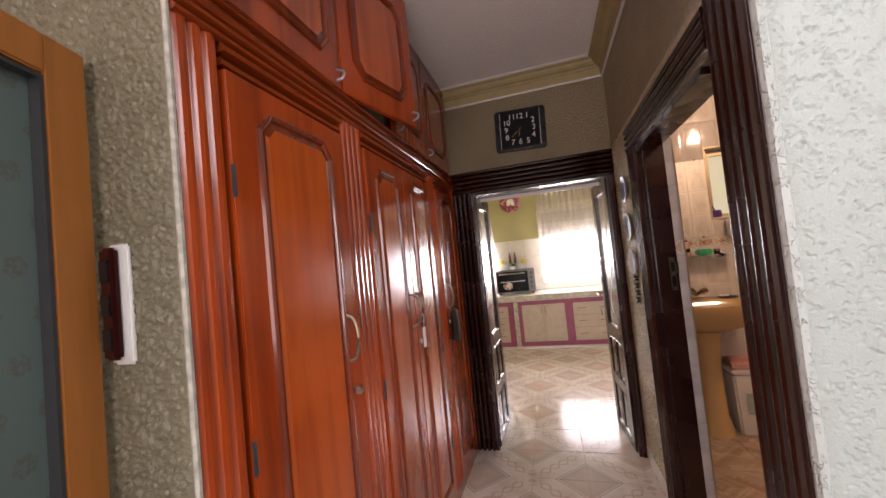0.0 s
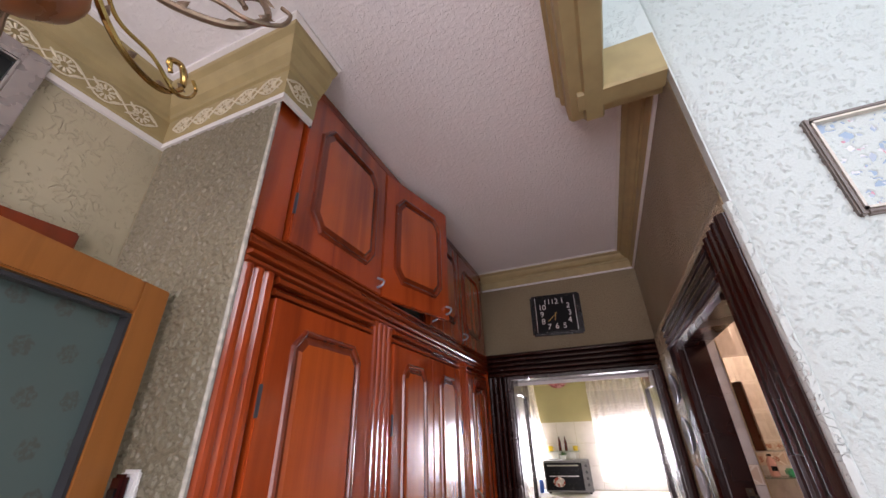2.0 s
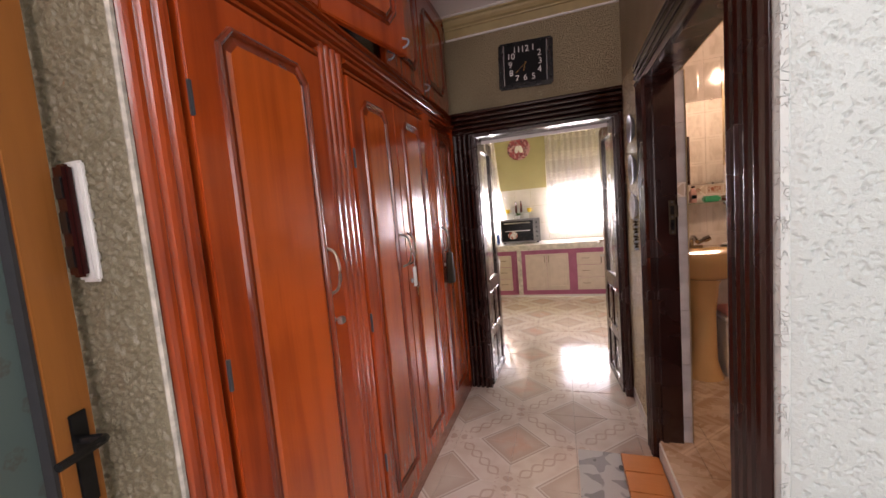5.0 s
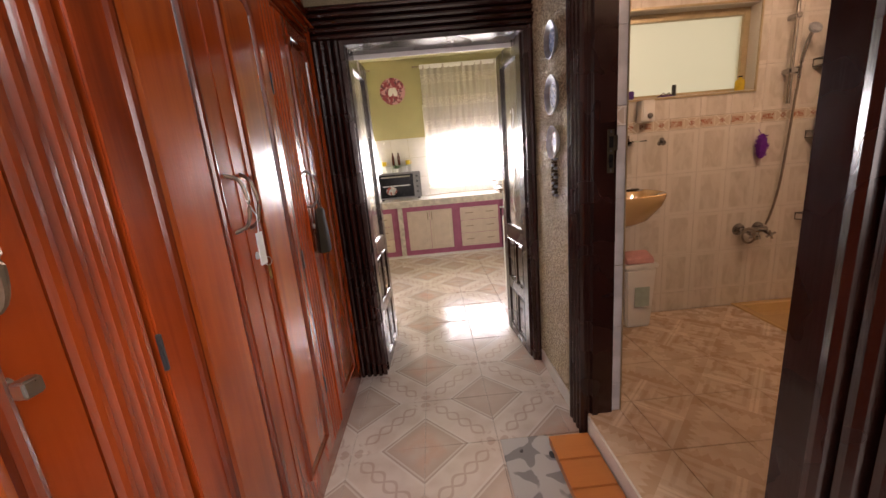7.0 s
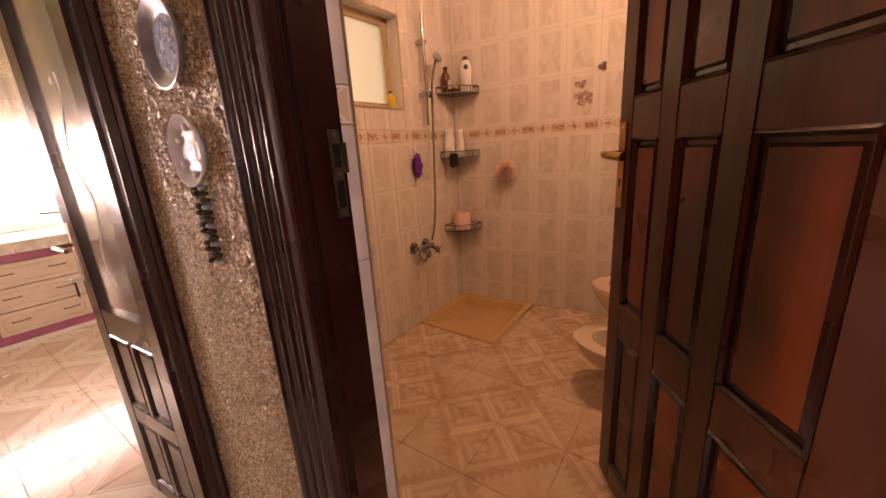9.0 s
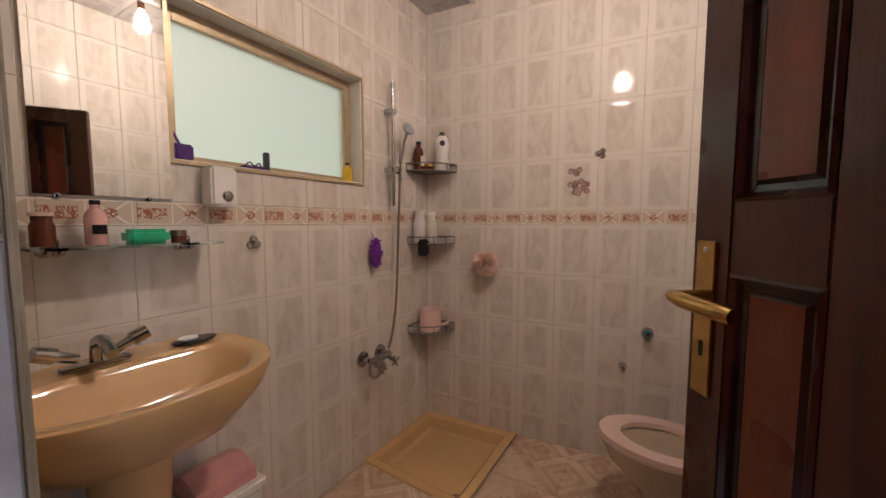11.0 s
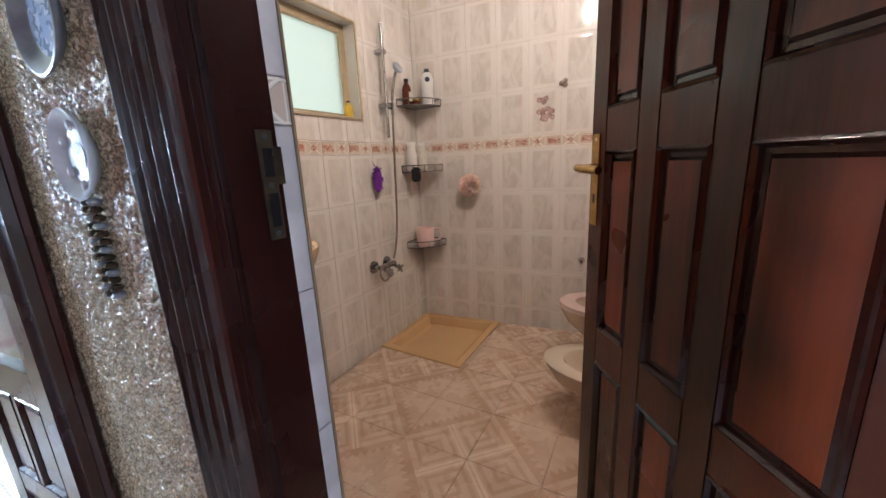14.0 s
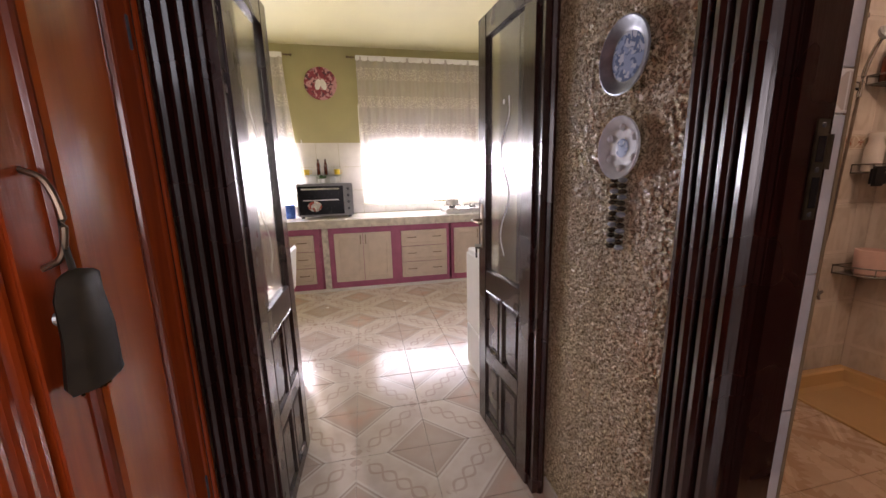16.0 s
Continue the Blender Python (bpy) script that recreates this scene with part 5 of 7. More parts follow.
def kitchen_unit(x0, x1, kind, group=""):
    t = thingw((x0 + x1) / 2, YF, 0, "kitchen_cabinet" if kind == "doors" else "drawer_unit", "cream double-door kitchen cabinet in a pink frame" if kind == "doors" else "cream three-drawer kitchen unit in a pink frame", "cabinet", group)
    f = bmesh.new()
    for a in ((x0 - 0.06, x0, 0.036, 0.764), (x1, x1 + 0.06, 0.036, 0.764), (x0, x1, 0.036, 0.11), (x0, x1, 0.70, 0.764)):
        box(f, a[0], a[1], YF - 0.004, YF + 0.0115, a[2], a[3], 0.002)
    partw("frame", f, M_PINK, t)
    put = lambda u, v, h: (u, YF - 0.018 - h, v)

    def front(nm, a, b, c, e, hs, vertical):
        d = partw(nm, B(a + 0.002, b - 0.002, YF - 0.018, YF + 0.008, c + 0.002, e - 0.002, bevel=0.003), M_CREAM, t)
        m = bmesh.new()
        cut = 0.05 if vertical else 0.025
        if vertical:
            n = 8
            poly = [(a + 0.05, c + 0.06), (b - 0.05, c + 0.06)] + [((a + b) / 2 + (b - a - 0.1) / 2 * math.cos(math.pi * k / n), e - 0.10 + 0.045 * math.sin(math.pi * k / n)) for k in range(n + 1)]
        else:
            poly = octo(a + 0.035, b - 0.035, c + 0.03, e - 0.03, cut)
        moulded(m, poly, [(0, -0.001), (0.004, 0.004), (0.010, 0.004), (0.014, -0.0005), (0.024, 0.001)], put)
        partw("panel", m, M_CREAM, d, "routed panel")
        for hx, hz in hs:
            q = [(hx, hz - 0.045), (hx, hz + 0.045)] if vertical else [(hx - 0.045, hz), (hx + 0.045, hz)]
            pts = curve_pts([(q[0][0], YF - 0.018, q[0][1]), (q[0][0], YF - 0.043, q[0][1]), (q[1][0], YF - 0.043, q[1][1]), (q[1][0], YF - 0.018, q[1][1])], 4)
            partw("handle", tube(bmesh.new(), pts, 0.005, 6), M_OLD_BRONZE, d, smooth=True)

    if kind == "doors":
        xm = (x0 + x1) / 2
        front("door", x0, xm, 0.11, 0.70, [(xm - 0.03, 0.62)], True)
        front("door", xm, x1, 0.11, 0.70, [(xm + 0.03, 0.62)], True)
    else:
        n, hh = 3, 0.59 / 3
        for k in range(n):
            front("drawer", x0, x1, 0.11 + k * hh, 0.11 + (k + 1) * hh - 0.004, [(x0 + 0.13, 0.22 + k * hh), (x1 - 0.13, 0.22 + k * hh)], False)
    return t


for a, b, k in ((-1.28, -0.68, "drawers"), (-0.455, 0.215, "doors"), (0.335, 0.905, "drawers"), (1.0, 1.66, "doors"), (-2.1, -1.42, "doors"), (1.80, 2.4, "drawers")):
    kitchen_unit(a, b, k, "kitchen base units")

ov = thing("table_oven", Matrix.Translation((-0.55, 6.66, 0.86)) @ Matrix.Rotation(radians(4), 4, "Z"), "silver and black table-top oven with a glass door on the worktop", "oven")
M_OVEN = plain("oven_casing", (0.20, 0.20, 0.20), 0.4, 0.6)
part("body", B(-0.33, 0.33, -0.17, 0.19, 0.02, 0.37, bevel=0.006), M_OVEN, ov)
part("door", B(-0.315, 0.215, -0.186, -0.171, 0.04, 0.345, bevel=0.004), plain("oven_glass", (0.008, 0.008, 0.010), 0.25, spec=0.2), ov, "black glass door")
part("bar", tube(bmesh.new(), [(-0.27, -0.205, 0.315), (0.17, -0.205, 0.315)], 0.008, 8), M_STEEL, ov, "steel door bar")
part("control_panel", B(0.222, 0.322, -0.184, -0.171, 0.03, 0.36, bevel=0.003), M_OVEN, ov)
for z in (0.31, 0.24, 0.17, 0.10):
    part("knob", lathe(bmesh.new(), [(0, 0.022), (0.016, 0.020), (0.019, 0.0)], 14, Matrix.Translation((0.272, -0.184, z)) @ FACE_S), M_DARKGREY, ov, smooth=True)
part("sticker", lathe(bmesh.new(), [(0, 0.001), (0.075, 0.0)], 18, Matrix.Translation((-0.13, -0.1865, 0.13)) @ FACE_S, sx=1.1, sy=0.75), M_FOOD, ov, "round food sticker")
part("rack", B(-0.26, 0.16, -0.188, -0.1865, 0.19, 0.20), M_STEEL, ov)
for x in (-0.28, 0.28):
    part("foot", B(x - 0.02, x + 0.02, -0.15, -0.11, 0, 0.02), M_BLACK, ov)
ov.matrix_basis = ov.matrix_basis @ Matrix.Diagonal((1, 1, 1.13, 1))
cn = thingw(-0.985, 6.60, 0.86, "canister", "blue plastic canister on the worktop beside the oven", "canister")
partw("body", lathe(bmesh.new(), [(0, 0.861), (0.062, 0.861), (0.066, 0.87), (0.066, 1.0), (0.06, 1.01), (0, 1.01)], 20, Matrix.Translation((-0.985, 6.60, 0))), M_BLUE, cn, smooth=True)
partw("lid", lathe(bmesh.new(), [(0.063, 1.0105), (0.066, 1.015), (0.063, 1.03), (0, 1.035), (0, 1.0105)], 20, Matrix.Translation((-0.985, 6.60, 0))), M_BLUE, cn, smooth=True)

kp_ = thing("decorative_plate", Matrix.Translation((-0.523, 6.948, 2.525)) @ FACE_S, "round dark red plate with white doves on the kitchen wall", "plate")
part("rim", lathe(bmesh.new(), [(0.155, 0.016), (0.19, 0.026), (0.20, 0.022), (0.14, 0.002), (0, 0)], 36), M_DOVES, kp_, smooth=True)
part("well", lathe(bmesh.new(), [(0, 0.012), (0.12, 0.012), (0.156, 0.016)], 36), M_DOVES, kp_, smooth=True)
for s in (-1, 1):
    part("dove", lathe(bmesh.new(), [(0, 0.006), (0.028, 0.003), (0.036, 0)], 14, Matrix.Translation((s * 0.034, -0.01, 0.0135)) @ Matrix.Rotation(s * 0.25, 4, "Z"), sx=1.0, sy=1.9), M_WHITE, kp_, "white dove shape", True)

ws = thingw(-0.60, 6.85, 1.38, "wall_shelf", "small glass wall shelf on white brackets above the oven", "shelf")
partw("board", B(-0.84, -0.34, 6.80, 6.945, 1.375, 1.387, bevel=0.002), M_SHELF_GLASS, ws)
for x in (-0.72, -0.46):
    partw("bracket", B(x - 0.04, x + 0.04, 6.86, 6.941, 1.27, 1.374, bevel=0.006), M_WHITE, ws)


def bottle(x, y, z, r, h, neck, body_mat, cap_mat, name, label, sx=1.0, flat=1.0):
    t = thingw(x, y, z, name, label, "bottle")
    pr = [(0, 0.001), (r * 0.92, 0.001), (r, 0.006), (r, h * 0.62), (r * 0.8, h * 0.74), (neck, h * 0.82), (neck, h * 0.9), (0, h * 0.9)]
    partw("body", lathe(bmesh.new(), pr, 18, Matrix.Translation((x, y, z)), sx=1.0, sy=flat), body_mat, t, smooth=True)
    partw("cap", lathe(bmesh.new(), [(0, h * 0.9005), (neck * 1.2, h * 0.9005), (neck * 1.15, h), (0, h)], 14, Matrix.Translation((x, y, z))), cap_mat, t, smooth=True)
    return t


for x in (-0.63, -0.54):
    bottle(x, 6.87, 1.388, 0.022, 0.20, 0.010, M_AMBER, M_BLACK, "sauce_bottle", "small dark bottle on the kitchen wall shelf")
for x in (-0.78, -0.40):
    t = thingw(x, 6.87, 1.388, "mug", "yellow mug on the kitchen wall shelf", "mug")
    partw("body", lathe(bmesh.new(), [(0, 0.001), (0.033, 0.001), (0.038, 0.07), (0.034, 0.07), (0.030, 0.008), (0, 0.008)], 16, Matrix.Translation((x, 6.87, 1.388))), M_YELLOW, t, smooth=True)
    partw("handle", tube(bmesh.new(), curve_pts([(x + 0.036, 6.87, 1.445), (x + 0.06, 6.87, 1.435), (x + 0.058, 6.87, 1.41), (x + 0.034, 6.87, 1.405)], 3), 0.004, 6), M_YELLOW, t)
pl = thingw(-0.585, 6.72, 1.24, "potted_plant", "small green potted plant on top of the oven", "plant")
partw("pot", lathe(bmesh.new(), [(0, 1.232), (0.032, 1.232), (0.042, 1.29), (0.036, 1.29), (0.03, 1.28), (0, 1.28)], 16, Matrix.Translation((-0.585, 6.66, 0))), M_WHITE, pl, smooth=True)
lv = bmesh.new()
random.seed(5)
for i in range(38):
    a, e, l = random.uniform(0, 6.28), random.uniform(0.2, 1.1), random.uniform(0.05, 0.11)
    d = Vector((math.cos(a) * math.cos(e), math.sin(a) * math.cos(e), math.sin(e)))
    s = Vector((-math.sin(a), math.cos(a), 0)) * 0.008
    o = Vector((-0.585, 6.66, 1.285))
    v = [lv.verts.new(o), lv.verts.new(o + d * l * 0.5 + s), lv.verts.new(o + d * l + Vector((0, 0, -0.01))), lv.verts.new(o + d * l * 0.5 - s)]
    lv.faces.new(v)
lo = partw("foliage", lv, plain("leaf_green", (0.06, 0.16, 0.03), 0.5, vary=0.4), pl, "narrow green leaves")
lo["kind"] = "stuff"

pl.matrix_basis = Matrix.Translation((0, 0, 0.048)) @ pl.matrix_basis

gs = thingw(1.15, 6.55, 0.86, "gas_hob", "low steel gas hob with black pan rests on the worktop", "hob")
partw("body", B(0.95, 1.5, 6.33, 6.72, 0.861, 0.92, bevel=0.008), M_STEEL, gs)
for x in (1.08, 1.36):
    partw("burner", lathe(bmesh.new(), [(0, 0.94), (0.04, 0.938), (0.05, 0.921), (0, 0.921)], 16, Matrix.Translation((x, 6.55, 0))), M_BLACK, gs)
    g4 = bmesh.new()
    for a in range(4):
        q = math.pi / 2 * a
        tube(g4, [(x + 0.02 * math.cos(q), 6.55 + 0.02 * math.sin(q), 0.955), (x + 0.11 * math.cos(q), 6.55 + 0.11 * math.sin(q), 0.955), (x + 0.11 * math.cos(q), 6.55 + 0.11 * math.sin(q), 0.922)], 0.005, 6)
    partw("pan_rest", g4, M_BLACK, gs)
pt = thingw(1.03, 6.55, 0.96, "saucepan", "small steel saucepan on the hob", "saucepan")
partw("body", lathe(bmesh.new(), [(0, 0.962), (0.085, 0.962), (0.09, 1.03), (0.086, 1.03), (0.082, 0.968), (0, 0.968)], 20, Matrix.Translation((1.08, 6.55, 0))), M_STEEL, pt, smooth=True)
partw("handle", tube(bmesh.new(), [(0.99, 6.55, 1.02), (0.82, 6.52, 1.03)], 0.009, 7), M_BLACK, pt)

wc = thingw(0.88, 3.80, 0, "white_cabinet", "white enamelled cabinet with a small dark knob behind the kitchen door", "cabinet")
partw("body", B(0.590, 1.19, 3.56, 4.115, 0.0, 0.855, bevel=0.006), M_WHITE, wc)
partw("door", B(0.575, 0.589, 3.57, 4.10, 0.33, 0.83, bevel=0.004), M_WHITE, wc)
partw("flap", B(0.577, 0.589, 3.57, 4.10, 0.03, 0.32, bevel=0.004), M_WHITE, wc)
partw("knob", lathe(bmesh.new(), [(0, 0.022), (0.016, 0.018), (0.012, 0.0)], 12, Matrix.Translation((0.64, 4.05, 0.856))), M_BLACK, wc, smooth=True)

M_CHAIR = plain("white_chair_plastic", (0.75, 0.74, 0.72), 0.35, vary=0.05)
chr_ = thingw(-0.92, 4.75, 0, "plastic_chair", "white plastic chair standing near the kitchen door", "chair")
partw("seat", B(-1.14, -0.72, 4.55, 4.97, 0.42, 0.445, bevel=0.01), M_CHAIR, chr_)
bb = bmesh.new()
prism(bb, [(-0.735, 0.44), (-0.700, 0.44), (-0.665, 0.78), (-0.680, 0.80), (-0.700, 0.78)], "y", 4.56, 4.96)
partw("backrest", bb, M_CHAIR, chr_)
for x in (-1.11, -0.745):
    for y in (4.58, 4.94):
        partw("leg", tube(bmesh.new(), [(x, y, 0.42), (x * 1.0, y, 0.0)], [0.02, 0.014], 8), M_CHAIR, chr_)


def window_unit(n, w):
    x0, x1, z0, z1 = w
    t = tagged(new("window_%d" % n), "white aluminium kitchen window with its shutter half lowered", kind="structure")
    t.location = ((x0 + x1) / 2, 7.03, z0)
    fr = bmesh.new()
    for a in ((x0, x0 + 0.05, z0, z1), (x1 - 0.05, x1, z0, z1), (x0 + 0.05, x1 - 0.05, z0, z0 + 0.05), (x0 + 0.05, x1 - 0.05, z1 - 0.05, z1), ((x0 + x1) / 2 - 0.03, (x0 + x1) / 2 + 0.03, z0 + 0.05, z1 - 0.05)):
        box(fr, a[0], a[1], 7.03, 7.075, a[2], a[3], 0.003)
    partw("window_frame", fr, M_WHITE, t)
    for a, b in ((x0 + 0.052, (x0 + x1) / 2 - 0.032), ((x0 + x1) / 2 + 0.032, x1 - 0.052)):
        p = partw("pane", B(a, b, 7.048, 7.054, z0 + 0.052, z1 - 0.052), M_GLASS, t)
        p.visible_shadow = False
        gr = bmesh.new()
        n_ = 10
        arc = [(a + 0.03 + (b - a - 0.06) * k / n_, 7.10, 1.86 + 0.09 * math.sin(math.pi * k / n_)) for k in range(n_ + 1)]
        tube(gr, arc, 0.010, 6)
        for k in (1, 9):
            tube(gr, [(arc[k][0], 7.10, z0), arc[k]], 0.006, 5)
        partw("grille", gr, M_WHITE, t, "arched white window grille")
    sh = bmesh.new()
    k = 1.93
    while k < z1:
        box(sh, x0 + 0.01, x1 - 0.01, 7.085, 7.095, k, k + 0.036)
        k += 0.038
    partw("shutter", sh, M_OFFWHITE, t, "half lowered slatted shutter")
    partw("window_sill", B(x0 - 0.02, x1 + 0.02, 6.93, 7.03, z0 - 0.03, z0 - 0.0005, bevel=0.004), M_KTILE, t)


window_unit(1, WR)
window_unit(2, WL)


def curtain(x0, x1, seed, flare=0.0, label=""):
    t = thingw((x0 + x1) / 2, 6.88, 2.86, "net_curtain", label, "curtain", "net curtains")
    random.seed(seed)
    bm = bmesh.new()
    nx, nz = 150, 14
    ph = [random.uniform(0, 6.28) for _ in range(6)]
    top, low = 2.845, 0.985
    vs = []
    for j in range(nz + 1):
        z = top + (low - top) * j / nz
        row = []
        for i in range(nx + 1):
            u = i / nx
            x = x0 + (x1 - x0) * u
            if flare and j > 0:
                x += flare * (j / nz) ** 1.4 * max(0, 1 - u * 4 if flare < 0 else u * 4 - 3)
            amp = 0.012 + 0.012 * min(1, j / 3)
            y = 6.875 + amp * math.sin(u * (x1 - x0) * 62 + ph[0] + 0.4 * math.sin(u * 9 + ph[1])) + 0.006 * math.sin(u * 41 + ph[2] + j * 0.2)
            zz = z + (0.02 * abs(math.sin(u * (x1 - x0) * 16 + ph[3])) if j == nz else 0)
            row.append(bm.verts.new((x, y, zz)))
        vs.append(row)
    for j in range(nz):
        for i in range(nx):
            bm.faces.new((vs[j][i], vs[j][i + 1], vs[j + 1][i + 1], vs[j + 1][i]))
    partw("net", bm, M_SHEER, t, "sheer pleated net with a lace border", True)
    partw("heading", B(x0 - 0.004, x1 + 0.004, 6.862, 6.890, 2.80, 2.862, bevel=0.006), M_WHITE, t, "gathered white heading")
    rod = thingw((x0 + x1) / 2, 6.9, 2.845, "curtain_rod", "thin curtain rod with small finials", "curtain rod", "curtain rods")
    partw("pole", tube(bmesh.new(), [(x0 - 0.10, 6.90, 2.845), (x1 + 0.10, 6.90, 2.845)], 0.007, 8), M_OLD_BRONZE, rod)
    for x in (x0 - 0.10, x1 + 0.10):
        partw("finial", lathe(bmesh.new(), [(0, 0.018), (0.014, 0.006), (0.014, -0.006), (0, -0.018)], 10, Matrix.Translation((x, 6.90, 2.845))), M_OLD_BRONZE, rod, smooth=True)
    for x in (x0 - 0.05, x1 + 0.05):
        partw("bracket", B(x - 0.006, x + 0.006, 6.90, 6.949, 2.835, 2.855), M_OLD_BRONZE, rod)


curtain(-0.07, 1.70, 3, -0.0, "white sheer net curtain before the wide kitchen window")
curtain(-2.45, -0.95, 8, 0.14, "white sheer net curtain before the second kitchen window")


# roller shutters, half lowered outside the kitchen windows
M_SHUTTER = plain("beige_shutter_slat", (0.55, 0.47, 0.38), 0.5, scale=6, vary=0.1)
for w in (WR, WL):
    sh_ = thingw((w[0] + w[1]) / 2, 7.09, 2.2, "roller_shutter", "half lowered beige roller shutter outside the kitchen window", "shutter", "roller shutters")
    for k in range(9):
        z = 1.80 + k * 0.055
        partw("slat", prism(bmesh.new(), [(7.084, z), (7.092, z + 0.004), (7.098, z + 0.027), (7.092, z + 0.050), (7.084, z + 0.0535)], "x", w[0] + 0.002, w[1] - 0.002), M_SHUTTER, sh_)

# ---- bathroom ----
def tile_rects(u0, u1, v0, v1, hole=None):
    """The rectangle less the hole, as up to four pieces."""
    if not hole or u1 <= hole[0] or u0 >= hole[1] or v1 <= hole[2] or v0 >= hole[3]:
        return [(u0, u1, v0, v1)]
    out = []
    if u0 < hole[0]:
        out.append((u0, hole[0], v0, v1))
    if u1 > hole[1]:
        out.append((hole[1], u1, v0, v1))
    a, b = max(u0, hole[0]), min(u1, hole[1])
    if v0 < hole[2]:
        out.append((a, b, v0, hole[2]))
    if v1 > hole[3]:
        out.append((a, b, hole[3], v1))
    return out


TILE_MESH = {}


def tile_ob(name, w, h, axis, mat, at, parent):
    """One tile, thin along axis (x, y or z), with an eased edge; at is the middle of its face."""
    key = (round(w, 4), round(h, 4), axis, mat.name)
    if key not in TILE_MESH:
        bm = bmesh.new()
        e, t = 0.0018, 0.006
        poly = rect(-w / 2 + 0.0009, w / 2 - 0.0009, -h / 2 + 0.0009, h / 2 - 0.0009)
        put = {"N": lambda u, v, k: (u, -k, v), "E": lambda u, v, k: (-k, u, v), "S": lambda u, v, k: (u, k, v), "F": lambda u, v, k: (u, v, k)}[axis]
        moulded(bm, poly, [(0, -t), (0, -e), (e, 0)], put)
        me = bpy.data.meshes.new(name)
        bmesh.ops.recalc_face_normals(bm, faces=bm.faces)
        bm.to_mesh(me)
        bm.free()
        me.materials.append(mat)
        TILE_MESH[key] = me
    ob = new(name, TILE_MESH[key])
    ob.parent = parent
    ob.location = at
    return ob


ROWS = [(BF, 0.262), (0.262, 0.554), (0.554, 0.846), (0.846, 1.138), (1.138, 1.43), (1.507, 1.799), (1.799, 2.091), (2.091, 2.383), (2.383, 2.675), (2.675, BCEIL)]


# bathroom window
wb = tagged(new("window_3"), "small bathroom window with a frosted pane in a champagne aluminium frame", kind="structure")
wb.location = (1.71, 3.36, WB[2])
fr = bmesh.new()
x0, x1, z0, z1 = WB
for a in ((x0, x0 + 0.045, z0, z1), (x1 - 0.045, x1, z0, z1), (x0 + 0.045, x1 - 0.045, z0, z0 + 0.03), (x0 + 0.045, x1 - 0.045, z1 - 0.05, z1)):
    box(fr, a[0], a[1], 3.345, 3.385, a[2], a[3], 0.003)
partw("window_frame", fr, M_ALU, wb)
partw("pane", B(x0 + 0.047, x1 - 0.047, 3.362, 3.368, z0 + 0.032, z1 - 0.052), M_FROST, wb, "frosted glass pane").visible_shadow = False
rv = bmesh.new()
box(rv, x0, x1, 3.2705, 3.345, z0 - 0.001, z0 + 0.004)
box(rv, x0, x1, 3.2705, 3.345, z1 - 0.004, z1 + 0.001)
box(rv, x0 - 0.001, x0 + 0.004, 3.2705, 3.345, z0 + 0.004, z1 - 0.004)
box(rv, x1 - 0.004, x1 + 0.001, 3.2705, 3.345, z0 + 0.004, z1 - 0.004)
partw("reveal", rv, M_KTILE, wb, "tiled window reveal")
tr = bmesh.new()
for a in ((x0 - 0.012, x1 + 0.012, z0 - 0.012, z0), (x0 - 0.012, x1 + 0.012, z1, z1 + 0.012), (x0 - 0.012, x0, z0, z1), (x1, x1 + 0.012, z0, z1)):
    box(tr, a[0], a[1], 3.262, 3.2700, a[2], a[3])
partw("edge_strip", tr, M_ALU, wb, "beige edge strip round the window")

# basin on its pedestal
wbs = thingw(1.13, 3.05, BF, "wash_basin", "beige ceramic wash basin on a pedestal with a chrome mixer tap", "wash basin")
bm = bmesh.new()
BX, BY, UP = 1.075, 3.268, 0.04
n = 36


def basin_ring(k, z, back, shift=0.0):
    out = []
    for i in range(n):
        a = 2 * math.pi * i / n
        cx, cy = math.cos(a), math.sin(a)
        x = BX + 0.31 * k * (abs(cx) ** 0.85) * (1 if cx > 0 else -1)
        y = BY - 0.23 + shift + (0.265 * k if cy < 0 else 0.23 * back) * (abs(cy) ** (0.9 if cy < 0 else 0.45)) * (1 if cy > 0 else -1)
        out.append((x, y, z + UP))
    return out


rings = [basin_ring(0.42, 0.82, 0.55), basin_ring(0.70, 0.86, 0.85), basin_ring(0.94, 0.95, 0.98), basin_ring(1.0, 1.0, 1.0), basin_ring(1.0, 1.018, 1.0), basin_ring(0.985, 1.022, 0.985), basin_ring(0.86, 1.018, 0.42), basin_ring(0.80, 1.0, 0.34), basin_ring(0.66, 0.93, 0.24), basin_ring(0.30, 0.885, 0.1), basin_ring(0.06, 0.88, 0.05)]
vr = [[bm.verts.new(p) for p in r] for r in rings]
for a, b in zip(vr, vr[1:]):
    for i in range(n):
        bm.faces.new((a[i], a[(i + 1) % n], b[(i + 1) % n], b[i]))
bm.faces.new(vr[0][::-1])
bm.faces.new(vr[-1])
partw("bowl", bm, M_BEIGE_CER, wbs, smooth=True)
partw("pedestal", lathe(bmesh.new(), [(0, BF), (0.12, BF), (0.11, BF + 0.04), (0.085, 0.25), (0.08, 0.6), (0.10, 0.80), (0.14, 0.88), (0, 0.88)], 24, Matrix.Translation((BX, 3.12, 0)), sx=1.0, sy=0.9), M_BEIGE_CER, wbs, smooth=True)
partw("overflow", lathe(bmesh.new(), [(0, 0.003), (0.016, 0.002), (0.018, 0)], 14, Matrix.Translation((BX - 0.03, 3.125, 1.025)) @ Matrix.Rotation(radians(62), 4, "X")), M_BLACK, wbs)
tp = bmesh.new()
TX, TY = 1.03, 3.175
box(tp, TX - 0.075, TX + 0.075, TY - 0.022, TY + 0.022, 1.022, 1.035, 0.006)
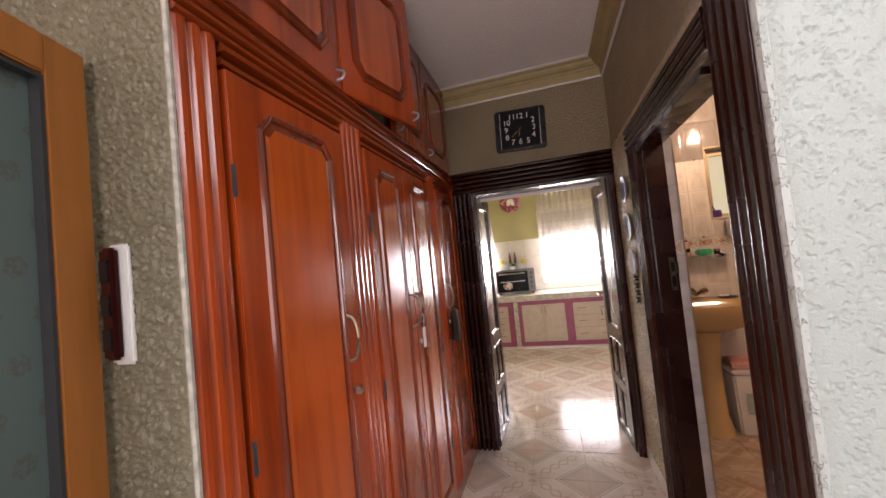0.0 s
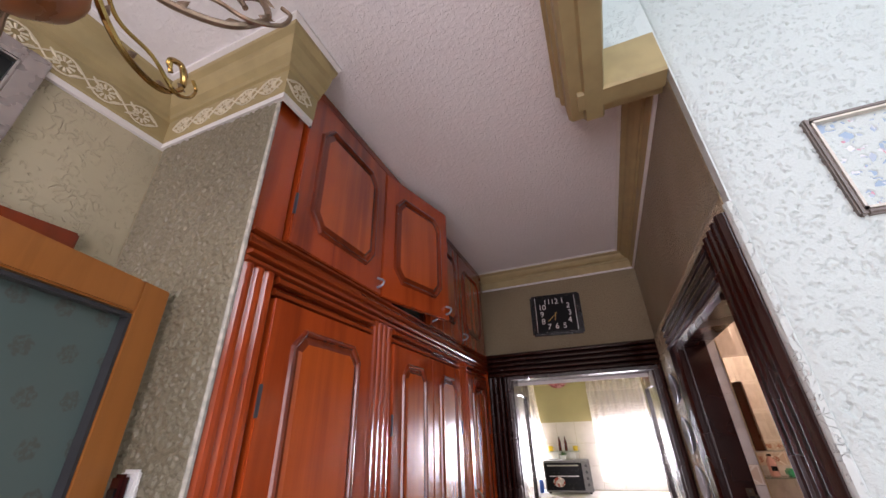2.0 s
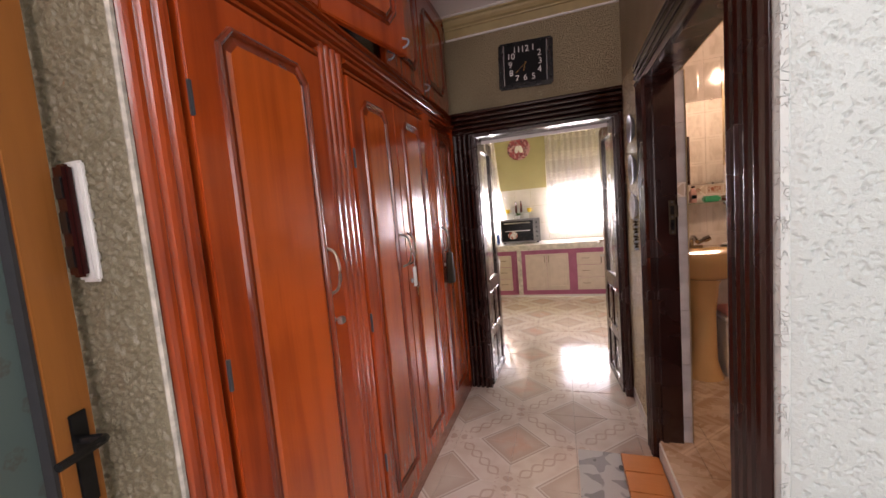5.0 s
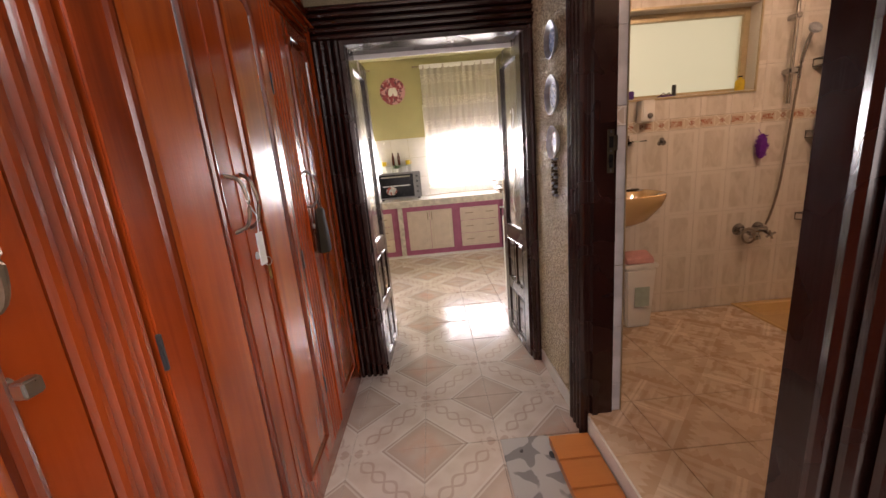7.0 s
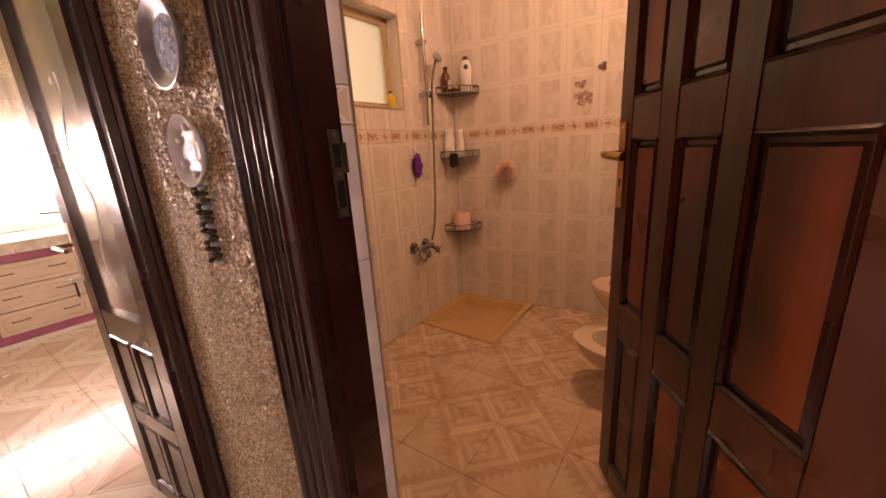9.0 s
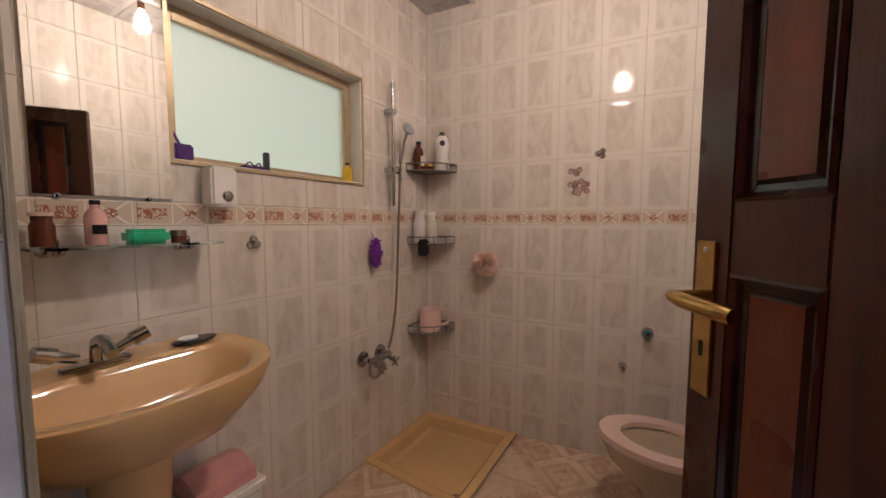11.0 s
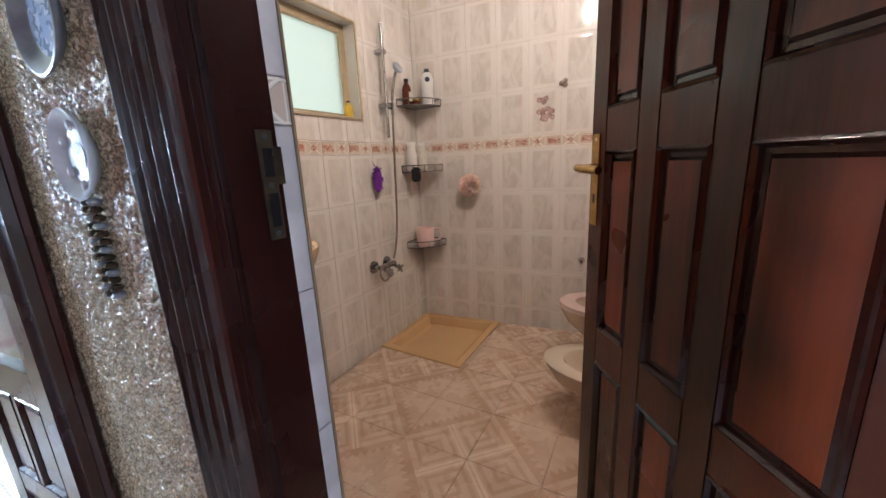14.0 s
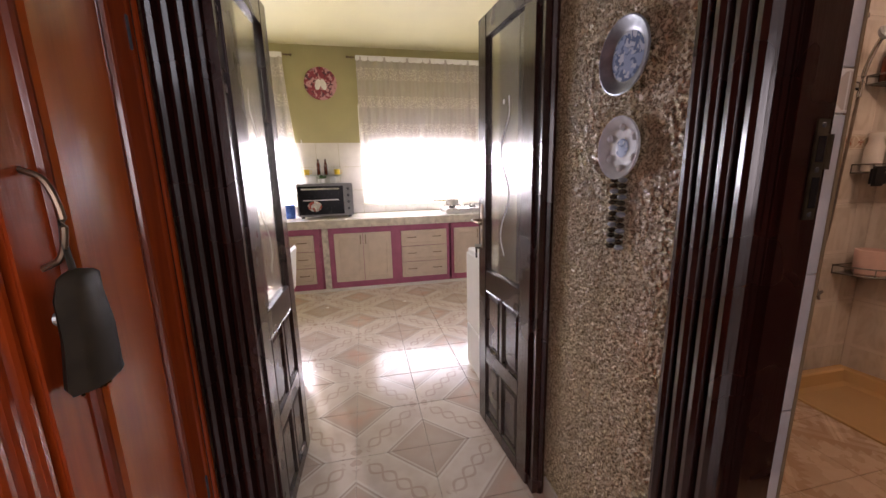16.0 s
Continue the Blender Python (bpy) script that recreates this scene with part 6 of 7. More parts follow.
tube(tp, curve_pts([(TX, TY, 1.03), (TX, TY - 0.01, 1.085), (TX, TY - 0.06, 1.10), (TX, TY - 0.12, 1.075)], 5), 0.014, 10)
bmesh.ops.transform(tp, matrix=Matrix.Translation((0, 0, UP)), verts=tp.verts)
tap = partw("mixer_tap", tp, M_CHROME, wbs, "chrome mixer tap with two knobs", True)
for s in (-1, 1):
    k = tube(bmesh.new(), [(TX + s * 0.035, TY, 1.05), (TX + s * 0.075, TY, 1.07), (TX + s * 0.078, TY, 1.071), (TX + s * 0.115, TY - 0.005, 1.088)], [0.012, 0.014, 0.021, 0.019], 10)
    bmesh.ops.transform(k, matrix=Matrix.Translation((0, 0, UP)), verts=k.verts)
    partw("knob", k, M_CHROME, tap, smooth=True)
sd_ = thingw(1.265, 3.17, 1.06, "soap_dish", "oval black soap dish with a white soap on the basin rim", "soap dish")
partw("dish", lathe(bmesh.new(), [(0, 1.0625), (0.056, 1.0625), (0.062, 1.070), (0.058, 1.072), (0, 1.068)], 20, Matrix.Translation((1.265, 3.165, 0)), sx=1.05, sy=0.55), M_BLACK, sd_, smooth=True)
sp_ = thingw(1.245, 3.165, 1.07, "soap", "small white bar of soap in the black dish", "soap")
partw("bar", lathe(bmesh.new(), [(0, 1.0725), (0.026, 1.0725), (0.03, 1.078), (0.024, 1.084), (0, 1.085)], 16, Matrix.Translation((1.245, 3.163, 0)), sx=1.0, sy=0.6), M_WHITE, sp_, smooth=True)

mr = thingw(1.11, 3.262, 1.5, "mirror", "frameless rectangular mirror held by small clips above the glass shelf", "mirror")
partw("glass", B(0.955, 1.262, 3.260, 3.266, 1.515, 2.10, bevel=0.001), M_MIRROR, mr)
for x, z in ((1.0, 2.102), (1.2, 2.102), (1.0, 1.512), (1.2, 1.512)):
    partw("clip", lathe(bmesh.new(), [(0, 0.012), (0.007, 0.010), (0.009, 0)], 10, Matrix.Translation((x, 3.2695, z)) @ FACE_S), M_CHROME, mr, smooth=True)
gsf = thingw(1.14, 3.2, 1.375, "glass_shelf", "green-edged glass shelf on two chrome trefoil brackets", "shelf")
partw("board", B(0.92, 1.355, 3.135, 3.262, 1.372, 1.379, bevel=0.001), M_SHELF_GLASS, gsf)


def lobes(bm, m, r=0.014, off=0.014, h=0.014):
    for k in range(3):
        a = math.pi / 2 + 2 * math.pi * k / 3
        one = lathe(bmesh.new(), [(0, h), (r * 0.75, h * 0.8), (r, 0.0)], 12, m @ Matrix.Translation((off * math.cos(a), off * math.sin(a), 0)))
        me = bpy.data.meshes.new("t")
        one.to_mesh(me)
        one.free()
        bm.from_mesh(me)
        bpy.data.meshes.remove(me)
    return bm


for x in (0.98, 1.29):
    bm = lobes(bmesh.new(), Matrix.Translation((x, 3.269, 1.372)) @ FACE_S, 0.017, 0.015, 0.03)
    partw("bracket", bm, M_CHROME, gsf, smooth=True)


def hook(x, y, z, m, label):
    t = thingw(x, y, z, "wall_hook", label, "hook", "trefoil wall hooks")
    bm = lobes(bmesh.new(), Matrix.Translation((x, y, z)) @ m, 0.017, 0.015, 0.012)
    partw("rosette", bm, M_CHROME, t, smooth=True)
    c = lathe(bmesh.new(), [(0, 0.034), (0.010, 0.032), (0.011, 0.026), (0.006, 0.02), (0.006, 0.01)], 12, Matrix.Translation((x, y, z)) @ m)
    partw("peg", c, M_CHROME, t, smooth=True)
    return t


hook(1.535, 3.269, 1.360, FACE_S, "chrome trefoil hook on the tiles under the soap dispenser")
hook_east = hook(2.849, 2.205, 1.815, FACE_W, "chrome trefoil hook on the tiles above the flower decal")

t = bottle(0.955, 3.20, 1.380, 0.024, 0.085, 0.020, plain("brown_liquid", (0.12, 0.035, 0.02), 0.1), M_PINK_CER, "perfume_bottle", "square little bottle with a red-brown print on the glass shelf")
t = bottle(1.055, 3.20, 1.380, 0.024, 0.12, 0.010, plain("pink_lotion", (0.72, 0.42, 0.38), 0.25), M_BLACK, "lotion_bottle", "pink lotion bottle with a black cap on the glass shelf")
partw("label_print", B(1.040, 1.070, 3.1735, 3.1745, 1.41, 1.435), M_BLACK, t)
gd = thingw(1.165, 3.20, 1.38, "green_dish", "green plastic soap dish on the glass shelf", "soap dish")
partw("body", B(1.115, 1.215, 3.165, 3.235, 1.3795, 1.422, bevel=0.010), M_GREEN, gd, smooth=True)
jr = thingw(1.247, 3.20, 1.38, "small_jar", "small brown jar on the glass shelf", "jar")
partw("body", lathe(bmesh.new(), [(0, 1.3795), (0.02, 1.3795), (0.021, 1.40), (0, 1.40)], 14, Matrix.Translation((1.247, 3.195, 0))), M_AMBER, jr, smooth=True)
partw("lid", lathe(bmesh.new(), [(0, 1.4005), (0.022, 1.4005), (0.022, 1.417), (0, 1.418)], 14, Matrix.Translation((1.247, 3.195, 0))), M_OLD_BRONZE, jr, smooth=True)

dp = thingw(1.375, 3.25, 1.55, "soap_dispenser", "white wall-mounted soap dispenser with a round chrome button", "soap dispenser")
partw("body", B(1.352, 1.440, 3.195, 3.2690, 1.495, 1.632, bevel=0.008), M_WHITE, dp, smooth=True)
partw("button", lathe(bmesh.new(), [(0, 0.006), (0.013, 0.006), (0.018, 0.004), (0.019, 0)], 18, Matrix.Translation((1.404, 3.1948, 1.532)) @ FACE_S), M_CHROME, dp, smooth=True)

SILL = WB[2] + 0.004
cpp = thingw(1.315, 3.30, SILL, "purple_cup", "purple plastic cup with a brush on the window sill", "cup")
partw("body", B(1.287, 1.345, 3.282, 3.335, SILL + 0.0005, SILL + 0.055, bevel=0.006), M_PURPLE, cpp)
partw("brush", tube(bmesh.new(), [(1.31, 3.30, SILL + 0.05), (1.290, 3.31, SILL + 0.10)], 0.005, 6), M_PURPLE, cpp)
rz = thingw(1.58, 3.30, SILL, "purple_brush", "purple scrubbing brush lying on the window sill", "brush")
partw("head", B(1.52, 1.61, 3.285, 3.325, SILL + 0.0005, SILL + 0.012, bevel=0.004), M_PURPLE, rz)
partw("handle", B(1.612, 1.632, 3.290, 3.312, SILL + 0.0005, SILL + 0.075, bevel=0.003), M_DARKGREY, rz)
partw("wire", tube(bmesh.new(), curve_pts([(1.53, 3.30, SILL + 0.012), (1.55, 3.30, SILL + 0.028), (1.57, 3.30, SILL + 0.016), (1.59, 3.30, SILL + 0.028), (1.60, 3.30, SILL + 0.012)], 4), 0.0025, 5), M_BLACK, rz)
bottle(2.075, 3.305, SILL, 0.027, 0.095, 0.010, M_YELLOW, M_BLACK, "yellow_bottle", "small yellow bottle with a black cap on the window sill")

# shower rail, head, hose, valve
RX, RY = 2.335, 3.215
sr = thingw(RX, RY, 1.56, "shower_rail", "vertical chrome shower rail with a sliding bracket on the tiles", "shower rail")
partw("pole", tube(bmesh.new(), [(RX, RY, 1.535), (RX, RY, 2.215)], 0.011, 12), M_CHROME, sr, smooth=True)
for z in (2.055, 1.735):
    partw("bracket", B(RX - 0.02, RX + 0.02, RY - 0.018, 3.2690, z - 0.016, z + 0.016, bevel=0.006), M_CHROME, sr, smooth=True)
partw("slider", B(RX - 0.028, RX + 0.045, RY - 0.022, RY + 0.02, 1.715, 1.755, bevel=0.008), M_CHROME, sr, smooth=True)
sh = thingw(RX + 0.05, RY - 0.03, 1.9, "hand_shower", "chrome hand shower with a grey rose resting in the rail bracket", "hand shower")
partw("handle", tube(bmesh.new(), curve_pts([(RX + 0.035, RY - 0.02, 1.68), (RX + 0.038, RY - 0.025, 1.80), (RX + 0.045, RY - 0.045, 1.90), (RX + 0.05, RY - 0.06, 1.945)], 5), 0.010, 10), M_CHROME, sh, smooth=True)
partw("rose", lathe(bmesh.new(), [(0, 0.006), (0.034, 0.004), (0.040, -0.004), (0.03, -0.02), (0.012, -0.03), (0, -0.03)], 20, Matrix.Translation((RX + 0.055, RY - 0.075, 1.965)) @ Matrix.Rotation(radians(60), 4, "X")), M_PEWTER, sh, "grey shower rose", True)
partw("hose", tube(bmesh.new(), curve_pts([(RX + 0.035, RY - 0.02, 1.68), (RX + 0.022, RY - 0.02, 1.45), (RX + 0.010, RY - 0.02, 1.25), (RX - 0.014, RY - 0.03, 1.05), (RX - 0.042, RY - 0.035, 0.90), (RX - 0.062, RY - 0.03, 0.80), (RX - 0.072, RY - 0.015, 0.735)], 6), 0.0075, 8), M_HOSE, sh, "ribbed steel hose", True)
vx = 2.198
vl = thingw(vx, 3.2, 0.69, "shower_valve", "chrome shower valve with two cross handles on the tiles", "shower valve")
vb = tube(bmesh.new(), [(vx - 0.075, 3.205, 0.70), (vx + 0.075, 3.205, 0.70)], 0.020, 12)
partw("body", vb, M_CHROME, vl, smooth=True)
for s in (-1, 1):
    partw("flange", lathe(bmesh.new(), [(0, 0.05), (0.016, 0.05), (0.018, 0.014), (0.040, 0.010), (0.044, 0)], 16, Matrix.Translation((vx + s * 0.07, 3.269, 0.70)) @ FACE_S), M_CHROME, vl, smooth=True)
    c = bmesh.new()
    hx, hy, hz = vx + s * 0.06, 3.165, 0.675
    tube(c, [(hx, 3.19, 0.685), (hx, 3.14, 0.67)], 0.013, 8)
    for k in range(2):
        a = math.pi / 2 * k + 0.4
        tube(c, [(hx - 0.032 * math.cos(a), 3.145, 0.672 - 0.032 * math.sin(a)), (hx + 0.032 * math.cos(a), 3.145, 0.672 + 0.032 * math.sin(a))], 0.008, 7)
    partw("cross_handle", c, M_CHROME, vl, smooth=True)
partw("hose_coil", tube(bmesh.new(), [(vx - 0.062 + 0.046 * math.cos(a), 3.185 + 0.006 * math.sin(a), 0.668 + 0.052 * math.sin(a)) for a in [2 * math.pi * k / 20 for k in range(21)]], 0.0075, 8), M_HOSE, vl, "coiled end of a steel hose", True)
partw("spout", tube(bmesh.new(), [(vx, 3.205, 0.69), (vx + 0.005, 3.18, 0.655), (vx + 0.005, 3.175, 0.635)], 0.011, 8), M_CHROME, vl, smooth=True)


def corner_basket(z, r, n_bars, label):
    t = thingw(2.70, 3.22, z, "corner_basket", label, "corner shelf", "corner shelves")
    cx, cy = 2.752, 3.266
    arc = [(cx - r * math.cos(a), cy - r * math.sin(a)) for a in [math.pi / 2 * k / 12 for k in range(13)]]
    w = bmesh.new()
    for zz in (z, z + 0.045):
        tube(w, [(x, y, zz) for x, y in arc], 0.004, 6)
        tube(w, [(cx, cy - r, zz), (cx, cy, zz), (cx - r, cy, zz)], 0.004, 6)
    for k in range(0, 13, 3):
        tube(w, [(arc[k][0], arc[k][1], z), (arc[k][0], arc[k][1], z + 0.045)], 0.003, 5)
    partw("wire_rail", w, M_WIRE, t, "steel wire rail")
    b = bmesh.new()
    vs = [b.verts.new((cx, cy, z + 0.001))] + [b.verts.new((x, y, z + 0.001)) for x, y in arc]
    f = b.faces.new(vs)
    q = bmesh.ops.extrude_face_region(b, geom=[f])
    for v in q["geom"]:
        if isinstance(v, bmesh.types.BMVert):
            v.co.z += 0.004
    partw("tray", b, M_STEEL, t)
    return t


corner_basket(1.757, 0.225, 5, "steel corner shelf holding shampoo bottles")
corner_basket(1.305, 0.215, 5, "steel wire corner basket holding two shower gels")
corner_basket(0.740, 0.215, 5, "steel wire corner basket holding a pink mug")
bottle(2.598, 3.225, 1.764, 0.031, 0.175, 0.014, M_AMBER, M_BLACK, "oil_bottle", "amber bottle with a white label on the corner shelf")
jz = thingw(2.655, 3.17, 1.763, "cream_jar", "low amber jar with a brassy lid on the corner shelf", "jar")
partw("body", lathe(bmesh.new(), [(0, 1.7635), (0.040, 1.7635), (0.042, 1.787), (0, 1.787)], 18, Matrix.Translation((2.652, 3.185, 0))), M_AMBER, jz, smooth=True)
partw("lid", lathe(bmesh.new(), [(0, 1.7875), (0.043, 1.7875), (0.043, 1.804), (0, 1.806)], 18, Matrix.Translation((2.652, 3.185, 0))), M_BRASS, jz, smooth=True)
partw("label_print", B(2.578, 2.618, 3.192, 3.1935, 1.79, 1.85), M_OFFWHITE, [o for o in bpy.data.objects if o.name.startswith("oil_bottle")][0])
LX, LY = 2.700, 3.115
t = thingw(LX, LY, 1.764, "body_lotion", "white waisted lotion bottle with a round dark badge on corner shelf", "bottle")
partw("body", lathe(bmesh.new(), [(0, 1.764), (0.040, 1.764), (0.046, 1.775), (0.040, 1.85), (0.044, 1.90), (0.046, 1.93), (0.036, 1.965), (0.022, 1.98), (0, 1.98)], 20, Matrix.Translation((LX, LY, 0)), sx=0.8, sy=1.0), M_WHITE, t, smooth=True)
partw("cap", lathe(bmesh.new(), [(0, 1.9805), (0.021, 1.9805), (0.016, 2.004), (0, 2.006)], 14, Matrix.Translation((LX, LY, 0))), M_DARKGREY, t, smooth=True)
partw("badge", lathe(bmesh.new(), [(0, 0.001), (0.017, 0)], 16, Matrix.Translation((LX - 0.033, LY - 0.022, 1.93)) @ Matrix.Rotation(radians(32), 4, "Z") @ FACE_W), plain("navy_print", (0.012, 0.02, 0.06), 0.3), t)
bottle(2.590, 3.215, 1.312, 0.038, 0.200, 0.028, M_WHITE, M_WHITE, "shower_gel", "white shower gel bottle in the wire basket")
bottle(2.655, 3.165, 1.312, 0.034, 0.195, 0.024, M_OFFWHITE, M_WHITE, "shower_gel", "cream shower gel bottle in the wire basket")
gl = thingw(2.55, 3.16, 1.30, "black_mitt", "black bath mitt hanging over the wire basket", "mitt")
partw("cloth", B(2.500, 2.606, 3.145, 3.172, 1.235, 1.338, bevel=0.012), plain("black_cloth", (0.01, 0.01, 0.012), 0.95), gl, smooth=True)
pm = thingw(2.64, 3.17, 0.747, "pink_mug", "large pale pink plastic mug in the lower wire basket", "mug")
M_MUG = plain("pale_pink_plastic", (0.78, 0.56, 0.52), 0.35, vary=0.05)
partw("body", lathe(bmesh.new(), [(0, 0.747), (0.058, 0.747), (0.066, 0.755), (0.068, 0.885), (0.062, 0.887), (0.059, 0.762), (0, 0.762)], 22, Matrix.Translation((2.640, 3.165, 0))), M_MUG, pm, smooth=True)
partw("handle", tube(bmesh.new(), curve_pts([(2.688, 3.117, 0.872), (2.722, 3.084, 0.862), (2.724, 3.080, 0.80), (2.688, 3.117, 0.775)], 4), 0.007, 7), M_MUG, pm, smooth=True)

lf = thingw(2.20, 3.23, 1.27, "bath_sponge", "purple knobbly bath sponge hanging on the tiles", "sponge")
random.seed(3)
bm = lathe(bmesh.new(), [(0, 0.085), (0.012, 0.075), (0.026, 0.045), (0.032, 0.0), (0.028, -0.045), (0.014, -0.078), (0, -0.085)], 14, Matrix.Translation((2.205, 3.232, 1.275)), sx=1.1, sy=0.8)
for i in range(60):
    a, k = random.uniform(0, 6.28), random.uniform(-0.07, 0.07)
    rr = 0.031 * math.sqrt(max(0.05, 1 - (k / 0.085) ** 2))
    c = Vector((2.205 + 1.1 * rr * math.cos(a), 3.232 + 0.8 * rr * math.sin(a), 1.275 + k))
    tube(bm, [c, c + Vector((0.010 * math.cos(a), 0.010 * math.sin(a), 0))], [0.004, 0.002], 5)
partw("body", bm, M_PURPLE2, lf)
partw("loop", tube(bmesh.new(), [(2.205, 3.245, 1.355), (2.20, 3.262, 1.385)], 0.002, 5), M_PURPLE2, lf)

pf = thingw(2.80, 2.84, 1.20, "bath_puff", "peach mesh bath puff hanging from a small hook on the tiles", "bath puff")
bm = bmesh.new()
random.seed(9)
for i in range(170):
    d = Vector((random.gauss(0, 1), random.gauss(0, 1), random.gauss(0, 1))).normalized()
    s = d.cross(Vector((random.gauss(0, 1), random.gauss(0, 1), random.gauss(0, 1)))).normalized()
    q = d.cross(s)
    c = Vector((2.795, 2.835, 1.19))
    pts = [c + d * 0.025, c + d * 0.068 + s * 0.026, c + d * 0.084 + q * 0.018, c + d * 0.070 - s * 0.026]
    bm.faces.new([bm.verts.new(p) for p in pts])
partw("mesh_ball", bm, M_PUFF, pf)
partw("cord", tube(bmesh.new(), [(2.80, 2.835, 1.24), (2.83, 2.835, 1.29)], 0.002, 5), M_PUFF, pf)
partw("hook", B(2.835, 2.8490, 2.825, 2.845, 1.275, 1.31, bevel=0.003), M_OFFWHITE, pf)

dc = tagged(new("flower_decal"), "faded pink and brown flower decal on one wall tile", "decal")
dc.location = (2.85, 2.30, 1.66)
random.seed(21)
bm = bmesh.new()
for i in range(16):
    cy, cz = random.gauss(0, 0.036), random.gauss(0, 0.045)
    for k in range(5):
        a = 2 * math.pi * k / 5 + i
        c = Vector((2.8485, 2.30 + cy + 0.011 * math.cos(a), 1.655 + cz + 0.011 * math.sin(a)))
        v = [bm.verts.new(c + Vector((0, 0.008 * math.cos(b), 0.008 * math.sin(b)))) for b in [math.pi / 3 * j for j in range(6)]]
        bm.faces.new(v)
partw("petals", bm, plain("decal_print", (0.46, 0.29, 0.25), 0.3, vary=0.5), dc)

# shower tray
stt = thingw(2.49, 2.95, BF, "shower_tray", "square beige ceramic shower tray set in the corner of the floor", "shower tray")
bm = bmesh.new()
moulded(bm, [(2.095, 2.637), (2.816, 2.637), (2.754, 3.269), (2.125, 3.269)], [(0, 0.0), (0.0, 0.008), (0.008, 0.013), (0.045, 0.013), (0.055, 0.006), (0.072, -0.055), (0.10, -0.066)], lambda u, v, k: (u, v, BF + k))
partw("basin", bm, M_BEIGE_CER, stt, smooth=False)
partw("drain", lathe(bmesh.new(), [(0, 0.003), (0.022, 0.003), (0.026, 0)], 16, Matrix.Translation((2.235, 2.745, BF - 0.0675))), M_OLD_BRONZE, stt)

# toilet and bidet
def bowl(t, cx, y0, y1, w, z, mat, rim, inner):
    n_ = 32

    def ring(k, zz, kb=None, dy=0.0):
        out = []
        L = (y1 - y0) / 2
        for i in range(n_):
            a = 2 * math.pi * i / n_
            out.append((cx + w / 2 * k * math.cos(a), (y0 + y1) / 2 + dy + L * k * math.sin(a) * (1.0 if math.sin(a) > 0 else 0.92), zz))
        return out
    R = [ring(0.55, BF, dy=-0.06), ring(0.50, BF + 0.08, dy=-0.06), ring(0.58, BF + 0.18, dy=-0.05), ring(0.88, z - 0.09, dy=-0.01), ring(0.98, z - 0.02), ring(1.0, z - 0.005), ring(0.97, z), ring(0.70, z), ring(0.66, z - 0.01), ring(0.60, z - 0.07), ring(0.35, z - 0.15), ring(0.1, z - 0.17)]
    bm = bmesh.new()
    vr = [[bm.verts.new(p) for p in r] for r in R]
    for a, b in zip(vr, vr[1:]):
        for i in range(n_):
            bm.faces.new((a[i], a[(i + 1) % n_], b[(i + 1) % n_], b[i]))
    bm.faces.new(vr[0][::-1])
    bm.faces.new(vr[-1])
    partw("bowl", bm, mat, t, smooth=True)
    return ring


tl = thingw(2.46, 1.8, BF, "toilet", "beige ceramic toilet with its pale pink lid raised", "toilet")
ring = bowl(tl, 2.46, 1.58, 2.12, 0.37, 0.50, M_SANITARY, 0, 0)
bm = bmesh.new()
r0, r1, r2, r3 = ring(1.0, 0.503), ring(0.99, 0.524), ring(0.66, 0.524), ring(0.64, 0.503)
vr = [[bm.verts.new(p) for p in r] for r in (r0, r1, r2, r3)]
for a, b in ((0, 1), (1, 2), (2, 3), (3, 0)):
    for i in range(32):
        bm.faces.new((vr[a][i], vr[a][(i + 1) % 32], vr[b][(i + 1) % 32], vr[b][i]))
partw("seat", bm, M_PINK_CER, tl, "pale pink seat", True)
bm = bmesh.new()
moulded(bm, [(2.46 + 0.18 * math.cos(a) * (1 if math.sin(a) > 0 else 1), 0.76 + 0.23 * math.sin(a)) for a in [2 * math.pi * k / 24 for k in range(24)]], [(0, -0.010), (0, 0.006), (0.008, 0.010)], lambda u, v, k: (u, 1.70 - (v - 0.53) * 0.10 + k, v))
partw("lid", bm, M_PINK_CER, tl, "raised pale pink lid")
partw("tank", B(2.27, 2.65, 1.28, 1.60, 0.50, 0.88, bevel=0.02), M_SANITARY, tl, smooth=True)
partw("tank_lid", B(2.26, 2.66, 1.279, 1.61, 0.8805, 0.915, bevel=0.012), M_SANITARY, tl, smooth=True)
partw("flush_button", lathe(bmesh.new(), [(0, 0.008), (0.018, 0.007), (0.022, 0)], 14, Matrix.Translation((2.46, 1.55, 0.9155))), M_CHROME, tl, smooth=True)
vv = thingw(2.84, 2.10, 0.55, "stop_valve", "small chrome stop valve on the tiles beside the toilet", "valve")
partw("body", lathe(bmesh.new(), [(0, 0.045), (0.012, 0.043), (0.013, 0.02), (0.02, 0.004), (0.022, 0)], 14, Matrix.Translation((2.849, 2.06, 0.66)) @ FACE_W), M_CHROME, vv, smooth=True)
wv = thingw(2.83, 1.95, 0.83, "water_tap", "round chrome tap with a blue rubber hose end on the tiles", "tap")
partw("body", lathe(bmesh.new(), [(0, 0.07), (0.018, 0.066), (0.02, 0.03), (0.03, 0.005), (0.03, 0)], 14, Matrix.Translation((2.849, 1.95, 0.86)) @ FACE_W), M_CHROME, wv, smooth=True)
partw("band", lathe(bmesh.new(), [(0.0185, 0.034), (0.024, 0.036), (0.024, 0.05), (0.0185, 0.052)], 14, Matrix.Translation((2.849, 1.95, 0.86)) @ FACE_W), plain("teal_rubber", (0.02, 0.20, 0.24), 0.5), wv, "teal rubber band")
bi = thingw(1.95, 1.8, BF, "bidet", "beige ceramic bidet beside the toilet", "bidet")
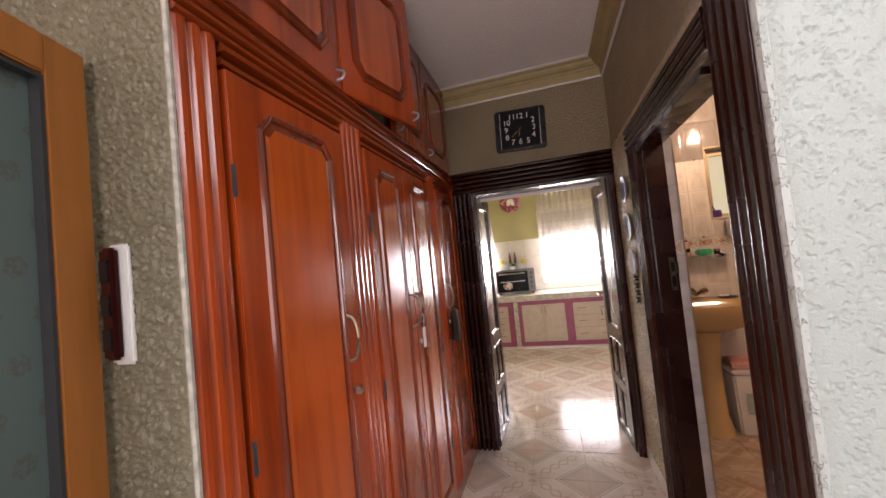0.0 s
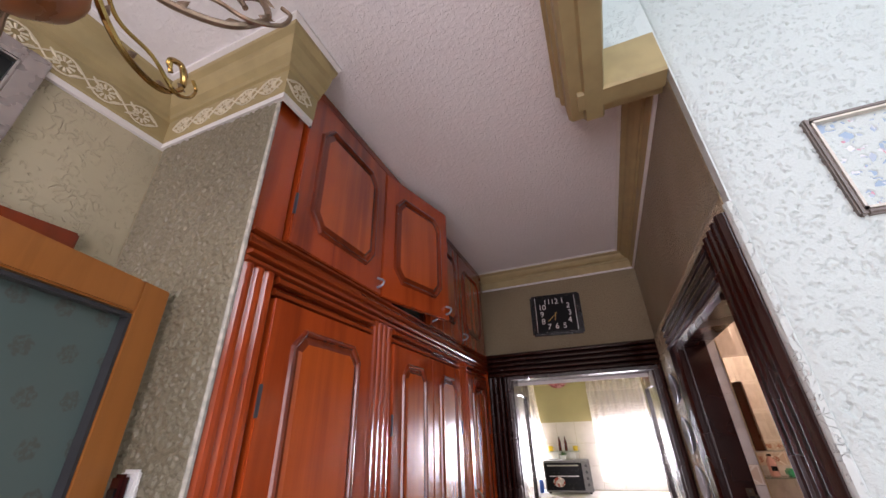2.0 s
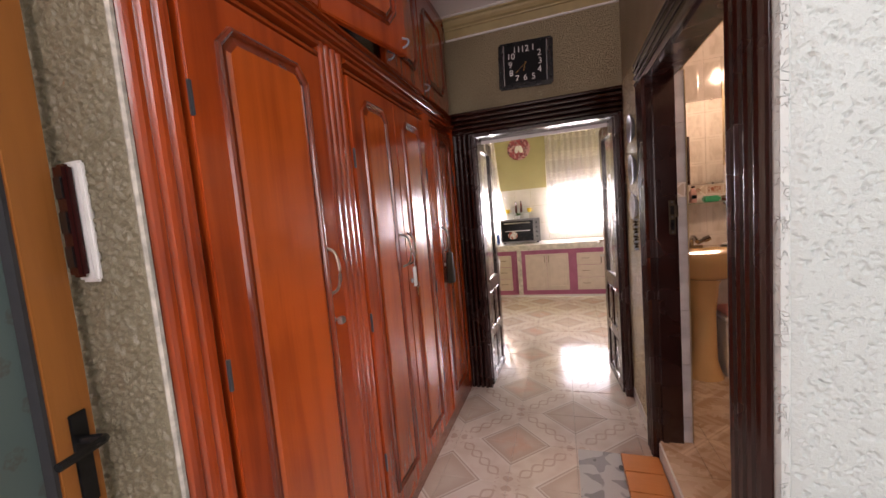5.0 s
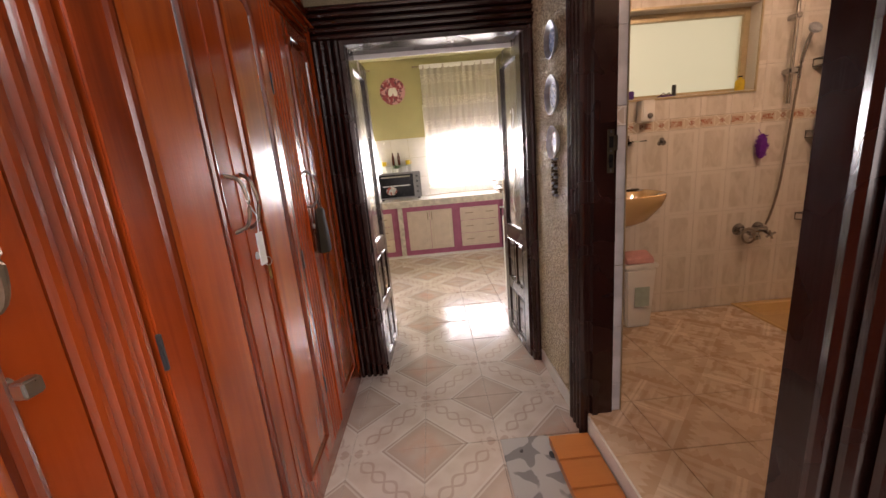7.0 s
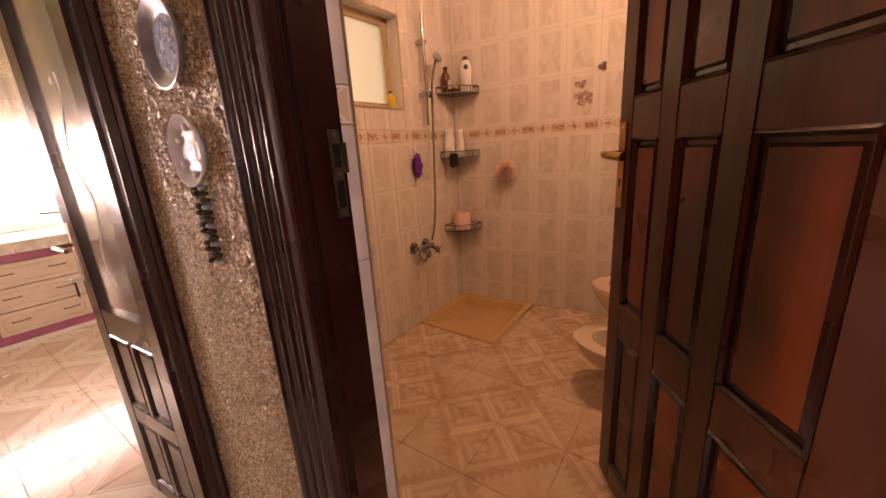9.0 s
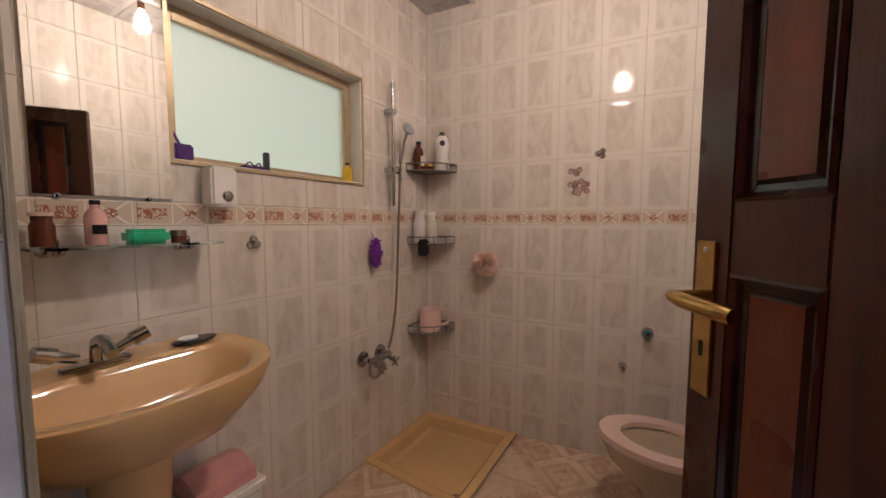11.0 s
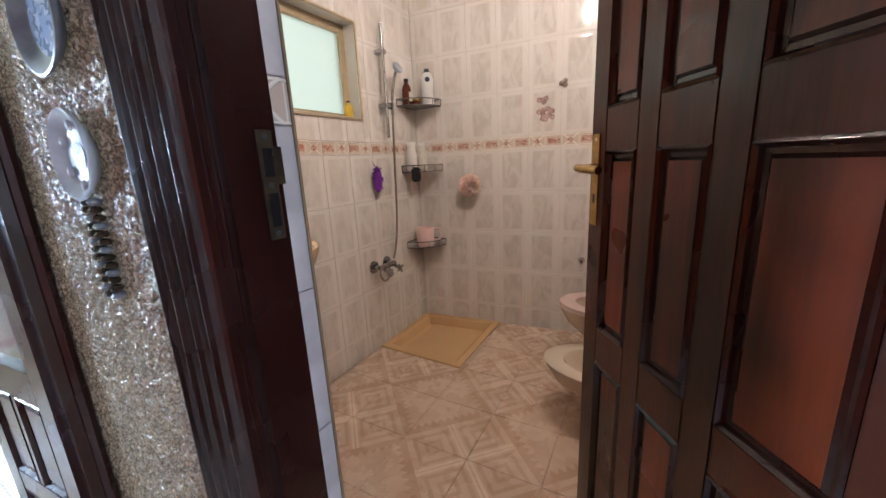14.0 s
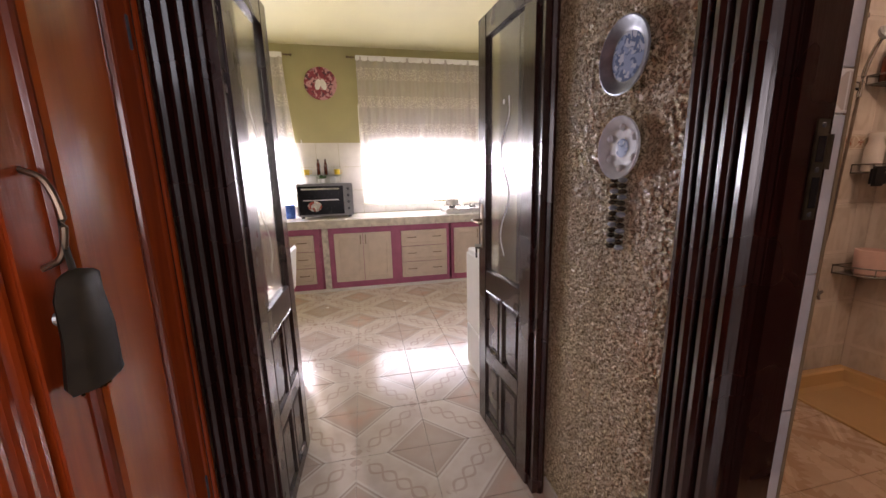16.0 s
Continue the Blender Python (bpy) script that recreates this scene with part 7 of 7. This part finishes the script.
bowl(bi, 1.945, 1.50, 2.09, 0.38, 0.43, M_SANITARY, 0, 0)
partw("tap", tube(bmesh.new(), curve_pts([(1.955, 1.55, 0.452), (1.955, 1.55, 0.53), (1.955, 1.60, 0.56), (1.955, 1.65, 0.54)], 4), 0.012, 8), M_CHROME, bi, smooth=True)

# bin
bn_ = thingw(1.37, 3.09, BF, "laundry_bin", "white plastic bin with a pink lid under the wash basin", "bin")
bm = bmesh.new()
x0, x1, y0, y1 = 1.185, 1.395, 3.03, 3.255
lo_, hi_ = [(x0 + 0.02, y0 + 0.02), (x1 - 0.02, y0 + 0.02), (x1 - 0.02, y1 - 0.02), (x0 + 0.02, y1 - 0.02)], [(x0, y0), (x1, y0), (x1, y1), (x0, y1)]
vr = [[bm.verts.new((x, y, z)) for x, y in r] for r, z in ((lo_, BF), (hi_, BF + 0.43))]
for i in range(4):
    bm.faces.new((vr[0][i], vr[0][(i + 1) % 4], vr[1][(i + 1) % 4], vr[1][i]))
bm.faces.new(vr[0][::-1])
bm.faces.new(vr[1])
bmesh.ops.bevel(bm, geom=list(bm.edges), offset=0.012, segments=3, affect="EDGES")
partw("body", bm, M_WHITE, bn_, smooth=True)
partw("collar", B(x0 - 0.008, x1 + 0.008, y0 - 0.008, y1 + 0.008, BF + 0.432, BF + 0.46, bevel=0.006), M_WHITE, bn_)
bm = bmesh.new()
prism(bm, [(y0 + 0.01, BF + 0.4605), (y1 - 0.01, BF + 0.4605), (y1 - 0.03, BF + 0.50), ((y0 + y1) / 2, BF + 0.53), (y0 + 0.03, BF + 0.50)], "x", x0 + 0.01, x1 - 0.01)
bmesh.ops.bevel(bm, geom=list(bm.edges), offset=0.006, segments=2, affect="EDGES")
partw("lid", bm, M_ROSE_LID, bn_, "pink swing lid")
partw("label_print", B(1.25, 1.35, y0 + 0.0015, y0 + 0.0045, BF + 0.16, BF + 0.30), plain("green_label", (0.40, 0.50, 0.46), 0.5), bn_)

# bulb
blb = thingw(1.68, 2.00, BCEIL, "ceiling_bulb", "bare lit bulb in a brown holder hanging from the tiled ceiling", "light bulb")
partw("rose", lathe(bmesh.new(), [(0, 0), (0.026, 0), (0.026, -0.02), (0.01, -0.03), (0, -0.03)], 16, Matrix.Translation((1.68, 2.00, BCEIL - 0.0005))), M_TURNED, blb, smooth=True)
partw("flex", tube(bmesh.new(), [(1.68, 2.00, BCEIL - 0.03), (1.685, 2.00, BCEIL - 0.165)], 0.003, 6), M_BLACK, blb)
partw("holder", lathe(bmesh.new(), [(0, -0.05), (0.014, -0.05), (0.018, -0.06), (0.017, -0.10), (0, -0.10)], 16, Matrix.Translation((1.68, 2.00, BCEIL - 0.11))), M_TURNED, blb, smooth=True)
gb = partw("bulb", lathe(bmesh.new(), [(0.012, -0.1005), (0.014, -0.115), (0.028, -0.135), (0.031, -0.155), (0.024, -0.178), (0, -0.187)], 20, Matrix.Translation((1.68, 2.00, BCEIL - 0.11))), M_BULB, blb, "glowing bulb", True)
gb.visible_shadow = False

# what hangs on the east wall turns with it
for t in (hook_east, pf, dc, vv, wv):
    t.matrix_basis = EW @ t.matrix_basis

# ---- tiles, piece by piece ----
hole_n = (WB[0] - 0.012, WB[1] + 0.012, WB[2] - 0.012, WB[3] + 0.012)
for r0, r1 in ROWS:
    x = 2.85
    while x > 0.745:
        a = max(0.735, x - TW)
        for p in tile_rects(a, x, r0, r1, hole_n):
            if p[1] - p[0] > 0.012 and p[3] - p[2] > 0.012:
                tile_ob("tile", p[1] - p[0], p[3] - p[2], "N", M_TILE_N, ((p[0] + p[1]) / 2, 3.27, (p[2] + p[3]) / 2), wall_n)
        x -= TW
    y = 2.22 + 5 * TW
    while y > 1.30:
        b, a = min(y, 3.27), max(1.276, y - TW)
        if b - a > 0.012:
            tile_ob("tile", b - a, r1 - r0, "E", M_TILE_E, (2.85, (a + b) / 2, (r0 + r1) / 2), wall_e)
        y -= TW
    x = 2.85 + TW
    while x > 0.745:
        a = max(0.735, x - TW)
        tile_ob("tile", x - a, r1 - r0, "S", M_TILE_N, ((a + x) / 2, 1.276, (r0 + r1) / 2), wall_s)
        x -= TW
x = 2.85
while x > 0.745:
    a = max(0.735, x - 0.21)
    tile_ob("border_tile", x - a, 0.077, "N", M_BAND_X, ((a + x) / 2, 3.2695, 1.4685), wall_n)
    tile_ob("border_tile", x - a, 0.077, "S", M_BAND_X, ((a + x) / 2, 1.276, 1.4685), wall_s)
    x -= 0.21
y = 3.27
while y > 1.30:
    a = max(1.276, y - 0.21)
    tile_ob("border_tile", y - a, 0.077, "E", M_BAND_Y, (2.8495, (a + y) / 2, 1.4685), wall_e)
    y -= 0.21
# the tiled reveal of the doorway
rvl = S("trim_reveal", B(0.7055, 0.7485, 2.2530, 2.2545, BF, 2.05), M_GROUT, "tiled reveal of the bathroom doorway")
for r0, r1 in ROWS[:8]:
    r1 = min(r1, 2.05)
    if r1 - r0 > 0.02:
        tile_ob("tile", 0.043, r1 - r0, "N", M_TILE_PLAIN, (0.727, 2.2470, (r0 + r1) / 2), rvl)
tile_ob("border_tile", 0.043, 0.077, "N", M_BAND_X, (0.727, 2.2465, 1.4685), rvl)
S("trim_reveal_edge", B(0.7487, 0.7535, 2.244, 2.2545, BF, 2.05, bevel=0.002), M_ALU, "beige plastic edge strip")
# bathroom floor tiles
K = 0.3185
for i in range(-4, 6):
    for j in range(-5, 5):
        a, b = max(0.592, 1.469 + i * K), min(2.95, 1.469 + (i + 1) * K)
        c, d_ = max(1.30, 2.30 + j * K), min(3.268, 2.30 + (j + 1) * K)
        if b - a < 0.02 or d_ - c < 0.02:
            continue
        hole = (2.123, 2.96, 2.633, 3.28)
        for p in tile_rects(a, b, c, d_, hole):
            for q in tile_rects(*p, (0.0, 0.749, 2.253, 4.0)):
                if q[1] - q[0] > 0.012 and q[3] - q[2] > 0.012:
                    tile_ob("tile", q[1] - q[0], q[3] - q[2], "F", M_BATH_FLOOR, ((q[0] + q[1]) / 2, (q[2] + q[3]) / 2, BF), bath_floor_bed)
# hall and kitchen floor tiles: those near the walk are parts, the rest one mesh
rest = bmesh.new()
for i in range(-9, 10):
    for j in range(-12, 13):
        a, b = max(-2.99, FX + i * FS), min(3.19, FX + (i + 1) * FS)
        c, e_ = max(-1.89, FY + j * FS), min(6.17, FY + (j + 1) * FS)
        if b < -1.25 and e_ < 3.0:
            continue
        if b - a < 0.02 or e_ - c < 0.02 or (a > 0.6 and c > 1.1 and e_ < 3.3) or (b < -0.66 and 0.62 < c < 2.7):
            continue
        if -1.3 < a < 1.1 and c > 0.3:
            tile_ob("tile", b - a, e_ - c, "F", M_HALL_FLOOR, ((a + b) / 2, (c + e_) / 2, 0), floor)
        else:
            moulded(rest, rect(a + 0.0012, b - 0.0012, c + 0.0012, e_ - 0.0012), [(0, -0.006), (0, -0.0018), (0.0018, 0)], lambda u, v, k: (u, v, k))
ft = part("floor_tiles", rest, M_HALL_FLOOR, floor)
ft["kind"] = "stuff"
